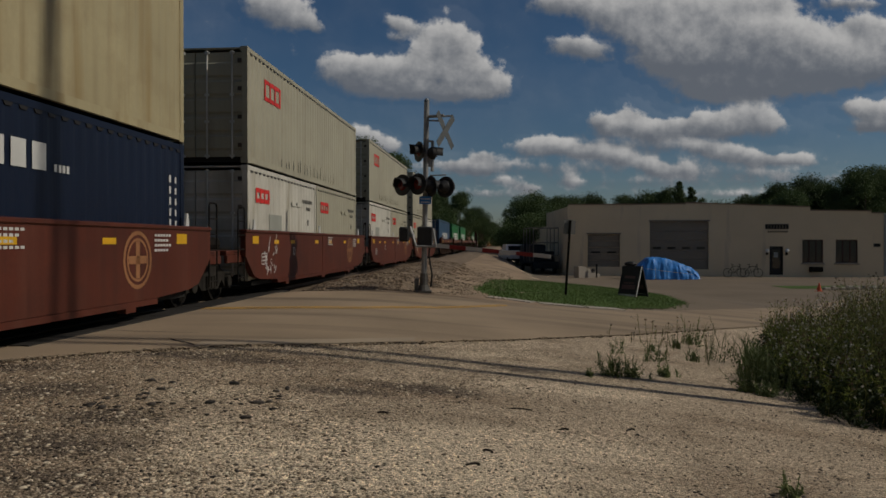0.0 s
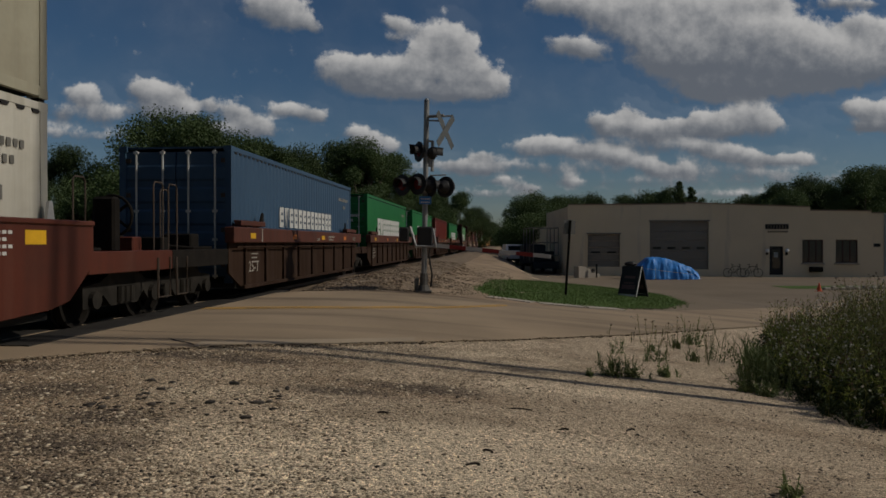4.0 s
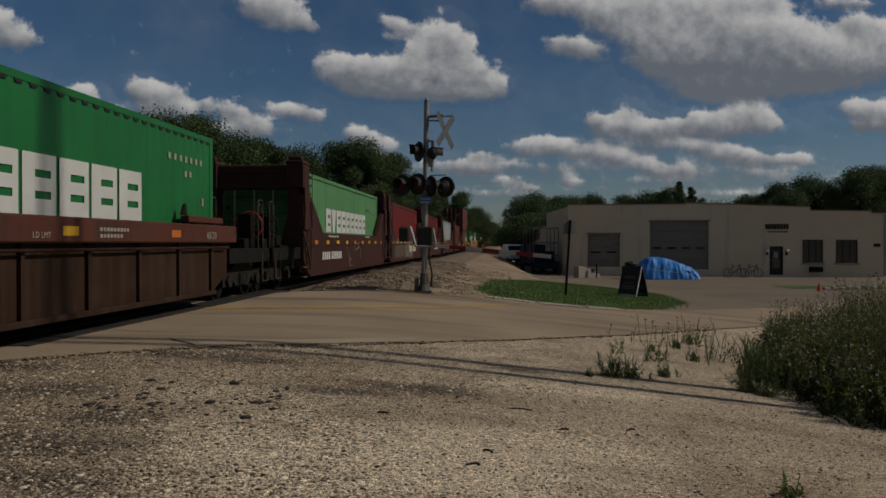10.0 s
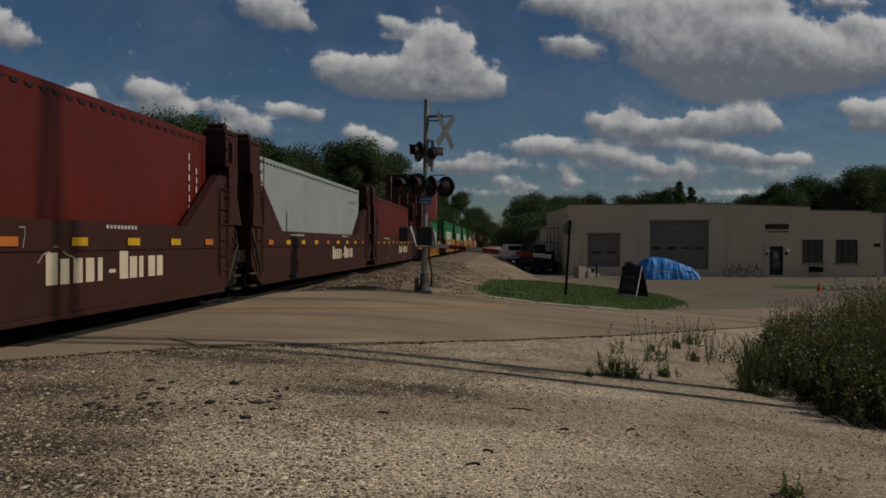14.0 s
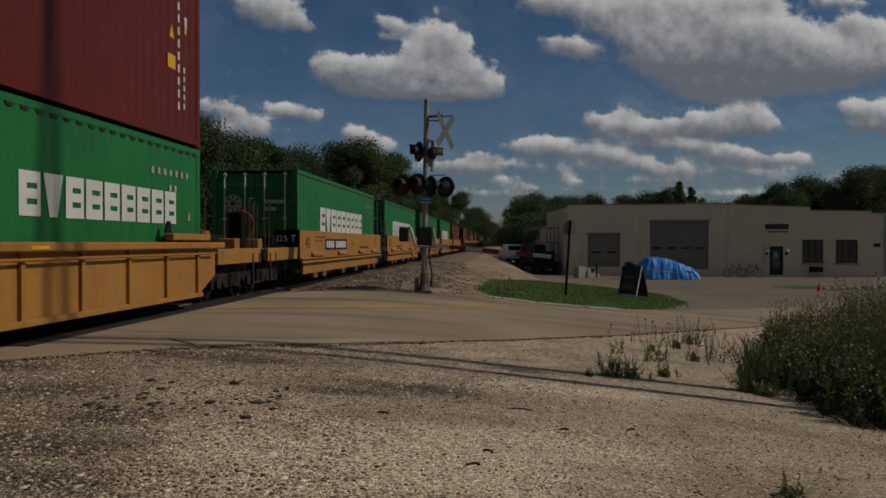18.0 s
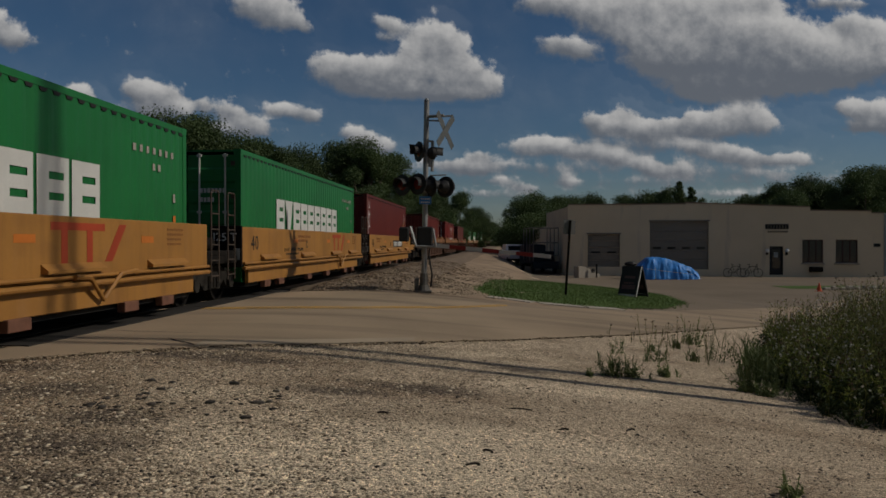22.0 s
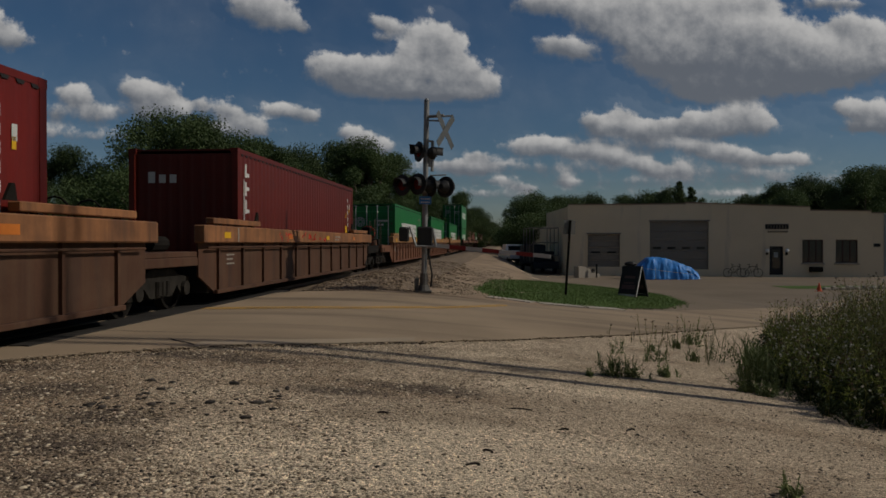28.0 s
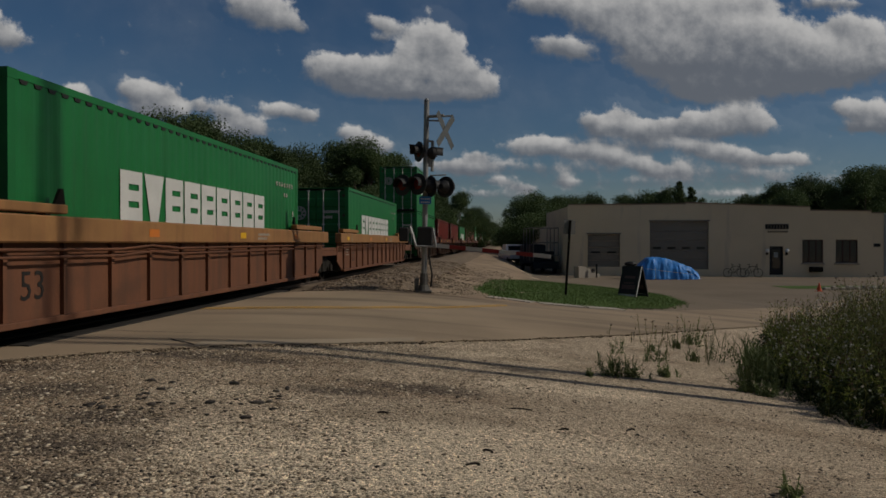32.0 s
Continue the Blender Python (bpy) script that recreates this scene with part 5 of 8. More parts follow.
CRACKSHADOW = mat("dark open crack", (0.03, 0.025, 0.02), 0.95, vary=0.2, bump=0.2)
# first strip is a crack; second is the pole's shadow drawn as dark line
for n, (ax, ay, bx, by) in enumerate(((-3.52, 9.62, -2.95, 9.02), (-5.6, 10.6, -3.3, 10.2))):
    verts, faces = [], []
    for i in range(13):
        t = i / 12
        x, y = ax + (bx - ax) * t, ay + (by - ay) * t + 0.05 * noise.noise(Vector((t * 5, n, 0)))
        w = (0.013 if n == 0 else 0.008) * (0.25 + math.sin(math.pi * min(1, 0.1 + t * 0.85)))
        verts += [(x - w, y - w, height(x, y) + 0.0255), (x + w, y + w, height(x, y) + 0.0255)]
        if i:
            k = 2 * i
            faces.append((k - 2, k - 1, k + 1, k))
    tagged(new("road_crack", raw_mesh("road_crack", verts, faces, CRACKSHADOW)), "dark line for crack and pole shadow in the worn asphalt", "road crack", kind="structure")
ISLAND = [(1.35, 20.2), (2.45, 19.66), (3.6, 19.75), (4.62, 20.1), (6.5, 21.9), (8.3, 25.6), (8.7, 29.3), (6.9, 34.0), (4.3, 32.4), (1.9, 28.6), (0.95, 22.5)]


def in_poly(x, y, poly):
    hit = False
    for i in range(len(poly)):
        (a, b), (c, d) = poly[i], poly[i - 1]
        if (b > y) != (d > y) and x < (c - a) * (y - b) / (d - b) + a:
            hit = not hit
    return hit


turf = new("grass_verge", sheet("grass_verge", [0.8 + 0.15 * i for i in range(55)], [19 + 0.2 * i for i in range(78)], TURF, 0.035, lambda x, y: in_poly(x, y, ISLAND)))
tagged(turf, "mown green grass verge beside the road", "grass", kind="structure")
bm = bmesh.new()
for i in range(3):
    (x0, y0), (x1, y1) = ISLAND[i], ISLAND[i + 1]
    d = Vector((x1 - x0, y1 - y0)).normalized()
    n = Vector((d.y, -d.x)) * 0.5
    v = [bm.verts.new((x, y, height(x, y) + z)) for z in (-0.02, 0.045) for x, y in ((x0, y0), (x1, y1), (x1 + n.x, y1 + n.y), (x0 + n.x, y0 + n.y))]
    for f in ((0, 1, 2, 3), (4, 5, 6, 7), (0, 1, 5, 4), (1, 2, 6, 5), (2, 3, 7, 6), (3, 0, 4, 7)):
        bm.faces.new([v[q] for q in f])
kerb = new("kerb", finish("kerb", bm, CONCRETE))
tagged(kerb, "low pale concrete kerb round the grass", "kerb", kind="structure")

# ballast bed and dirt strip along the track
def bed_rise(x, y):
    """Heaped ballast over the plain ground beside the track."""
    r = off_track(x, y)
    up = smooth01(19.3, 21.2, y)
    side = 1 - smooth01(4.2, 6.8, r)
    rough = 0.07 * noise.noise(Vector((x * 1.3, y * 1.3, 3))) + 0.04 * noise.noise(Vector((x * 3.7, y * 3.7, 9)))
    heap = 0.13 * math.exp(-((r - 3.2) / 1.1) ** 2) if r > 0 else 0.0
    return up * (0.05 + heap + rough * smooth01(1.2, 2.2, abs(r))) * side + 0.004


def along(name, s_list, r_list, material, lift):
    verts, faces = [], []
    for s in s_list:
        for r in r_list:
            x, y = track_xy(s, r)
            verts.append((x, y, height(x, y) + lift(x, y)))
    k = len(r_list)
    for i in range(len(s_list) - 1):
        for j in range(k - 1):
            a = i * k + j
            faces.append((a, a + 1, a + k + 1, a + k))
    return raw_mesh(name, verts, faces, material, True)


far_s = [18.9 + 0.4 * i for i in range(60)] + [42.6 + 1.5 * i for i in range(60)] + [132 + 12 * i for i in range(60)]
dirt = new("dirt_strip", along("dirt_strip", far_s, [3.6 + 0.3 * i for i in range(16)], DIRT, lambda x, y: 0.024 + 0.8 * bed_rise(x, y) - 0.02 * smooth01(4.0, 3.6, off_track(x, y))))
tagged(dirt, "packed tan dirt beside the railway", "ground", kind="structure")
bed = new("ballast_bed", along("ballast_bed", far_s, [-3.2 + 0.3 * i for i in range(27)], BALLAST, lambda x, y: 0.03 + bed_rise(x, y)))
tagged(bed, "grey brown stone ballast under the track", "ballast", kind="structure")

panels = tagged(new("crossing_surface"), "dark rubber panels of the level crossing", "crossing panels", kind="structure")
RUBBER = mat("oily black rubber", (0.028, 0.025, 0.022), 0.8, vary=0.3, scale=2, fine=20, bump=0.3)
for r0, r1 in ((-1.9, -0.80), (-0.64, 0.64), (0.80, 1.38)):
    for i in range(6):
        s0, s1 = 8.4 + i * 1.8, 8.4 + i * 1.8 + 1.78
        bm = bmesh.new()
        v = []
        for z in (-0.02, 0.034):
            for s, r in ((s0, r0), (s1, r0), (s1, r1), (s0, r1)):
                x, y = track_xy(s, r)
                v.append(bm.verts.new((x, y, z)))
        for f in ((0, 1, 2, 3), (4, 5, 6, 7), (0, 1, 5, 4), (1, 2, 6, 5), (2, 3, 7, 6), (3, 0, 4, 7)):
            bm.faces.new([v[q] for q in f])
        part("panel", bm, RUBBER, panels)

# rails and sleepers
RAIL = mat("railhead steel", (0.16, 0.13, 0.11), 0.45, 0.7, vary=0.3, scale=3, bump=0.1)
TIE = mat("creosoted timber", (0.06, 0.047, 0.038), 0.9, vary=0.3, scale=3, fine=20, bump=0.5)
track = tagged(new("railway_track"), "steel rails on dark timber sleepers", "railway track", kind="structure")
for r in (-0.72, 0.72):
    bm = bmesh.new()
    for a, c, z0, z1 in ((-0.036, 0.036, -0.045, 0.0), (-0.012, 0.012, -0.13, -0.045), (-0.07, 0.07, -0.15, -0.13)):
        pts = [track_xy(s, r + q) for s in (-30, 700) for q in (a, c)]
        v = [bm.verts.new((x, y, z)) for z in (z0, z1) for x, y in pts]
        for f in ((0, 1, 3, 2), (4, 5, 7, 6), (0, 1, 5, 4), (2, 3, 7, 6), (0, 2, 6, 4), (1, 3, 7, 5)):
            bm.faces.new([v[q] for q in f])
    part("rail", bm, RAIL, track)
tie = None
for i in range(150):
    s = 19.2 + 0.52 * i
    x, y = track_xy(s)
    if tie is None:
        bm = bmesh.new()
        box(bm, -1.3, 1.3, -0.11, 0.11, -0.30, -0.14)
        tie = part("sleeper", bm, TIE, track)
        tie.matrix_basis = pose(x, y, 0, 0, 0, -math.degrees(TURN))
    else:
        again(tie, x, y, 0, -TURN)

# ---- the low building ----
WALLPAINT = mat("greige painted block", (0.62, 0.525, 0.372), 0.85, vary=0.06, scale=0.5, fine=10, bump=0.12, tint=(0.38, 0.335, 0.28), tint_amount=0.12, tint_scale=(1.5, 1.5, 0.2), spec=0.25, shift=False)
COPING = mat("brown coping tile", (0.26, 0.19, 0.14), 0.8, vary=0.2, bump=0.2)
SHUTTER = mat("grey roller door paint", (0.20, 0.180, 0.150), 0.7, vary=0.08, bump=0.05)
DARKGLASS = glass("dark window glass", (0.02, 0.022, 0.022))
REDTRIM = mat("dark red window frame", (0.05, 0.022, 0.02), 0.6, vary=0.15, bump=0.05)
BLACKDOOR = mat("black door paint", (0.018, 0.018, 0.02), 0.45, vary=0.1, bump=0.02)
GLOBE = mat("white lamp globe", (0.75, 0.75, 0.72), 0.3, vary=0.03, bump=0)

BX, BY, BDX, BDY, BZ = 10.13, 61.0, 0.9888, -0.1495, -1.42
building = tagged(new("low_building"), "low greige painted commercial building with grey roller doors", "building")
building.matrix_basis = Matrix(((BDX, -BDY, 0, BX), (BDY, BDX, 0, BY), (0, 0, 1, BZ), (0, 0, 0, 1)))
HALL = 23.8


def wall_with_holes(name, length, top, holes, y0, y1, material, parent):
    """A wall along x from 0 to length, openings cut right through."""
    xs = sorted({0.0, length, *[h[0] for h in holes], *[h[1] for h in holes]})
    bm = bmesh.new()
    for a, c in zip(xs, xs[1:]):
        z = 0.0
        for h in sorted([h for h in holes if h[0] <= a and h[1] >= c], key=lambda h: h[2]):
            if h[2] > z:
                box(bm, a, c, y0, y1, z, h[2])
            z = h[3]
        box(bm, a, c, y0, y1, z, top)
    bmesh.ops.remove_doubles(bm, verts=bm.verts, dist=0.0005)
    return part(name, bm, material, parent)


def along_wall(px):
    q = (px - 784) / 1331
    return (BY * q - BX) / (BDX - BDY * q)


HOLES = {"small_bay": (along_wall(1040), along_wall(1097), 0.73, 3.34), "bay": (along_wall(1150), along_wall(1254), 0.55, 4.35), "door": (along_wall(1362), along_wall(1386), 0.16, 2.38), "window_a": (along_wall(1420), along_wall(1457), 1.12, 2.90), "window_b": (along_wall(1479), along_wall(1518), 1.12, 2.90)}
wall_with_holes("front_wall", HALL, 4.8, list(HOLES.values()), 0.0, 0.3, WALLPAINT, building)
for x0, x1, z, w in ((0.0, 9.2, 5.70, 5.70), (9.2, 18.5, 5.80, 5.40), (18.5, 22.9, 5.14, 5.06), (22.9, HALL, 4.9, 4.9)):
    bm = bmesh.new()
    prism(bm, [(x0, 4.8), (x1, 4.8), (x1, w), (x0, z)], "y", 0.002, 0.3)
    part("parapet", bm, WALLPAINT, building)
    bm = bmesh.new()
    prism(bm, [(x0, z), (x1, w), (x1, w + 0.09), (x0, z + 0.09)], "y", -0.05, 0.36)
    part("coping", bm, COPING, building)
bm = bmesh.new()
prism(bm, [(0.0, 0.301), (0.3, 0.301), (-1.61, 14.0), (-1.91, 14.0)], "z", 0.0, 5.6)
part("side_wall", bm, WALLPAINT, building)
bm = bmesh.new()
prism(bm, [(-1.92, 14.301), (-1.62, 14.301), (-3.62, 28.7), (-3.92, 28.7)], "z", 0.0, 4.3)
part("wing_wall", bm, WALLPAINT, building)
boxes("wing_roof", COPING, building, [(-1.6, 12.0, 14.31, 28.6, 4.0, 4.2)])
boxes("side_wall", WALLPAINT, building, [(HALL - 0.3, HALL, 0.302, 14.0, 0, 4.85)])
boxes("rear_wall", WALLPAINT, building, [(-1.91, HALL, 14.002, 14.3, 0, 4.85)])
boxes("roof", COPING, building, [(0.4, HALL - 0.3, 0.31, 14.0, 4.6, 4.8)])
boxes("downspout", GREYBOX, building, [(HALL + 0.02, HALL + 0.35, -0.06, 0.1, 0.1, 4.9)], bevel=0.02)
boxes("plinth", WALLPAINT, building, [(0, HALL, -0.05, 0.001, -0.2, 0.10)])


def roller(h, cols):
    a, c, z0, z1 = h
    n = 5
    for i in range(n):
        s0, s1 = z0 + (z1 - z0) * i / n, z0 + (z1 - z0) * (i + 1) / n - 0.02
        boxes("door_section", SHUTTER, building, [(a, c, 0.16, 0.21, s0, s1)])
    for i in range(cols):
        x = a + (c - a) * (i + 0.5) / cols
        w = (c - a) / cols * 0.28
        boxes("door_light", DARKGLASS, building, [(x - w, x + w, 0.150, 0.158, z0 + (z1 - z0) * 0.42, z0 + (z1 - z0) * 0.47)])
    for x in (a - 0.09, c):
        boxes("door_jamb", WALLPAINT, building, [(x, x + 0.09, -0.03, 0.16, z0, z1 + 0.09)])
    boxes("door_lintel", SHUTTER, building, [(a - 0.09, c + 0.09, -0.035, 0.15, z1 + 0.001, z1 + 0.12)])


roller(HOLES["small_bay"], 2)
roller(HOLES["bay"], 4)
a, c, z0, z1 = HOLES["door"]
door = boxes("door", BLACKDOOR, building, [(a + 0.06, c - 0.06, 0.10, 0.15, z0, z1 - 0.05)], bevel=0.01)
boxes("door_pane", DARKGLASS, door, [(a + 0.22, c - 0.22, 0.085, 0.099, z0 + 0.5, z1 - 0.25)])
boxes("door_handle", ROD, door, [(c - 0.18, c - 0.14, 0.05, 0.10, z0 + 0.9, z0 + 1.15)])
boxes("door_poster", GREYBOX, door, [(a + 0.35, c - 0.35, 0.075, 0.084, z0 + 1.35, z0 + 1.75)])
boxes("door_frame", BLACKDOOR, building, [(a, a + 0.06, 0.02, 0.2, z0, z1), (c - 0.06, c, 0.02, 0.2, z0, z1), (a, c, 0.02, 0.2, z1 - 0.05, z1)])
for k in ("window_a", "window_b"):
    a, c, z0, z1 = HOLES[k]
    win = boxes("window", REDTRIM, building, [(a, a + 0.08, 0.08, 0.16, z0, z1), (c - 0.08, c, 0.08, 0.16, z0, z1), (a, c, 0.08, 0.16, z0, z0 + 0.07), (a, c, 0.08, 0.16, z1 - 0.07, z1)] + [((a + (c - a) * q) - 0.04, (a + (c - a) * q) + 0.04, 0.09, 0.15, z0, z1) for q in (0.34, 0.67)])
    for q in range(3):
        boxes("pane", DARKGLASS, win, [(a + (c - a) * q / 3 + 0.03, a + (c - a) * (q + 1) / 3 - 0.03, 0.11, 0.12, z0 + 0.05, z1 - 0.05)])
    boxes("window_sill", CONCRETE, building, [(a - 0.1, c + 0.1, -0.14, 0.08, z0 - 0.14, z0)], bevel=0.02)
# sign above the door: plain bars
bm = bmesh.new()
w0, w1 = along_wall(1354), along_wall(1396)
block_letters(bm, w0, 3.72, 8, (w1 - w0) / 8 - 0.03, 0.40, 0.03, -0.03)
code_bars(bm, w0 + 0.2, 3.46, 10, 0.10, 0.12, 0.05, -0.02)
part("sign_lettering", bm, BLACKMARK, building, "black sign bars above the door")
for px in (1357, 1392):
    x = along_wall(px)
    bm = bmesh.new()
    bmesh.ops.create_uvsphere(bm, u_segments=12, v_segments=8, radius=0.15, matrix=Matrix.Translation((x, -0.22, 2.05)))
    lamp = part("wall_lamp", bm, GLOBE, building, "white globe wall lamp", True)
    boxes("lamp_bracket", STEEL, lamp, [(x - 0.06, x + 0.06, -0.16, -0.002, 1.72, 1.92)])
x = along_wall(1440)
ac = boxes("window_air_conditioner", STEEL, building, [(x - 0.35, x + 0.55, -0.5, -0.02, 0.42, 0.80)], "dark window unit under the sill", 0.03)
boxes("wall_sign", BLACKMARK, building, [(along_wall(1546), along_wall(1558), -0.03, -0.002, 2.35, 2.6)])


def on_lot(name, label, cat, px, y, rz=0.0):
    x = (px - 784) / 1331 * y
    ob = tagged(new(name), label, cat)
    ob.matrix_basis = pose(x, y, height(x, y) + 0.012, 0, 0, rz)
    return ob


# bicycle-like dark racks against the wall
for px, y in ((1300, 57.8), (1330, 57.5)):
    rack = on_lot("bicycle", "dark bicycle leaning by the building wall", "bicycle", px, y, -8)
    for q in (-0.5, 0.5):
        bm = bmesh.new()
        for i in range(16):
            b0, b1 = i * math.tau / 16, (i + 1) * math.tau / 16
            tube(bm, (q + 0.33 * math.cos(b0), 0, 0.34 + 0.33 * math.sin(b0)), (q + 0.33 * math.cos(b1), 0, 0.34 + 0.33 * math.sin(b1)), 0.022, k=5, caps=False)
        part("wheel", bm, BLACKMARK, rack)
    bm = bmesh.new()
    for p, q in (((-0.5, 0, 0.34), (-0.15, 0, 0.85)), ((-0.15, 0, 0.85), (0.4, 0, 0.85)), ((0.5, 0, 0.34), (0.38, 0, 1.0)), ((-0.5, 0, 0.34), (0.0, 0, 0.34)), ((0, 0, 0.34), (0.4, 0, 0.85)), ((0, 0, 0.34), (-0.2, 0, 1.0)), ((0.38, -0.25, 1.0), (0.38, 0.25, 1.0)), ((-0.3, 0, 1.0), (-0.08, 0, 1.0))):
        tube(bm, p, q, 0.02, k=5)
    part("frame", bm, STEEL, rack)

# concrete loading ramp blocks and bollards
ramp = on_lot("concrete_ramp", "pale concrete loading ramp by the roller door", "ramp", 1040, 57.5, 22)
bm = bmesh.new()
prism(bm, [(-1.0, 0), (0.9, 0), (0.9, 0.22), (-0.55, 0.85), (-1.0, 0.85)], "y", -0.35, 0.35)
part("ramp_block", bm, CONCRETE, ramp)
bm = bmesh.new()
tube(bm, (0.25, -0.37, 0.52), (0.25, -0.30, 0.52), 0.16, k=14)
part("tyre_bumper", bm, BLACKMARK, ramp)
for px, y, h in ((1056, 57, 1.0), (1160, 55, 1.05)):
    post = on_lot("bollard", "thin dark steel bollard on asphalt", "bollard", px, y)
    bm = bmesh.new()
    tube(bm, (0, 0, 0), (0, 0, h), 0.06, k=10)
    part("post", bm, STEEL, post)
    boxes("cap", STEEL, post, [(-0.065, 0.065, -0.065, 0.065, h, h + 0.03)])
drum = on_lot("steel_drum", "dark steel drum beside the covered car", "drum", 1108, 55.5)
bm = bmesh.new()
for z0, z1, r in ((0, 0.3, 0.29), (0.3, 0.33, 0.31), (0.33, 0.6, 0.29), (0.6, 0.63, 0.31), (0.63, 0.9, 0.29)):
    tube(bm, (0, 0, z0), (0, 0, z1), r, k=16)
part("shell", bm, STEEL, drum)
bm = bmesh.new()
bmesh.ops.create_uvsphere(bm, u_segments=14, v_segments=8, radius=0.45, matrix=Matrix.Translation((0.35, 0.1, 1.08)) @ Matrix.Diagonal((1.0, 0.7, 0.42, 1)))
sack = new("black_sack", finish("black_sack", bm, BLACKMARK, True))
sack.matrix_basis = drum.matrix_basis.copy()
tagged(sack, "black sack lying on a steel drum", "sack")

# car under a blue tarpaulin
TARP = mat("blue tarpaulin", (0.045, 0.23, 0.62), 0.42, vary=0.25, scale=1.2, fine=8, bump=0.5, tint=(0.25, 0.42, 0.62), tint_amount=0.1, tint_scale=(1.5, 1.5, 3))
tarp = on_lot("covered_car", "car draped in a crumpled blue tarpaulin", "covered car", 1176, 55, 0)
tarp.scale = (1.06, 1.06, 1.06)


def car_top(x):
    """Height of the draped outline along its length."""
    pts = ((-2.15, 0.55), (-1.75, 1.0), (-1.25, 1.42), (-0.75, 1.50), (0.0, 1.40), (0.7, 1.16), (1.3, 0.95), (1.8, 0.72), (2.15, 0.40))
    for (a, b), (c, d) in zip(pts, pts[1:]):
        if a <= x <= c:
            return b + (d - b) * (x - a) / (c - a)
    return 0.3


verts, faces = [], []
NX, NY = 64, 40
for i in range(NX + 1):
    x = -2.15 + 4.3 * i / NX
    for j in range(NY + 1):
        v = -1 + 2 * j / NY
        top = car_top(x)
        ang = v * 1.25
        w = 1.0 + 0.12 * noise.noise(Vector((x * 1.5, v, 7)))
        y = w * math.sin(ang) / math.sin(1.25) * (0.86 + 0.14 * abs(v))
        k = max(0.0, (abs(v) - 0.42) / 0.58)
        z = top * (1 - k ** 1.25) + 0.015
        fold = 0.05 * noise.noise(Vector((x * 4, y * 3, z * 1.2))) + 0.03 * noise.noise(Vector((x * 9, y * 9, 2)))
        verts.append((x + fold, y + (fold * 2.2 if abs(v) > 0.4 else 0), max(0.012, z + fold)))
for i in range(NX):
    for j in range(NY):
        q = i * (NY + 1) + j
        faces.append((q, q + NY + 1, q + NY + 2, q + 1))
cover = new("tarpaulin", raw_mesh("tarpaulin", verts, faces, TARP, True))
cover.parent = tarp
bm = bmesh.new()
for x in (-1.3, 1.35):
    for y in (-0.72, 0.72):
        tube(bm, (x, y - 0.1, 0.31), (x, y + 0.1, 0.31), 0.30, k=16)
part("tyres", bm, BLACKMARK, tarp)
bm = bmesh.new()
for p, q in (((-1.6, -1.02, 0.75), (1.6, -1.05, 0.35)), ((-0.9, -0.96, 0.9), (-0.9, -1.06, 0.05))):
    tube(bm, p, q, 0.012, k=5)
part("rope", bm, WHITE, tarp)

# dark blue truck by the building, shade put into its colour; white pickup farther off
TRUCKBLUE = mat("dark blue truck paint", (0.010, 0.018, 0.028), 0.65, vary=0.2, bump=0.05)
lorry = on_lot("flatbed_truck", "dark blue truck with a slatted load bed", "truck", 957, 66, 4)
boxes("bed", TRUCKBLUE, lorry, [(-1.15, 1.15, -2.2, 2.6, 0.85, 1.05)], bevel=0.02)
RACKGREY = mat("dull grey rack steel", (0.17, 0.165, 0.15), 0.6, 0.1, vary=0.2, bump=0.05)
for x in (-1.1, 1.04):
    boxes("stake", RACKGREY, lorry, [(x, x + 0.06, -2.2, -2.14, 1.05, 3.9)])
for x in (-1.1, 1.04):
    for y in (-0.6, 1.0, 2.4):
        boxes("stake", RACKGREY, lorry, [(x, x + 0.06, y, y + 0.06, 1.05, 3.9)])
    boxes("top_rail", RACKGREY, lorry, [(x, x + 0.06, -2.13, 2.46, 3.91, 3.97)])
for z in (1.5, 2.6, 3.84):
    boxes("slat", RACKGREY, lorry, [(-1.1, 1.1, -2.135, -2.09, z, z + 0.10)])
boxes("load", TRUCKBLUE, lorry, [(-0.95, 0.1, -1.6, 1.8, 1.055, 2.5), (0.15, 0.9, -1.2, 1.5, 1.055, 1.9)], "dark blue covered load", 0.06)
boxes("tailboard", TRUCKBLUE, lorry, [(-1.1, 1.1, -2.30, -2.22, 0.45, 0.95)], bevel=0.02)
boxes("chassis", STEEL, lorry, [(-0.5, 0.5, -2.0, 4.6, 0.5, 0.85)])
boxes("cab", TRUCKBLUE, lorry, [(-1.05, 1.05, 2.8, 4.8, 0.6, 2.5)], bevel=0.12)
bm = bmesh.new()
tube(bm, (-0.12, 0, 0), (0.12, 0, 0), 0.45, k=18)
wh = part("wheel", bm, BLACKMARK, lorry)
wh.location = (-0.95, -1.3, 0.45)
for x, y in ((0.95, -1.3), (-0.95, 3.8), (0.95, 3.8)):
    again(wh, x, y, 0.45)
WHITECAR = mat("white car paint", (0.74, 0.74, 0.72), 0.3, vary=0.04, bump=0.02)
pick = on_lot("white_pickup", "white pickup parked on the lot", "pickup truck", 908, 74, 8)
bm = bmesh.new()
prism(bm, [(-2.6, 0.55), (2.6, 0.55), (2.6, 1.05), (1.35, 1.15), (-2.6, 1.15)], "x", -0.95, 0.95)
part("body", bm, WHITECAR, pick)
bm = bmesh.new()
prism(bm, [(-0.85, 1.15), (1.3, 1.15), (0.75, 1.95), (-0.6, 1.95)], "x", -0.85, 0.85)
cabin = part("cab", bm, WHITECAR, pick)
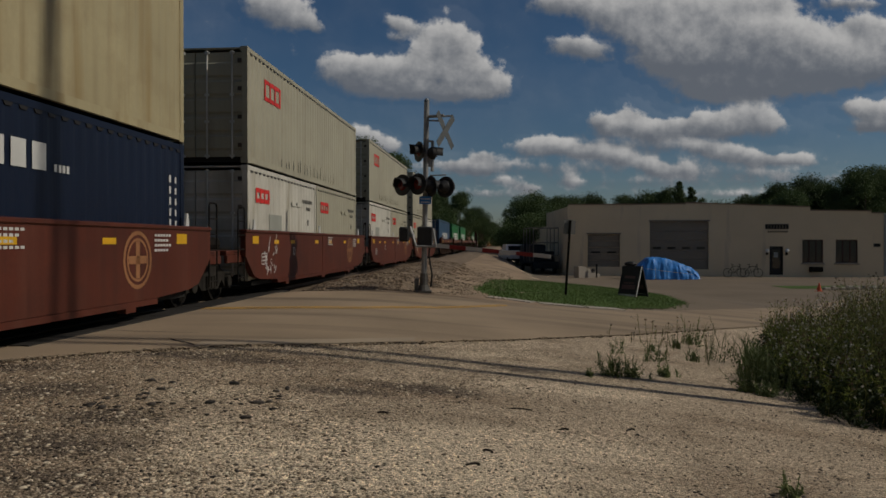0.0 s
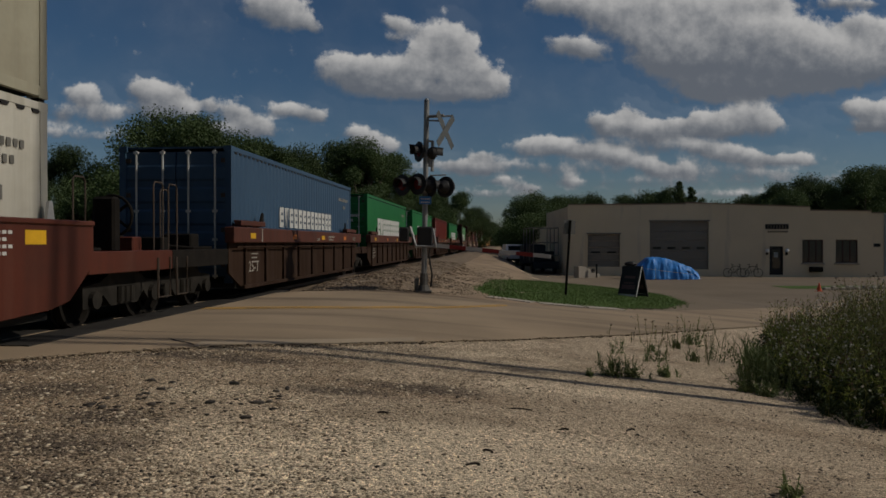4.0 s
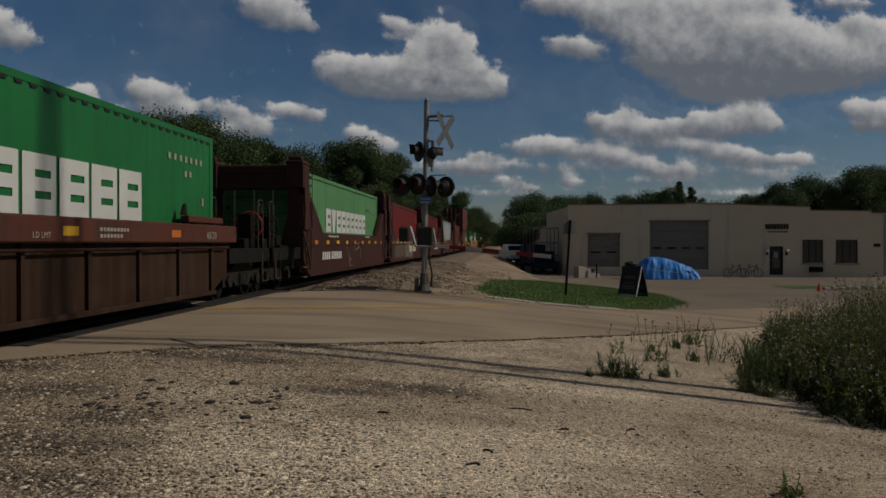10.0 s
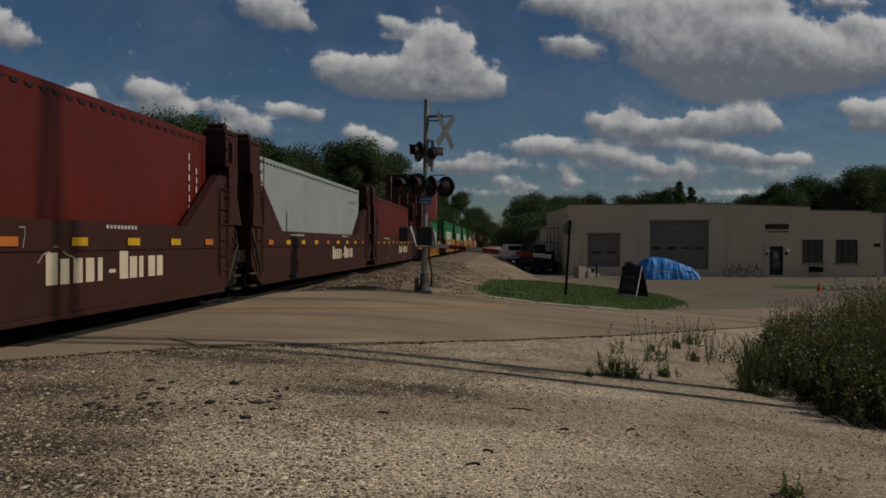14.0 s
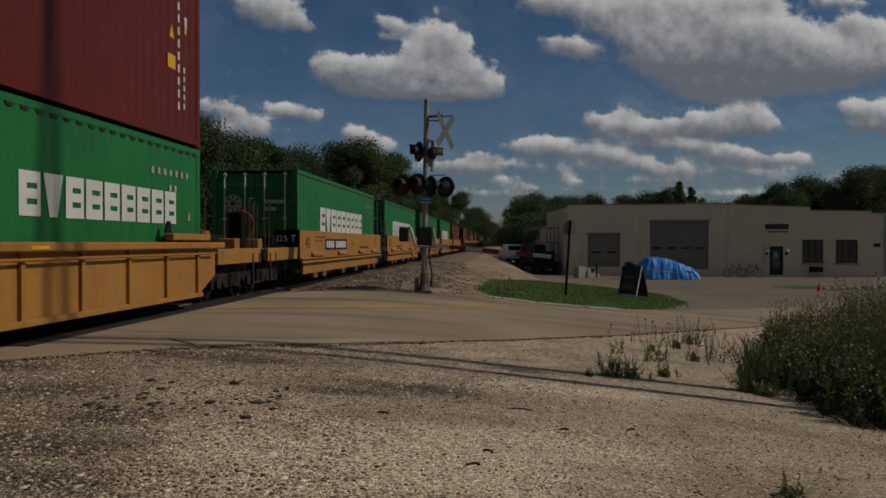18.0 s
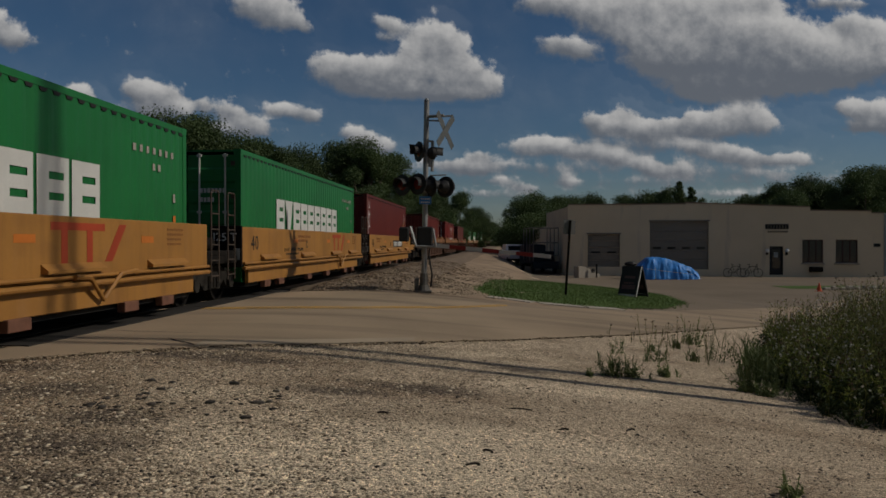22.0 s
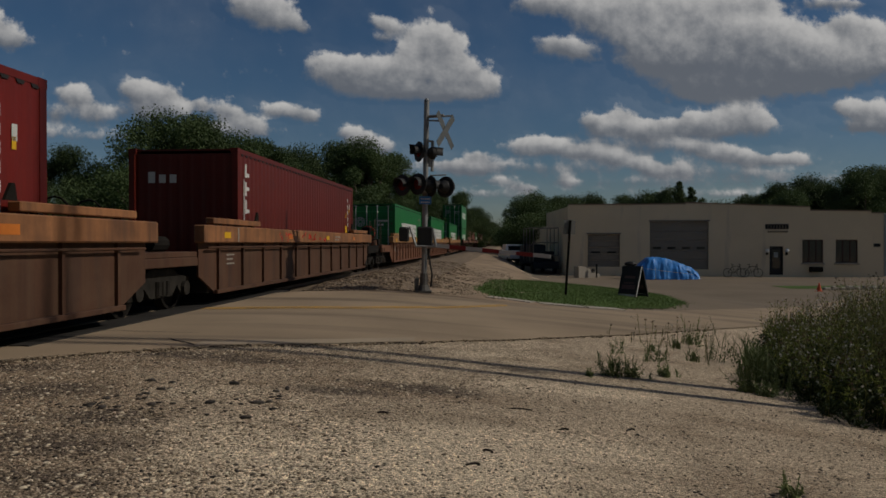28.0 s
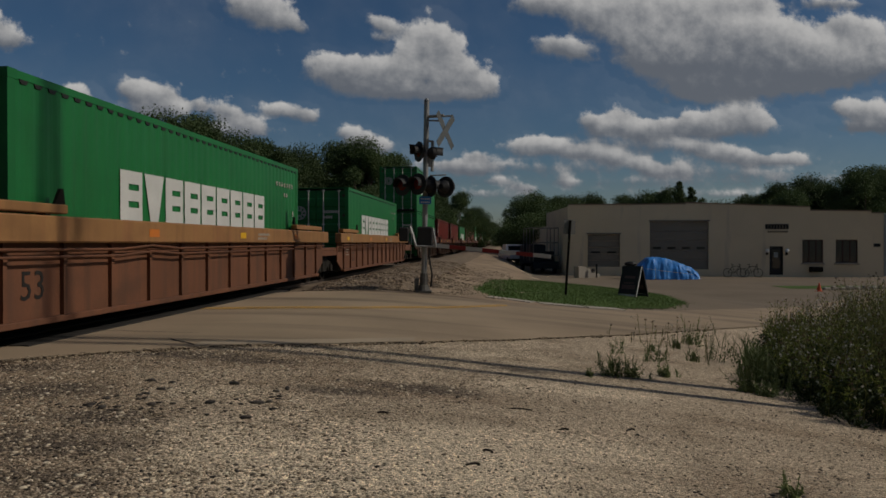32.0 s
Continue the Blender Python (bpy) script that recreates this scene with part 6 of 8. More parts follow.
boxes("rear_window", DARKGLASS, cabin, [(-0.65, 0.65, -0.80, -0.76, 1.35, 1.8)])
boxes("tailgate", WHITECAR, pick, [(-0.8, 0.8, -2.66, -2.605, 0.6, 1.13)])
boxes("bumper", STEEL, pick, [(-0.95, 0.95, -2.75, -2.66, 0.42, 0.58)])
bm = bmesh.new()
tube(bm, (-0.12, 0, 0), (0.12, 0, 0), 0.37, k=18)
wh = part("wheel", bm, BLACKMARK, pick)
wh.location = (-0.85, -1.7, 0.37)
for x, y in ((0.85, -1.7), (-0.85, 1.7), (0.85, 1.7)):
    again(wh, x, y, 0.37)

# ---- crossing signal ----
MASTPAINT = mat("weathered aluminium", (0.25, 0.25, 0.245), 0.5, 0.4, vary=0.15, scale=3, bump=0.05)
SIGNALBLACK = mat("matt black signal paint", (0.02, 0.02, 0.02), 0.6, vary=0.2, bump=0.05)
LENS = mat("unlit red lens", (0.10, 0.012, 0.01), 0.2, vary=0.1, bump=0)
BLUESIGN = mat("blue sign sheet", (0.04, 0.16, 0.42), 0.5, vary=0.05, bump=0)
signal = tagged(new("crossing_signal"), "aluminium railway crossing signal mast with unlit lamps", "crossing signal")
MX, MY = -0.5, 19.55
signal.matrix_basis = pose(MX, MY, height(MX, MY) + 0.02, 0, 0.9, 0)
signal.scale = (1.06, 1.06, 1.06)
bm = bmesh.new()
tube(bm, (0, 0, 0.45), (0, 0, 4.70), 0.066, k=16)
tube(bm, (0, 0, 4.70), (0, 0, 4.76), 0.075, 0.03, k=16)
part("mast", bm, MASTPAINT, signal)
CASTING = mat("dull grey cast base", (0.10, 0.095, 0.085), 0.7, 0.1, vary=0.3, scale=5, bump=0.15)
bm = bmesh.new()
tube(bm, (0, 0, 0.06), (0, 0, 0.20), 0.17, 0.12, k=12)
tube(bm, (0, 0, 0.20), (0, 0, 0.48), 0.105, 0.09, k=12)
box(bm, -0.19, 0.19, -0.19, 0.19, 0.0, 0.06)
part("base_casting", bm, CASTING, signal)
boxes("junction_box", CASTING, signal, [(-0.23, -0.125, -0.08, 0.08, 0.062, 0.36)], bevel=0.01)
# crossbuck, facing the traffic coming from the right
BLADE = mat("dull grey sign back", (0.09, 0.096, 0.096), 0.65, 0.1, vary=0.15, scale=3, bump=0.05)
buck = new("crossbuck")
buck.parent, buck.matrix_basis = signal, pose(0.47, -0.12, 3.97, 0, 0, 60)
for k in (-45, 45):
    bm = bmesh.new()
    box(bm, -0.54, 0.54, -0.012 if k < 0 else 0.004, -0.004 if k < 0 else 0.012, -0.085, 0.085)
    bmesh.ops.transform(bm, matrix=pose(0, 0, 0, 0, k, 0), verts=bm.verts)
    part("blade", bm, BLADE, buck)
bm = bmesh.new()
tube(bm, (0, -0.02, 4.32), (0.42, -0.12, 4.34), 0.03, k=8)
tube(bm, (0, -0.02, 4.22), (0.42, -0.12, 4.20), 0.02, k=8)
tube(bm, (0, 0, 4.30), (0.62, -0.05, 4.34), 0.022, k=8)
part("crossbuck_bracket", bm, MASTPAINT, signal)


def lamp_head(x, y, z, rz, r=0.26):
    """Black round background, hooded red lens and the housing behind, facing local -y."""
    bm = bmesh.new()
    tube(bm, (0, 0.0, 0), (0, 0.02, 0), r, k=24)
    tube(bm, (0, 0.02, 0), (0, 0.10, 0), 0.165, 0.155, k=18)
    tube(bm, (0, 0.10, 0), (0, 0.20, 0), 0.155, 0.07, k=18)
    head = part("signal_lamp", bm, SIGNALBLACK, signal)
    head.matrix_basis = pose(x, y, z, 0, 0, rz)
    bm = bmesh.new()
    bmesh.ops.create_uvsphere(bm, u_segments=16, v_segments=8, radius=0.145, matrix=Matrix.Translation((0, 0.02, 0)) @ Matrix.Diagonal((1, 0.35, 1, 1)))
    part("lens", bm, LENS, head, "unlit dark red lens", True)
    bm = bmesh.new()
    k, prev = 12, None
    for i in range(k + 1):
        t = math.radians(-20 + 220 * i / k)
        ring = [bm.verts.new((rr * math.cos(t), yy, rr * math.sin(t))) for rr, yy in ((0.155, -0.001), (0.155, -0.26 + 0.10 * abs(math.cos(t))), (0.165, -0.26 + 0.10 * abs(math.cos(t))), (0.165, -0.001))]
        if prev:
            for q in range(3):
                bm.faces.new((prev[q], prev[q + 1], ring[q + 1], ring[q]))
        prev = ring
    part("hood", bm, SIGNALBLACK, head)


for x, y, z, rz in ((-0.56, -0.16, 2.62, -38), (-0.18, -0.32, 2.64, -38), (0.14, -0.10, 2.60, 126), (0.50, -0.02, 2.60, 144), (-0.18, -0.06, 3.45, -62), (0.20, 0.06, 3.42, 118)):
    lamp_head(x, y, z, rz, 0.26 if z < 3 else 0.25 if x < 0 else 0.13)
bm = bmesh.new()
tube(bm, (-0.56, -0.05, 2.64), (0.56, 0.06, 2.64), 0.03, k=8)
tube(bm, (0.1, 0.02, 2.88), (0.5, 0.02, 2.90), 0.015, k=6)
tube(bm, (-0.2, 0, 3.45), (0.22, 0.06, 3.45), 0.03, k=8)
tube(bm, (0.16, 0.02, 2.98), (0.16, 0.02, 3.72), 0.04, k=8)
tube(bm, (0.0, 0.0, 3.72), (0.16, 0.02, 3.72), 0.025, k=8)
part("lamp_arm", bm, MASTPAINT, signal)
boxes("terminal_box", MASTPAINT, signal, [(-0.10, 0.09, -0.12, 0.12, 2.46, 2.72), (0.02, 0.14, -0.02, 0.14, 3.1, 3.35)], bevel=0.015)
boxes("notice_plate", BLUESIGN, signal, [(-0.14, 0.15, -0.13, -0.12, 2.17, 2.36)], "small blue notice plate")
bm = bmesh.new()
for r in range(2):
    code_bars(bm, -0.10, 2.28 - r * 0.08, 5, 0.03, 0.03, 0.015, -0.131)
part("notice_bars", bm, WHITE, signal)
# gate mechanism with counterweight arms and the lowered arm
boxes("gate_motor", SIGNALBLACK, signal, [(-0.18, 0.20, -0.18, 0.22, 1.15, 1.62), (-0.62, -0.38, -0.2, 0.1, 1.25, 1.60)], bevel=0.03)
bm = bmesh.new()
for y in (-0.26, 0.26):
    for p, q in (((-0.36, y, 1.62), (-0.20, y, 1.14)), ((-0.20, y, 1.14), (0.28, y, 1.14)), ((0.28, y, 1.14), (0.20, y, 1.58))):
        tube(bm, p, q, 0.03, k=6)
tube(bm, (-0.20, -0.26, 1.14), (-0.20, 0.26, 1.14), 0.03, k=6)
part("counterweight_arm", bm, MASTPAINT, signal)
GATERED = mat("red gate stripe", (0.20, 0.02, 0.018), 0.5, vary=0.15, bump=0)
GATEWHITE = mat("dull white gate stripe", (0.46, 0.45, 0.43), 0.5, vary=0.12, bump=0)
arm = new("gate_arm")
arm.parent = signal
arm.matrix_basis = pose(0.22, -0.1, 1.17, 0, 4.4, -16)
for i in range(7):
    boxes("arm_stripe", GATERED if i % 2 else GATEWHITE, arm, [(i * 0.41, i * 0.41 + 0.41, -0.02, 0.02, -0.047, 0.047)])
bm = bmesh.new()
pipe(bm, [(0.13, -0.06, 1.15), (0.115, -0.05, 0.95), (0.15, -0.05, 0.7), (0.20, -0.05, 0.45), (0.17, -0.05, 0.15)], 0.022)
part("cable", bm, BLACKMARK, signal)

# leaning sign post seen edge-on, on the verge
SX, SY = 3.84, 23.55
sp = tagged(new("sign_post"), "thin dark sign post leaning on the verge", "sign post")
sp.matrix_basis = pose(SX, SY, height(SX, SY) + 0.03, 0, 3.6, 0)
boxes("post", STEEL, sp, [(-0.035, 0.035, -0.03, 0.03, 0, 2.36)], bevel=0.008)
bm = bmesh.new()
box(bm, -0.20, 0.20, 0.034, 0.040, 1.93, 2.37)
bmesh.ops.transform(bm, matrix=pose(0, 0, 0, 0, 0, 12), verts=bm.verts)
part("sign_plate", bm, mat("dull aluminium sign back", (0.17, 0.165, 0.155), 0.65, 0.1, vary=0.2, bump=0.1), sp)

# folding pavement sign
AX, AY = 6.67, 26.43
af = tagged(new("pavement_sign"), "black folding pavement sign on the grass", "pavement sign")
af.matrix_basis = pose(AX, AY, height(AX, AY) + 0.035, 0, 0, -52)
af.scale = (0.95, 0.95, 0.95)
for s in (-1, 1):
    leg = bmesh.new()
    tilt = pose(0, 0, 0, 17 * s)
    box(leg, -0.36, 0.36, -0.012, 0.012, 0.16, 1.14)
    bmesh.ops.transform(leg, matrix=pose(0, s * 0.36, 0) @ tilt, verts=leg.verts)
    board = part("board", leg, SIGNALBLACK, af)
    fr = bmesh.new()
    for q in ((-0.41, -0.36, 0.0, 1.18), (0.36, 0.41, 0.0, 1.18), (-0.36, 0.36, 1.14, 1.18), (-0.36, 0.36, 0.12, 0.16)):
        box(fr, q[0], q[1], -0.02, 0.02, q[2], q[3])
    bmesh.ops.transform(fr, matrix=pose(0, s * 0.36, 0) @ tilt, verts=fr.verts)
    part("frame", fr, SIGNALBLACK, board)
    ed = bmesh.new()
    box(ed, 0.412, 0.432, -0.022, 0.022, 0.0, 1.18)
    box(ed, -0.36, 0.36, -0.022, 0.022, 0.02, 0.10)
    bmesh.ops.transform(ed, matrix=pose(0, s * 0.36, 0) @ tilt, verts=ed.verts)
    part("edge_strip", ed, GATEWHITE if s < 0 else SIGNALBLACK, board)
    lt = bmesh.new()
    block_letters(lt, -0.24, 0.70, 1, 0.48, 0.10, 0.0, -0.0135)
    block_letters(lt, -0.30, 0.30, 1, 0.60, 0.16, 0.0, -0.0135)
    code_bars(lt, -0.24, 0.5, 4, 0.09, 0.06, 0.03, -0.0135)
    bmesh.ops.transform(lt, matrix=pose(0, s * 0.36, 0) @ tilt, verts=lt.verts)
    part("marks", lt, mat("dim chalk marks", (0.12, 0.07, 0.07), 0.8, vary=0.3, bump=0), board)

# utility pole beside the weeds; its shadow falls over the road
WOODPOLE = mat("weathered pole timber", (0.16, 0.12, 0.09), 0.9, vary=0.25, scale=2, fine=20, bump=0.4)
up = tagged(new("utility_pole"), "tall weathered timber utility pole with a crossarm", "utility pole")
UPX, UPY = 6.8, 8.74
up.matrix_basis = pose(UPX, UPY, height(UPX, UPY), 0, 0, 0)
bm = bmesh.new()
tube(bm, (0, 0, -0.3), (0, 0, 17.0), 0.10, 0.09, k=14)
part("pole", bm, WOODPOLE, up)
boxes("crossarm", WOODPOLE, up, [(-0.06, 0.06, -1.1, 1.1, 16.4, 16.52)])
bm = bmesh.new()
for y in (-1.0, -0.5, 0.5, 1.0):
    tube(bm, (0, y, 16.52), (0, y, 16.7), 0.05, 0.03, k=8)
tagged(part("insulators", bm, SIGNALBLACK, up), kind="stuff")

# second unseen pole, leaning a little, added to cast another shadow line
lean = tagged(new("timber_pole"), "unseen leaning weathered timber pole beside the weeds, added for its shadow", "timber pole")
lean.matrix_basis = pose(5.6, 7.99, height(5.6, 7.99), -2.9, 0, 0)
bm = bmesh.new()
tube(bm, (0, 0, -0.3), (0, 0, 14.0), 0.085, 0.08, k=14)
tube(bm, (0, 0, 14.0), (0, 0, 14.06), 0.08, 0.04, k=14)
part("pole", bm, WOODPOLE, lean)
boxes("pole_step", STEEL, lean, [(0.075, 0.22, -0.02, 0.02, 3.0, 3.03), (-0.22, -0.075, -0.02, 0.02, 3.5, 3.53)])

# traffic cone, kerb stones and a strip of grass across the lot
CONE = mat("orange cone plastic", (0.55, 0.09, 0.03), 0.5, vary=0.1, bump=0.02)
cone = on_lot("traffic_cone", "small orange traffic cone on the lot", "traffic cone", 1450, 41)
bm = bmesh.new()
tube(bm, (0, 0, 0.03), (0, 0, 0.46), 0.13, 0.03, k=14)
part("cone_body", bm, CONE, cone)
boxes("base", CONE, cone, [(-0.17, 0.17, -0.17, 0.17, 0, 0.035)], bevel=0.01)
for i in range(9):
    k = on_lot("kerb_stone", "pale broken kerb stone on the lot", "kerb stone", 1463 + i * 14, 42 + 0.15 * i, 8 + 5 * (i % 3))
    boxes("stone", CONCRETE, k, [(-0.19, 0.19, -0.13, 0.13, 0, 0.16 + 0.05 * (i % 2))], bevel=0.04)
strip_grass = new("grass_strip", sheet("grass_strip", [20 + 0.5 * i for i in range(30)], [43.2 + 0.35 * i for i in range(9)], TURF, 0.03))
tagged(strip_grass, "narrow strip of green grass on the lot", "grass", kind="structure")

# ---- plants ----
def leafmat(name, a, b):
    m = bpy.data.materials.new(name)
    m.use_nodes = True
    n, link = m.node_tree.nodes, m.node_tree.links.new
    bs = n["Principled BSDF"]
    geo = n.new("ShaderNodeNewGeometry")
    oi = n.new("ShaderNodeObjectInfo")
    mix = n.new("ShaderNodeMix")
    mix.data_type = "RGBA"
    mix.inputs[6].default_value, mix.inputs[7].default_value = (*a, 1), (*b, 1)
    link(geo.outputs["Random Per Island"], mix.inputs[0])
    hsv = n.new("ShaderNodeHueSaturation")
    mr = n.new("ShaderNodeMapRange")
    mr.inputs[3].default_value, mr.inputs[4].default_value = 0.8, 1.25
    link(oi.outputs["Random"], mr.inputs[0])
    link(mr.outputs[0], hsv.inputs["Value"])
    link(mix.outputs[2], hsv.inputs["Color"])
    link(hsv.outputs[0], bs.inputs["Base Color"])
    bs.inputs["Roughness"].default_value = 0.7
    bs.inputs["Specular IOR Level"].default_value = 0.25
    tr = n.new("ShaderNodeBsdfTranslucent")
    link(hsv.outputs[0], tr.inputs["Color"])
    ms = n.new("ShaderNodeMixShader")
    ms.inputs[0].default_value = 0.25
    link(bs.outputs[0], ms.inputs[1])
    link(tr.outputs[0], ms.inputs[2])
    link(ms.outputs[0], n["Material Output"].inputs[0])
    return m


LEAF = leafmat("tree leaves", (0.044, 0.072, 0.024), (0.072, 0.104, 0.036))
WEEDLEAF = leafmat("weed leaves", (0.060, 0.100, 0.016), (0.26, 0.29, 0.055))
# lower leaves: shade inside the clump put into a darker green
WEEDSHADE = leafmat("dark weed leaves", (0.012, 0.023, 0.006), (0.046, 0.064, 0.016))
STALK = leafmat("olive brown stalks", (0.08, 0.09, 0.03), (0.24, 0.23, 0.08))
TUFT = leafmat("fresh grass tuft", (0.062, 0.092, 0.028), (0.18, 0.21, 0.08))
GRASSLEAF = leafmat("grass blades", (0.06, 0.105, 0.025), (0.12, 0.165, 0.05))
SEED = leafmat("dry seed heads", (0.05, 0.035, 0.022), (0.15, 0.10, 0.06))
UMBEL = leafmat("white flower heads", (0.35, 0.34, 0.28), (0.55, 0.54, 0.46))
BARK = mat("grey brown bark", (0.10, 0.08, 0.06), 0.95, vary=0.3, scale=3, fine=14, bump=0.8)


def leaf_quads(centres, size, rng, aspect=0.6):
    """Many small leaf clumps, each a bent pair of faces."""
    n = len(centres)
    a = rng.normal(size=(n, 3))
    a /= np.linalg.norm(a, axis=1)[:, None]
    b = rng.normal(size=(n, 3))
    b -= (a * b).sum(1)[:, None] * a
    b /= np.linalg.norm(b, axis=1)[:, None]
    c = np.cross(a, b)
    s = size * rng.uniform(0.6, 1.3, size=n)[:, None]
    p = np.stack([centres - a * s, centres + b * s * aspect + c * s * 0.25, centres + a * s, centres - b * s * aspect + c * s * 0.25], 1).reshape(-1, 3)
    return p


def quads_mesh(name, p, material):
    n = len(p) // 4
    me = bpy.data.meshes.new(name)
    me.vertices.add(4 * n)
    me.vertices.foreach_set("co", np.asarray(p, dtype=np.float32).ravel())
    me.loops.add(6 * n)
    k = np.arange(n)[:, None] * 4
    me.loops.foreach_set("vertex_index", (k + np.array([0, 1, 2, 0, 2, 3])).ravel().astype(np.int32))
    me.polygons.add(2 * n)
    me.polygons.foreach_set("loop_start", np.arange(0, 6 * n, 3, dtype=np.int32))
    me.update(calc_edges=True)
    me.materials.append(material)
    return me


def tree(seed, h, spread, leaves, leaf, crown_low=0.2, pointed=False):
    """Tapered trunk, forking limbs and a ragged crown of leaf clumps."""
    rng = np.random.default_rng(seed)
    ob = new("tree")
    bm = bmesh.new()
    tube(bm, (0, 0, -0.2), (0.1, 0, h * 0.45), h * 0.028, h * 0.018, k=9)
    tips = []
    for i in range(11):
        z = h * rng.uniform(0.22, 0.5)
        an = i * 2.4 + rng.uniform(-0.4, 0.4)
        rr = spread * rng.uniform(0.45, 0.85)
        q = Vector((rr * math.cos(an), rr * math.sin(an), min(h * 0.92, z + h * rng.uniform(0.12, 0.42))))
        mid = Vector((q.x * 0.45, q.y * 0.45, z + (q.z - z) * 0.35))
        tube(bm, (0.05, 0, z), mid, h * 0.010, h * 0.007, k=6)
        tube(bm, mid, q, h * 0.007, h * 0.002, k=5)
        tips.append(q)
    tube(bm, (0.1, 0, h * 0.45), (0, 0, h * 0.9), h * 0.016, h * 0.003, k=6)
    part("trunk", bm, BARK, ob)
    blobs = []
    for i in range(26):
        v = rng.uniform(crown_low, 0.97)
        prof = math.sin(math.pi * min(1, max(0.03, (v - crown_low + 0.12) / (1.10 - crown_low)))) ** 0.7
        if pointed:
            prof = (1.02 - v) * 1.1
        an = rng.uniform(0, math.tau)
        rr = spread * prof * rng.uniform(0.25, 0.95)
        blobs.append((rr * math.cos(an), rr * math.sin(an), h * v, spread * rng.uniform(0.22, 0.42) * (0.55 if pointed else 1)))
    for q in tips:
        blobs.append((q.x, q.y, q.z, spread * rng.uniform(0.2, 0.32)))
    per = leaves // len(blobs)
    pts = []
    for x, y, z, r in blobs:
        d = rng.normal(size=(per, 3))
        d /= np.linalg.norm(d, axis=1)[:, None]
        rad = r * rng.uniform(0.45, 1.12, size=per)[:, None]
        pts.append(np.array([x, y, z]) + d * rad * np.array([1, 1, 0.8]))
    pts = np.concatenate(pts)
    pts[:, 2] = np.clip(pts[:, 2], h * crown_low * 0.6, None)
    crown = new("crown", quads_mesh("crown", leaf_quads(pts, leaf, rng), LEAF))
    crown.parent = ob
    return ob


TREES = {}


def plant(kind, x, y, scale, rz, label, z=None):
    specs = {"round": (3, 11.0, 4.2, 40000, 0.090, 0.16), "broad": (7, 10.0, 5.2, 42000, 0.090, 0.12), "tall": (12, 13.0, 4.0, 40000, 0.090, 0.15), "low": (19, 6.0, 4.2, 26000, 0.080, 0.04), "pine": (23, 12.0, 3.0, 24000, 0.09, 0.15, True)}
    if kind not in TREES:
        ob = TREES[kind] = tree(*specs[kind])
        tagged(ob, label, "tree")
    else:
        ob = copy_thing(TREES[kind], pose(0, 0, 0))
        ob["label"] = label
    ob.matrix_basis = pose(x, y, height(x, y) if z is None else z, 0, 0, rz)
    ob.scale = (scale, scale, scale)
    return ob


def wood(kind, px, top, y, rz, label="dark green leafy tree in full summer leaf"):
    """A tree standing y metres ahead so that its crown reaches up to the angle given by `top`."""
    h = {"round": 11.0, "broad": 10.0, "tall": 13.0, "low": 6.0, "pine": 12.0}[kind]
    x = (px - 784) / 1331 * y
    g = height(x, y)
    plant(kind, x, y, (EYE + (430 - top) / 1331 * y - g) / h, rz, label)


def place_trees():
    behind = "dark green leafy tree behind the railway"
    for kind, px, top, y, rz in (
            ("broad", 14, 322, 56, 10), ("round", 120, 268, 54, 50), ("low", 200, 318, 50, 80), ("low", 60, 330, 46, 10),
            ("broad", 285, 220, 56, 120), ("round", 352, 214, 58, 200), ("low", 250, 300, 48, 150), ("broad", 425, 254, 66, 40), ("round", 470, 256, 72, 300),
            ("broad", 525, 274, 78, 170), ("low", 400, 320, 60, 260), ("low", 490, 325, 66, 20), ("round", 556, 300, 84, 90),
            ("tall", 640, 240, 80, 30), ("round", 600, 262, 82, 330), ("tall", 690, 266, 84, 190), ("low", 650, 340, 72, 60), ("broad", 730, 318, 100, 15),
            ("broad", 772, 345, 120, 75), ("round", 815, 344, 126, 160), ("broad", 842, 372, 150, 250), ("low", 790, 378, 110, 90),
            ("round", 858, 388, 190, 20), ("low", 872, 398, 230, 110), ("low", 888, 405, 300, 300), ("low", 905, 408, 330, 60)):
        wood(kind, px, top, y, rz, behind)
    far = "dark green leafy tree beyond the low building"
    for kind, px, top, y, rz in (
            ("broad", 948, 350, 92, 20), ("round", 985, 352, 96, 140), ("round", 925, 360, 96, 260), ("broad", 1010, 356, 110, 60), ("low", 932, 384, 88, 33), ("low", 985, 378, 84, 93),
            ("broad", 1050, 352, 125, 15), ("round", 1105, 350, 130, 215), ("broad", 1150, 348, 120, 310), ("pine", 1203, 320, 112, 0), ("pine", 1222, 330, 114, 130), ("round", 1180, 338, 116, 80),
            ("low", 1315, 354, 120, 40), ("round", 1375, 330, 112, 10), ("broad", 1425, 322, 115, 120), ("round", 1462, 330, 112, 230), ("broad", 1400, 345, 108, 50),
            ("tall", 1510, 292, 100, 60), ("tall", 1556, 288, 98, 200), ("round", 1530, 312, 96, 300), ("broad", 1600, 300, 100, 90), ("round", 1345, 350, 118, 77)):
        wood(kind, px, top, y, rz, far)
    # unseen, added round about to close the place and, behind, block sky light
    for k in range(14):
        an = math.radians(60 + 20 * k + (k % 3) * 5)
        if 0.2 < (k / 14) < 0.97:
            reach = 20 if math.cos(an) < -0.45 else 60
            x, y = reach * math.sin(an), reach * math.cos(an)
            if abs(off_track(x, y)) > 9:
                plant(("broad", "round", "tall")[k % 3], x, y, 1.4 + 0.1 * (k % 3), 40 * k, "unseen dark green leafy tree added at the edge of the clearing")


place_trees()


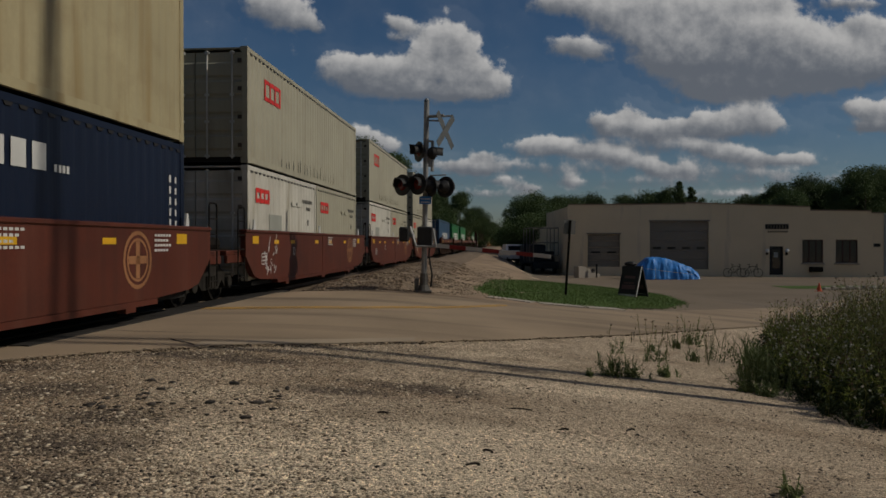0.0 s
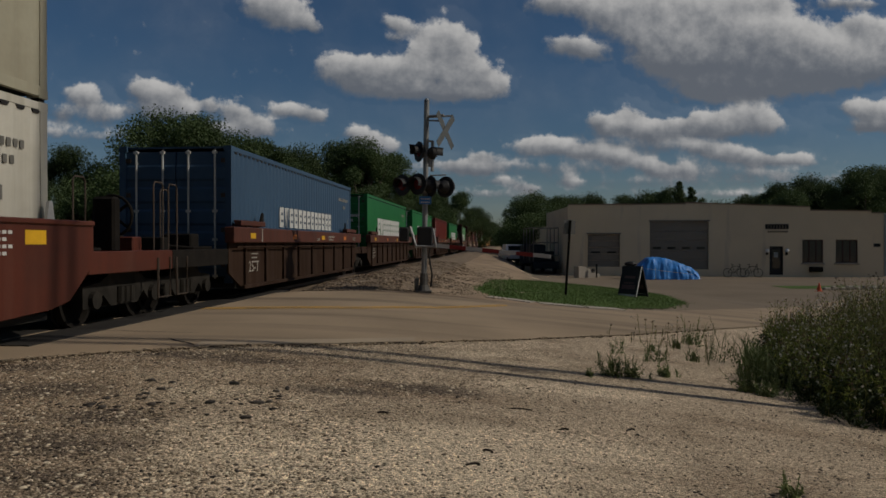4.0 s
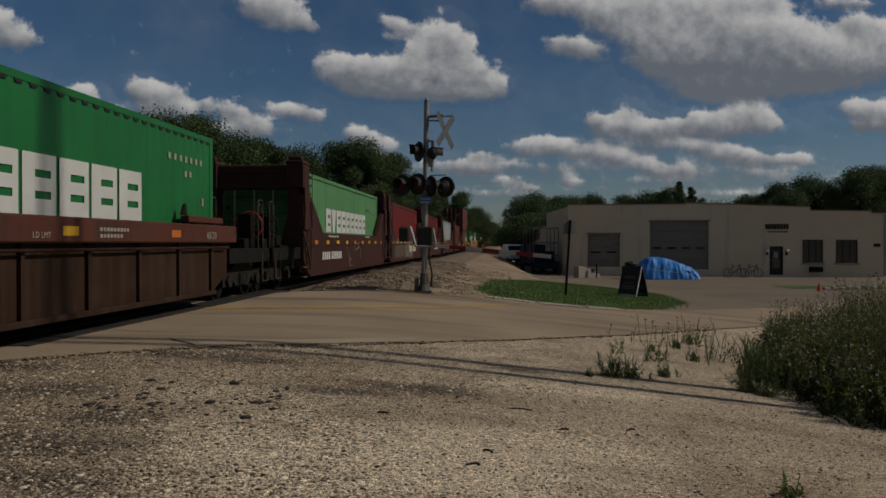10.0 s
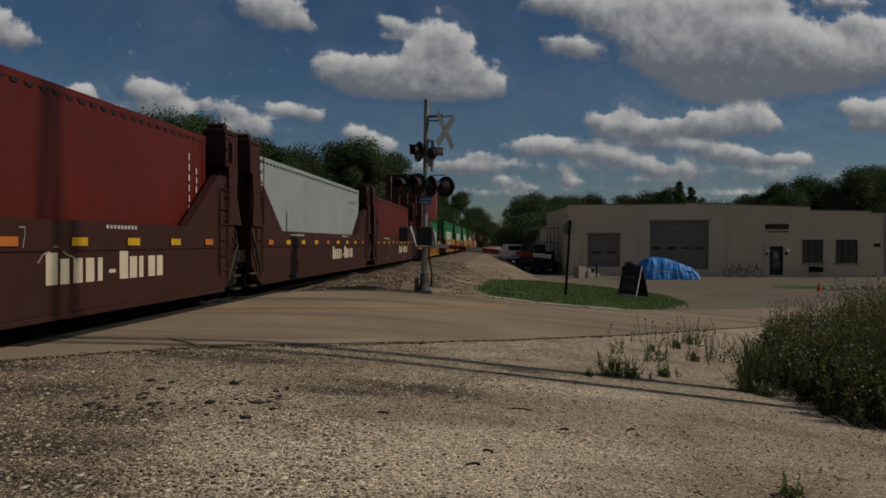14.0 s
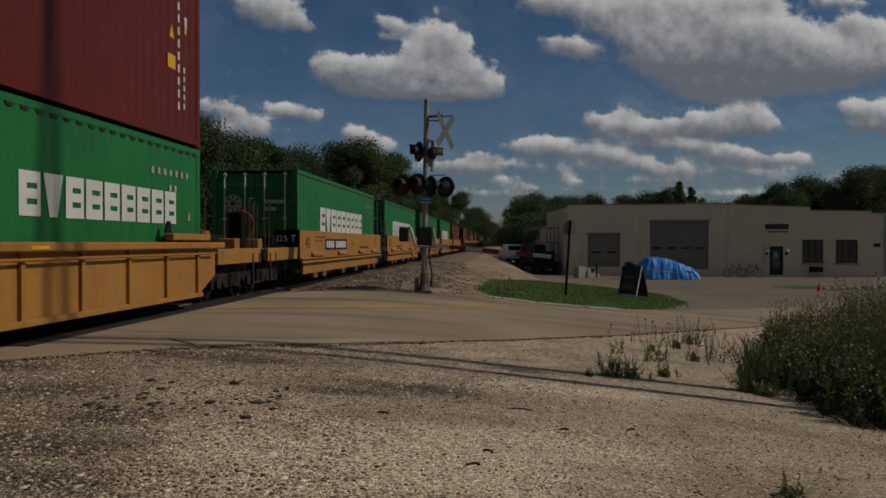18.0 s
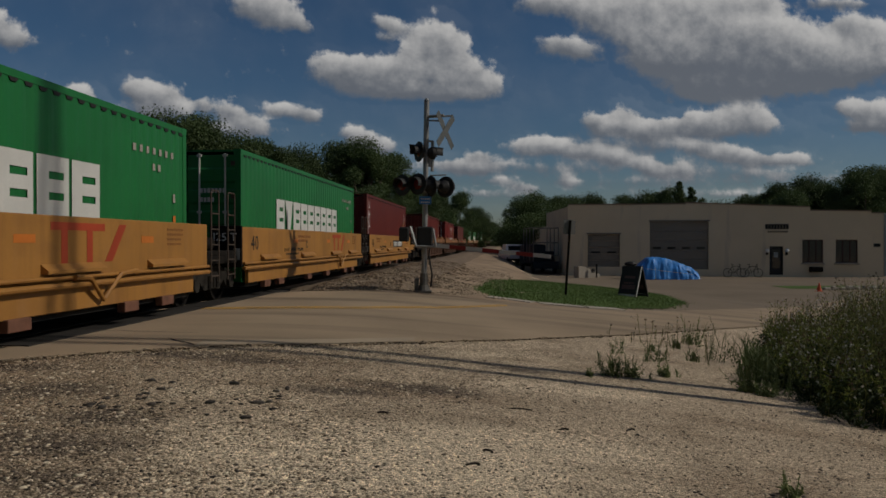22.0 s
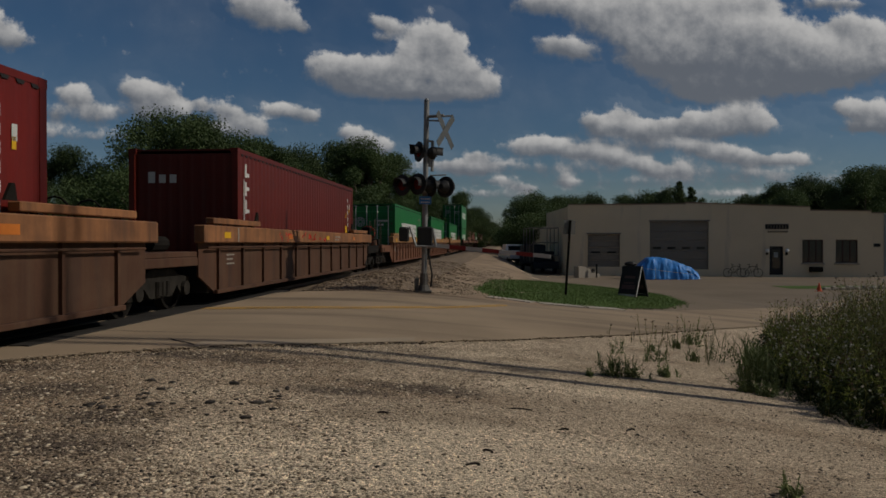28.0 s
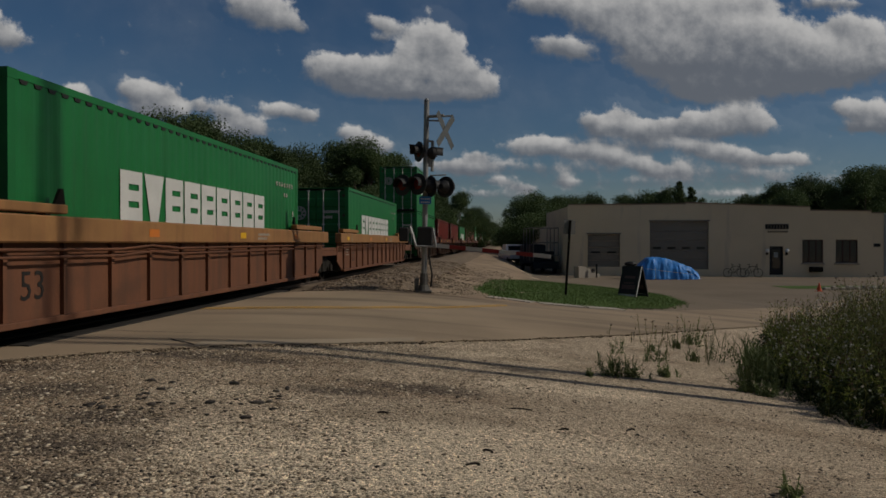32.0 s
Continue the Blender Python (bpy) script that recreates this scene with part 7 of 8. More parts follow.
def far_woods():
    """Low wooded skyline far off."""
    rng = np.random.default_rng(5)
    pts = []
    for i in range(9000):
        an = rng.uniform(-0.75, 0.75)
        d = rng.uniform(330, 480)
        top = 9 + 3.5 * noise.noise(Vector((an * 9, 0, 0))) + 2 * noise.noise(Vector((an * 30, 3, 0)))
        x, y = d * math.sin(an), d * math.cos(an)
        if abs(off_track(x, y)) > 7:
            pts.append((x, y, rng.uniform(-1, top)))
    ob = new("far_woods", quads_mesh("far_woods", leaf_quads(np.array(pts), 1.5, rng, 0.8), LEAF))
    tagged(ob, "far dark green woods along the skyline", "woods", kind="stuff")


far_woods()


def stems(name, label, spots, hmin, hmax, seed, leaf, heads, lean=0.25, leaves=14, cat="weeds", kind="stuff", rise=0.02):
    """Upright weeds: thin stems, feathery leaves, and small heads at the tips."""
    rng = np.random.default_rng(seed)
    low, top, head, sp = [], [], [], []
    for x, y, *tall in spots:
        z0 = height(x, y)
        h = rng.uniform(hmin, hmax) * (0.32 + 0.68 * tall[0] if tall else 1)
        tip = np.array([x + rng.normal() * lean * h, y + rng.normal() * lean * h, z0 + h])
        base = np.array([x, y, z0 - 0.01])
        w = 0.0035 + 0.003 * rng.random()
        sx = np.array([w, 0, 0])
        sp += [base - sx, base + sx, tip + sx * 0.4, tip - sx * 0.4]
        side = [base + (tip - base) * q for q in (0.55, 0.7, 0.8)]
        ends = [tip]
        for p in side:
            e = p + np.array([rng.normal() * 0.12, rng.normal() * 0.12, rng.uniform(0.08, 0.26)]) * h
            sp += [p - sx * 0.6, p + sx * 0.6, e + sx * 0.3, e - sx * 0.3]
            ends.append(e)
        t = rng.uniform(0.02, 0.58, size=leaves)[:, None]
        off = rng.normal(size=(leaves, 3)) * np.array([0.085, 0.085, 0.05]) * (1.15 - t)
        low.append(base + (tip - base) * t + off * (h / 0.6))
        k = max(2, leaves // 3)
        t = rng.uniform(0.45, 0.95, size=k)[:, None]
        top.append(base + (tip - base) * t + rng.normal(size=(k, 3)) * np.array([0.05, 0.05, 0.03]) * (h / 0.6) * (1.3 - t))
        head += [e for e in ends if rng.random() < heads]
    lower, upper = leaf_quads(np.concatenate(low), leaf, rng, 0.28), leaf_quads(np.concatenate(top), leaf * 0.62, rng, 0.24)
    if kind != "stuff":
        return tagged(new(name, quads_mesh(name, np.concatenate([lower, upper, np.array(sp)]), TUFT)), label, cat)
    # low leaves take the darker green that stands for shade, upper ones the lighter
    ob = new(name, quads_mesh(name, lower, WEEDSHADE))
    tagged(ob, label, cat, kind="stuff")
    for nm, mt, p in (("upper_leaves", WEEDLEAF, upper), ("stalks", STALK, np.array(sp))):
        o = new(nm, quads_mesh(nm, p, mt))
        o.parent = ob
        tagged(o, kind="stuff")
    if head:
        head = np.array(head)
        for nm, mt, sel, s in (("seed_heads", SEED, [i for i in range(len(head)) if i % 2], 0.016), ("flower_heads", UMBEL, slice(0, None, 2), 0.015)):
            hh = head[sel]
            if len(hh):
                q = np.repeat(hh, 5, axis=0) + rng.normal(size=(len(hh) * 5, 3)) * s * 0.5
                o = new(nm, quads_mesh(nm, leaf_quads(q, s * 0.8, rng, 0.8), mt))
                o.parent = ob
                tagged(o, kind="stuff")
    return ob


def place_weeds():
    rng = np.random.default_rng(8)
    spots = []
    while len(spots) < 3000:
        x, y = rng.uniform(3.6, 12.5), rng.uniform(6.4, 15.5)
        edge = 4.02 + 0.45 * noise.noise(Vector((0, y * 1.5, 0))) + max(0, y - 9.6) * 0.40 + 0.25 * smooth01(8.3, 9.3, y)
        front = 7.42 - (x - 4.3) * 0.12 + 0.3 * noise.noise(Vector((x * 2, 0, 5)))
        if x > edge and y > front and x < y * 0.66 + 2.2:
            spots.append((x, y, smooth01(0, 2.8, x - edge + 0.45 + 0.9 * noise.noise(Vector((x * 1.1, y * 1.1, 8)))) * smooth01(0, 0.9, y - front + 0.45)))
    stems("tall_weeds", "tangle of tall green weeds with white and dry brown heads", spots, 0.6, 1.56, 1, 0.042, 0.42, 0.15, 34)
    thin = [(rng.uniform(3.0, 5.0), rng.uniform(9.6, 14.0)) for _ in range(34)]
    stems("sparse_weeds", "sparse thin weeds with dry seed heads", thin, 0.10, 0.6, 2, 0.018, 0.5, 0.18, 5)
    for x, y, h, n in ((2.08, 9.2, 0.27, 26), (2.32, 9.22, 0.26, 12), (2.82, 9.49, 0.18, 20), (3.62, 8.95, 0.26, 34), (3.75, 8.75, 0.18, 16), (1.75, 9.0, 0.10, 10),  (3.04, 10.8, 0.32, 9), (4.1, 10.0, 0.5, 14), (2.29, 4.93, 0.17, 9), (4.4, 13.2, 0.5, 8), (4.2, 11.4, 0.55, 12), (3.95, 8.9, 0.35, 12), (2.6, 11.2, 0.28, 6)):
        sp = [(x + rng.normal() * h * 0.25, y + rng.normal() * h * 0.25) for _ in range(n)]
        stems("weed_plant", "small green weed growing in the gravel", sp, h * 0.4, h * 1.1, int(x * 100), 0.028, 0.10, 0.32, 14, "plant", "")
    for x, y, h, n in ((4.1, 9.9, 0.36, 70), (4.35, 10.3, 0.42, 70), (4.2, 9.4, 0.30, 50), (4.7, 11.3, 0.45, 60), (3.72, 11.2, 0.16, 26), (3.3, 11.9, 0.12, 24), (3.9, 12.6, 0.15, 30), (4.4, 13.4, 0.18, 30)):
        p = []
        for _ in range(n):
            bx, by = x + rng.normal() * h * 0.28, y + rng.normal() * h * 0.28
            z, hh, w = height(bx, by), h * rng.uniform(0.5, 1.15), 0.004 + 0.004 * rng.random()
            lx, ly = rng.normal() * hh * 0.32, rng.normal() * hh * 0.32
            m = (bx + lx * 0.35, by + ly * 0.35, z + hh * 0.7)
            p += [(bx - w, by, z - 0.01), (bx + w, by, z - 0.01), (m[0] + w, m[1], m[2]), (m[0] - w, m[1], m[2])]
            p += [(m[0] - w, m[1], m[2]), (m[0] + w, m[1], m[2]), (bx + lx + 0.001, by + ly, z + hh), (bx + lx - 0.001, by + ly, z + hh)]
        tagged(new("grass_tuft", quads_mesh("grass_tuft", np.array(p), TUFT)), "tuft of fresh green grass at the weeds' edge", "grass tuft")


place_weeds()


def grass():
    rng = np.random.default_rng(3)
    p = []
    while len(p) < 26000 * 4:
        x, y = rng.uniform(0.5, 9.2), rng.uniform(19.2, 34.6)
        if in_poly(x + rng.normal() * 0.16, y + rng.normal() * 0.3, ISLAND):
            z = height(x, y) + 0.03
            h, a = rng.uniform(0.03, 0.065), rng.uniform(0, math.pi)
            w = 0.008
            dx, dy = w * math.cos(a), w * math.sin(a)
            lx, ly = rng.normal() * 0.03, rng.normal() * 0.03
            p += [(x - dx, y - dy, z), (x + dx, y + dy, z), (x + lx + dx * 0.3, y + ly + dy * 0.3, z + h), (x + lx - dx * 0.3, y + ly - dy * 0.3, z + h)]
    ob = new("grass", quads_mesh("grass", np.array(p), GRASSLEAF))
    tagged(ob, "short mown green grass blades", "grass", kind="stuff")


grass()


# ---- loose stones ----
def scatter(name, label, n, area, smin, smax, seed, material, flat=0.6, lift=0.0, keep=None, rise=None):
    rng = np.random.default_rng(seed)
    bm = bmesh.new()
    bmesh.ops.create_icosphere(bm, subdivisions=1, radius=1.0)
    base = np.array([v.co[:] for v in bm.verts])
    tri = np.array([[v.index for v in f.verts] for f in bm.faces])
    bm.free()
    pts = []
    while len(pts) < n:
        y = area[2] + (area[3] - area[2]) * rng.random() ** 1.6
        x = rng.uniform(-0.66, 0.66) * y if area[0] is None else rng.uniform(area[0], area[1])
        if keep is None or keep(x, y):
            pts.append((x, y, height(x, y) + (rise(x, y) if rise else 0)))
    pts = np.array(pts)
    s = smin * (smax / smin) ** (rng.random(n) ** 2.2)
    sc = s[:, None] * rng.uniform(0.6, 1.3, size=(n, 3)) * np.array([1, 1, flat])
    an = rng.uniform(0, math.tau, n)
    jit = 1 + 0.28 * rng.normal(size=(n, len(base), 1))
    v = base[None] * jit * sc[:, None]
    ca, sa = np.cos(an)[:, None], np.sin(an)[:, None]
    v = np.stack([v[..., 0] * ca - v[..., 1] * sa, v[..., 0] * sa + v[..., 1] * ca, v[..., 2]], -1) + pts[:, None] + np.array([0, 0, lift])
    me = bpy.data.meshes.new(name)
    k = len(base)
    me.vertices.add(n * k)
    me.vertices.foreach_set("co", v.astype(np.float32).ravel())
    me.loops.add(n * len(tri) * 3)
    me.loops.foreach_set("vertex_index", (tri[None] + (np.arange(n) * k)[:, None, None]).ravel().astype(np.int32))
    me.polygons.add(n * len(tri))
    me.polygons.foreach_set("loop_start", np.arange(0, n * len(tri) * 3, 3, dtype=np.int32))
    me.update(calc_edges=True)
    me.materials.append(material)
    return tagged(new(name, me), label, "gravel", kind="stuff")


def stonemat(name, a, b):
    m = leafmat(name, a, b)
    n = m.node_tree.nodes
    m.node_tree.links.new(n["Principled BSDF"].outputs[0], n["Material Output"].inputs[0])
    n["Principled BSDF"].inputs["Roughness"].default_value = 0.9
    return m


PEBBLE = stonemat("pale mixed pebbles", (0.14, 0.105, 0.07), (0.80, 0.68, 0.50))
CHIP = stonemat("dark asphalt chips", (0.02, 0.018, 0.016), (0.06, 0.05, 0.042))
ROCK = stonemat("ballast stones", (0.06, 0.044, 0.031), (0.25, 0.185, 0.125))
open_ground = lambda x, y: y < near_edge(x) - 0.02
def coarse_ground(x, y):
    """Where the broken stone lies thick: beside the railway, in ragged tongues."""
    return open_ground(x, y) and x < -1.0 + 2.0 * noise.noise(Vector((x * 0.7, y * 0.9, 2))) + 1.6 * noise.noise(Vector((x * 2.1, y * 2.6, 6))) + 1.5 * noise.noise(Vector((x * 9, y * 9, 3))) + 0.35 * (y - 5)


def road_rim(x, y):
    return abs(y - near_edge(x)) < 0.10 + 0.12 * noise.noise(Vector((x * 2, 0, 1)))


scatter("gravel", "pale loose gravel stones", 30000, (None, None, 3.4, 13.5), 0.003, 0.016, 31, PEBBLE, 0.55, 0.0, open_ground)
BROWNSTONE = stonemat("brown broken stone", (0.05, 0.037, 0.026), (0.40, 0.31, 0.21))
scatter("brown_gravel", "coarse brown gravel near the crossing", 26000, (-5.8, 2.6, 3.5, 10.2), 0.004, 0.020, 35, BROWNSTONE, 0.40, 0.0, coarse_ground)
scatter("pale_flakes", "pale flat flakes of broken stone", 3600, (-5.8, 2.6, 3.5, 10.2), 0.007, 0.027, 41, stonemat("pale broken stone", (0.36, 0.29, 0.20), (0.82, 0.70, 0.52)), 0.35, 0.002, coarse_ground)
scatter("asphalt_chips", "dark flat chips of broken asphalt", 760, (None, None, 3.4, 10.5), 0.005, 0.022, 32, CHIP, 0.35, 0.0, open_ground)
scatter("dark_grit", "fine dark grit over the gravel", 9000, (None, None, 3.4, 11), 0.003, 0.011, 37, CHIP, 0.5, 0.001, open_ground)
scatter("dark_stones", "dark stones among the coarse gravel", 1300, (-5.8, 2.2, 3.5, 9.8), 0.007, 0.018, 43, CHIP, 0.4, 0.001, coarse_ground)
scatter("asphalt_crumbs", "cluster of dark asphalt chips in the gravel", 60, (-3.0, -1.3, 5.7, 7.1), 0.022, 0.062, 36, CHIP, 0.3, 0.004)
scatter("dark_bits", "dark stone bits strewn on the open gravel", 320, (0.2, 4.6, 3.5, 8.0), 0.008, 0.020, 47, CHIP, 0.4, 0.001, open_ground)
scatter("rim_stones", "stones and crumbs along the broken road edge", 2600, (-6.0, 6.0, 7.0, 17.5), 0.008, 0.032, 44, BROWNSTONE, 0.5, 0.012, road_rim)


def stony(x, y):
    """Ballast thins out into clumps away from the track."""
    r = off_track(x, y)
    return 1.5 < r < 6.6 and smooth01(3.0, 6.6, r) < 0.42 + 0.75 * noise.noise(Vector((x * 1.6, y * 0.9, 4)))


scatter("ballast_stones", "loose grey ballast stones beside the track", 22000, (-4.2, 3.6, 19.4, 42), 0.010, 0.040, 33, ROCK, 0.7, 0.03, stony, bed_rise)
RUBBLE = stonemat("tan rubble", (0.12, 0.09, 0.062), (0.50, 0.39, 0.27))


def heaped(x, y):
    """Rubble pushed up beside the track, thinning towards the verge."""
    r = off_track(x, y)
    return 2.6 < r < 8.2 and noise.noise(Vector((x * 1.3, y * 0.8, 7))) > 0.11 * (r - 5.9)


scatter("rubble", "tan rubble and stones heaped beside the track", 8000, (-3.4, 3.4, 19.5, 38), 0.012, 0.060, 51, RUBBLE, 0.6, 0.02, heaped, bed_rise)
TWIG = mat("dry dark twig", (0.035, 0.026, 0.02), 0.9, vary=0.2, bump=0.1)
for tx, ty, an, n in ((0.69, 6.8, 2.9, 0.24), (0.2, 5.0, 0.3, 0.10), (0.32, 5.35, 2.4, 0.09), (1.0, 6.2, 0.2, 0.08), (-0.5, 6.2, 3.0, 0.09), (1.6, 6.4, 0.6, 0.10)):
    bm = bmesh.new()
    c, d = math.cos(an) * n / 2, math.sin(an) * n / 2
    pipe(bm, [(-c, -d, 0.006), (-c * 0.3, -d * 0.3 + 0.012, 0.012), (c * 0.4, d * 0.4 + 0.010, 0.012), (c, d, 0.005)], 0.006 if n > 0.2 else 0.008, 5)
    twig = new("twig", finish("twig", bm, TWIG))
    twig.matrix_basis = pose(tx, ty, height(tx, ty), 0, 0, 0)
    tagged(twig, "dry dark twig lying on the gravel", "twig")



# ---- clouds: one drifting layer, far off ----
def cloud_layer():
    ALT = 150.0
    puffs = []

    def cloud(dense, *parts):
        for cx, cy, rx, ry, *bias in parts:
            puffs.append((cx, cy, rx, ry, dense, bias[0] if bias else 0.0))

    cloud(1.0, (470, 8, 40, 28), (505, 18, 42, 30), (530, 38, 30, 16))
    cloud(0.6, (552, 48, 18, 9))
    cloud(1.0, (592, 118, 28, 26), (628, 122, 26, 24), (668, 122, 32, 24), (712, 132, 40, 28), (748, 112, 36, 34), (772, 82, 34, 32), (800, 68, 36, 34), (822, 102, 32, 34), (858, 136, 32, 26), (884, 156, 24, 20), (800, 140, 50, 26), (640, 150, 40, 18, -0.5), (720, 165, 60, 15, -0.6), (820, 170, 60, 14, -0.6))
    cloud(0.75, (702, 40, 20, 13), (726, 52, 24, 13), (700, 66, 18, 8))
    cloud(1.1, (975, 4, 36, 18), (1030, 8, 44, 24), (1085, 30, 42, 30), (1130, 10, 50, 32), (1150, 60, 60, 36), (1010, 84, 34, 18, -0.3), (1050, 92, 26, 16, -0.4))
    cloud(1.15, (1230, 20, 80, 40), (1300, 50, 90, 44), (1400, 70, 80, 40), (1470, 92, 70, 34), (1220, 84, 70, 34), (1180, 116, 54, 24, -0.7), (1270, 120, 80, 34, -0.9), (1370, 132, 90, 30, -1.0), (1250, 158, 56, 22, -1.1), (1330, 160, 80, 20, -1.1), (1460, 138, 70, 26, -0.8), (1520, 118, 60, 26, -0.4))
    cloud(0.9, (1340, 4, 60, 20), (1520, 44, 36, 20), (1560, 62, 40, 26), (1500, 8, 60, 10, -0.2), (1590, 100, 50, 40))
    cloud(0.9, (1056, 212, 18, 15), (1082, 224, 26, 16), (1118, 210, 26, 24), (1152, 232, 30, 15), (1192, 222, 22, 15), (1236, 216, 26, 20), (1276, 218, 30, 20), (1322, 204, 38, 26), (1360, 214, 24, 24))
    cloud(0.84, (938, 262, 26, 16), (968, 254, 26, 14), (1000, 262, 26, 12), (1050, 270, 36, 10), (1098, 278, 24, 12))
    cloud(0.82, (1146, 292, 22, 14), (1172, 302, 22, 11), (1214, 302, 14, 13), (1252, 262, 30, 12), (1292, 270, 34, 13), (1338, 282, 36, 13), (1392, 284, 28, 11), (1420, 282, 20, 13))
    cloud(0.82, (858, 276, 20, 12), (812, 294, 24, 10), (846, 298, 30, 9), (1004, 316, 18, 14), (1018, 326, 14, 9), (890, 320, 34, 8), (930, 330, 30, 7))
    cloud(0.52, (1110, 230, 80, 20, -0.2), (1200, 234, 70, 18, -0.3), (1290, 228, 90, 22, -0.3), (1010, 268, 90, 16, -0.2), (1090, 282, 60, 14, -0.3), (1300, 280, 100, 17, -0.2), (1190, 300, 60, 16, -0.2), (850, 290, 60, 14, -0.2))
    cloud(0.46, (1110, 256, 90, 14, -0.5), (1210, 262, 60, 12, -0.5), (1330, 306, 110, 12, -0.4), (990, 296, 110, 12, -0.3), (1160, 322, 120, 12, -0.3), (1420, 318, 130, 14, -0.3), (900, 344, 130, 12, -0.2), (1250, 345, 160, 12, -0.2), (720, 300, 160, 20, -0.2))
    cloud(0.9, (1512, 190, 30, 14), (1548, 202, 36, 20), (1590, 206, 50, 26), (1540, 224, 50, 10, -0.5))
    cloud(1.0, (8, 48, 40, 26), (46, 70, 34, 16), (-40, 40, 60, 40))
    cloud(1.0, (250, 158, 24, 20), (282, 168, 30, 24), (316, 172, 26, 22), (334, 196, 20, 16), (280, 198, 50, 16, -0.4))
    cloud(0.85, (372, 186, 18, 16), (408, 196, 22, 16), (438, 208, 26, 24), (470, 226, 30, 18), (400, 232, 60, 18, -0.3), (500, 196, 22, 13), (536, 198, 32, 14), (566, 206, 16, 10))
    cloud(0.85, (140, 166, 26, 18), (166, 176, 28, 22), (190, 204, 30, 16), (120, 200, 30, 16, -0.3))
    cloud(0.40, (90, 234, 70, 16), (20, 228, 80, 20), (200, 240, 80, 14))
    cloud(0.95, (630, 236, 26, 14), (656, 246, 26, 16), (688, 258, 18, 15), (650, 264, 50, 14, -0.4))
    xs = list(range(-330, 1920, 7))
    ys = list(range(-160, 384, 6))
    verts, uv, dens, lit = [], [], [], []
    for py in ys:
        for px in xs:
            e = max(430 - py, 30)
            y = ALT * 1331 / e
            verts.append(((px - 784) / 1331 * y, y, ALT + EYE))
            uv.append((px / 100, py / 100))
            d, up = 0.0, 0.0
            wob = 7 * noise.noise(Vector((px / 60, py / 48, 0))) + 6 * noise.noise(Vector((px / 24, py / 20, 4)))
            for cx, cy, rx, ry, dense, bias in puffs:
                q = ((px + wob - cx) / rx) ** 2 + ((py + wob * 0.7 - cy) / ry) ** 2
                if q < 2.6:
                    w = dense * math.exp(-1.05 * q)
                    d += w
                    up += w * max(-1.0, min(1.0, (cy - py) / ry + 0.25 * (px - cx) / rx + bias))
            lit.append(0.5 + 0.5 * up / d if d > 1e-4 else 0.5)
            dens.append(min(d, 1.6))
    k = len(xs)
    rest = len(verts)
    faces = [(j * k + i, j * k + i + 1, (j + 1) * k + i + 1, (j + 1) * k + i) for j in range(len(ys) - 1) for i in range(k - 1)]
    # unseen broken cloud added overhead and behind as fill light, sun in wide gap
    span = [-1400 + 28 * i for i in range(101)]
    for y in span:
        for x in span:
            verts.append((x, y, ALT + EYE))
            uv.append((x / 75, y / 75))
            gap = math.hypot(x - 190, (y - 20) * 0.9)
            fluff = noise.noise(Vector((x / 170, y / 170, 3))) + 0.5 * noise.noise(Vector((x / 70, y / 70, 8)))
            dens.append((0.50 + 0.9 * fluff) * smooth01(150, 260, gap) - 0.7 * (1 - smooth01(150, 230, gap)))
            lit.append(0.20 + 0.3 * noise.noise(Vector((x / 120, y / 120, 5))))
    for j in range(100):
        for i in range(100):
            x, y = span[i] + 14, span[j] + 14
            if y < 310 or abs(x) > 0.8 * y:
                q = rest + j * 101 + i
                faces.append((q, q + 1, q + 102, q + 101))
    m = bpy.data.materials.new("cloud layer")
    m.use_nodes = True
    n, link = m.node_tree.nodes, m.node_tree.links.new
    n.remove(n["Principled BSDF"])

    def attr(nm):
        a = n.new("ShaderNodeAttribute")
        a.attribute_name = nm
        return a

    def math_node(op, a, b):
        x = n.new("ShaderNodeMath")
        x.operation = op
        for s, v in ((x.inputs[0], a), (x.inputs[1], b)):
            if isinstance(v, (int, float)):
                s.default_value = v
            else:
                link(v, s)
        return x.outputs[0]

    def rng(v, a, b, c, d, smooth=False):
        x = n.new("ShaderNodeMapRange")
        if smooth:
            x.interpolation_type = "SMOOTHSTEP"
        for i, q in enumerate((a, b, c, d)):
            x.inputs[i + 1].default_value = q
        link(v, x.inputs[0])
        return x.outputs[0]

    co = attr("chart").outputs["Vector"]
    n1 = n.new("ShaderNodeTexNoise")
    n1.inputs["Scale"].default_value, n1.inputs["Detail"].default_value, n1.inputs["Roughness"].default_value = 3.4, 9, 0.60
    link(co, n1.inputs["Vector"])
    n2 = n.new("ShaderNodeTexNoise")
    n2.inputs["Scale"].default_value, n2.inputs["Detail"].default_value = 4.0, 4
    link(co, n2.inputs["Vector"])
    dn = math_node("ADD", attr("cover").outputs["Fac"], math_node("MULTIPLY", math_node("SUBTRACT", n1.outputs["Fac"], 0.5), 1.5))
    dn = math_node("ADD", dn, math_node("MULTIPLY", math_node("SUBTRACT", n2.outputs["Fac"], 0.5), 0.30))
    soft = rng(dn, 0.08, 0.92, 0.0, 0.96, True)
    crisp = rng(dn, 0.20, 0.70, 0.0, 0.97, True)
    top = rng(attr("sunlit").outputs["Fac"], 0.35, 0.65, 0.0, 1.0, True)
    alpha = math_node("ADD", math_node("MULTIPLY", crisp, top), math_node("MULTIPLY", soft, math_node("SUBTRACT", 1.0, top)))
    n3 = n.new("ShaderNodeTexNoise")
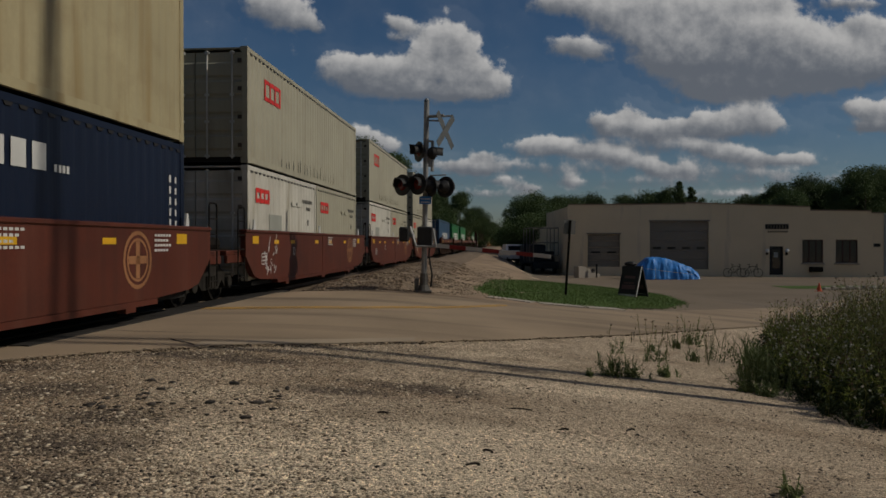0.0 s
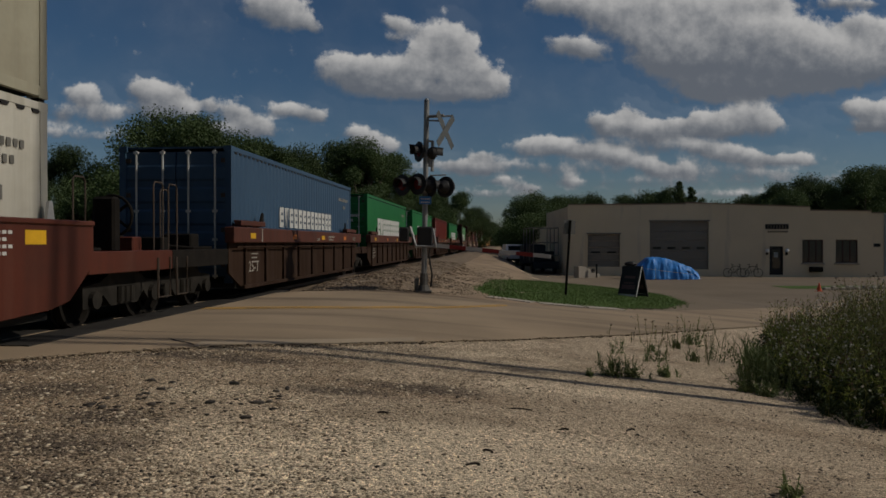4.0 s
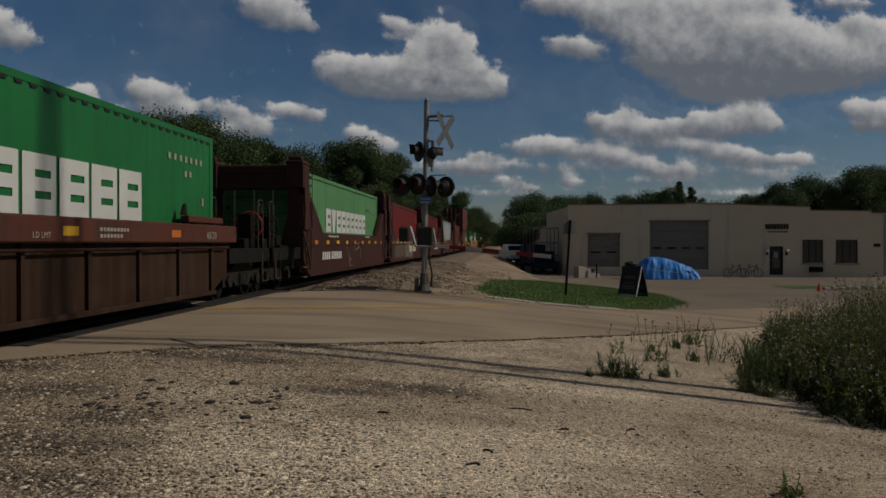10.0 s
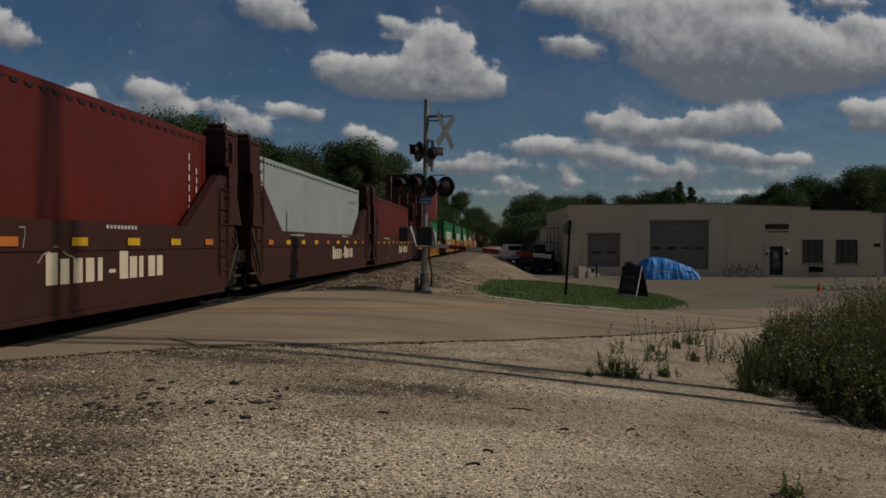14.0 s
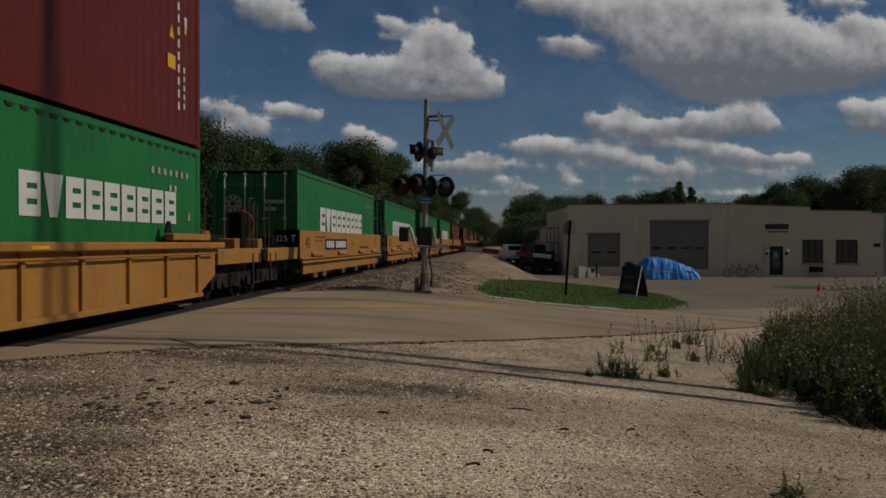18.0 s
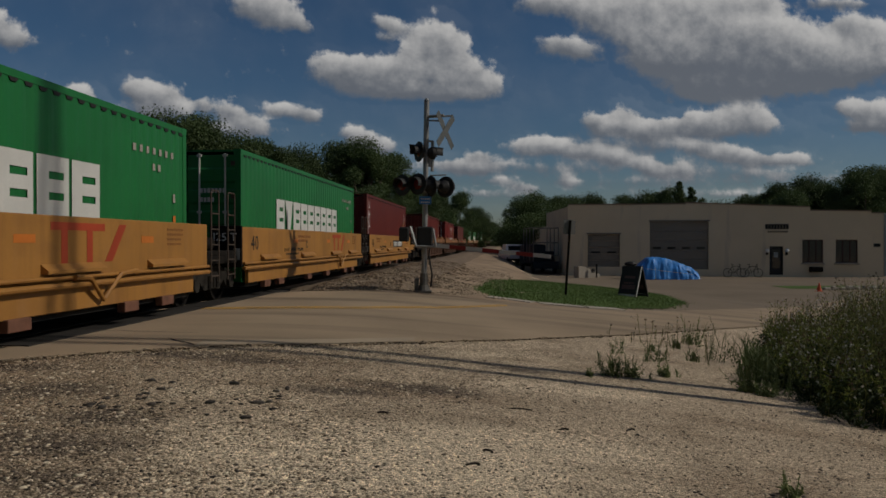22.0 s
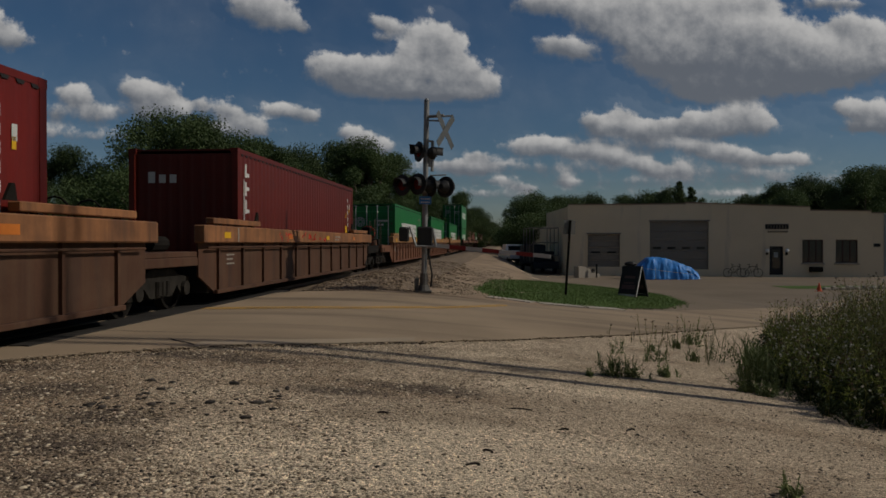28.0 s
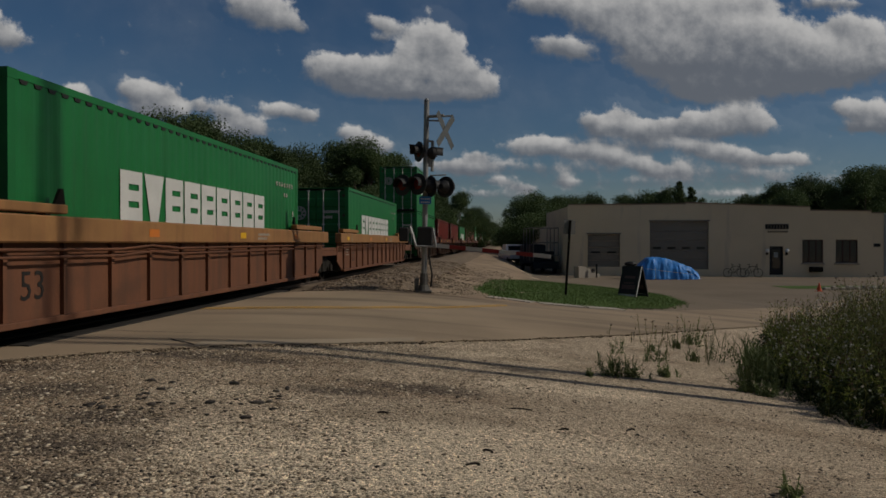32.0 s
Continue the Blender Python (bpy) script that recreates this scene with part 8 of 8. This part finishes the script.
    n3.inputs["Scale"].default_value, n3.inputs["Detail"].default_value = 0.45, 3
    link(co, n3.inputs["Vector"])
    veil = rng(n3.outputs["Fac"], 0.35, 0.75, 0.0, 0.12, True)
    alpha = math_node("MAXIMUM", alpha, veil)
    shade = math_node("ADD", attr("sunlit").outputs["Fac"], math_node("MULTIPLY", math_node("SUBTRACT", n2.outputs["Fac"], 0.5), 0.18))
    shade = math_node("ADD", shade, math_node("MULTIPLY", math_node("SUBTRACT", n1.outputs["Fac"], 0.5), 0.75))
    glow = rng(shade, 0.05, 1.15, 0.0, 1.0, True)
    mix = n.new("ShaderNodeMix")
    mix.data_type = "RGBA"
    mix.inputs[6].default_value, mix.inputs[7].default_value = (0.185, 0.205, 0.24, 1), (0.80, 0.785, 0.765, 1)
    link(glow, mix.inputs[0])
    em = n.new("ShaderNodeEmission")
    em.inputs[1].default_value = 1.0
    link(mix.outputs[2], em.inputs[0])
    tr = n.new("ShaderNodeBsdfTransparent")
    ms = n.new("ShaderNodeMixShader")
    link(alpha, ms.inputs[0])
    link(tr.outputs[0], ms.inputs[1])
    link(em.outputs[0], ms.inputs[2])
    link(ms.outputs[0], n["Material Output"].inputs[0])
    me = raw_mesh("cloud_layer", verts, faces, m, True)
    a = me.attributes.new("cover", "FLOAT", "POINT")
    a.data.foreach_set("value", dens)
    a = me.attributes.new("sunlit", "FLOAT", "POINT")
    a.data.foreach_set("value", lit)
    a = me.attributes.new("chart", "FLOAT_VECTOR", "POINT")
    a.data.foreach_set("vector", [c for u, v in uv for c in (u, v, 0.0)])
    ob = new("backdrop_clouds", me)
    return tagged(ob, "scattered white cumulus clouds in a blue sky", "clouds", kind="structure")


clouds = cloud_layer()


# ---- what moves ----
def motions():
    for ob, u, z in MOVERS:
        rows = []
        for t in (0.0, 16.0, 32.0):
            x, y = track_xy(u - SPEED * t)
            rows.append((t, pose(x, y, z, 0, 0, 90 - math.degrees(TURN))))
        walk(ob, rows)
    walk(clouds, [(0.0, pose(0, 0, 0)), (32.0, pose(-11.5, 0, 0))])


motions()
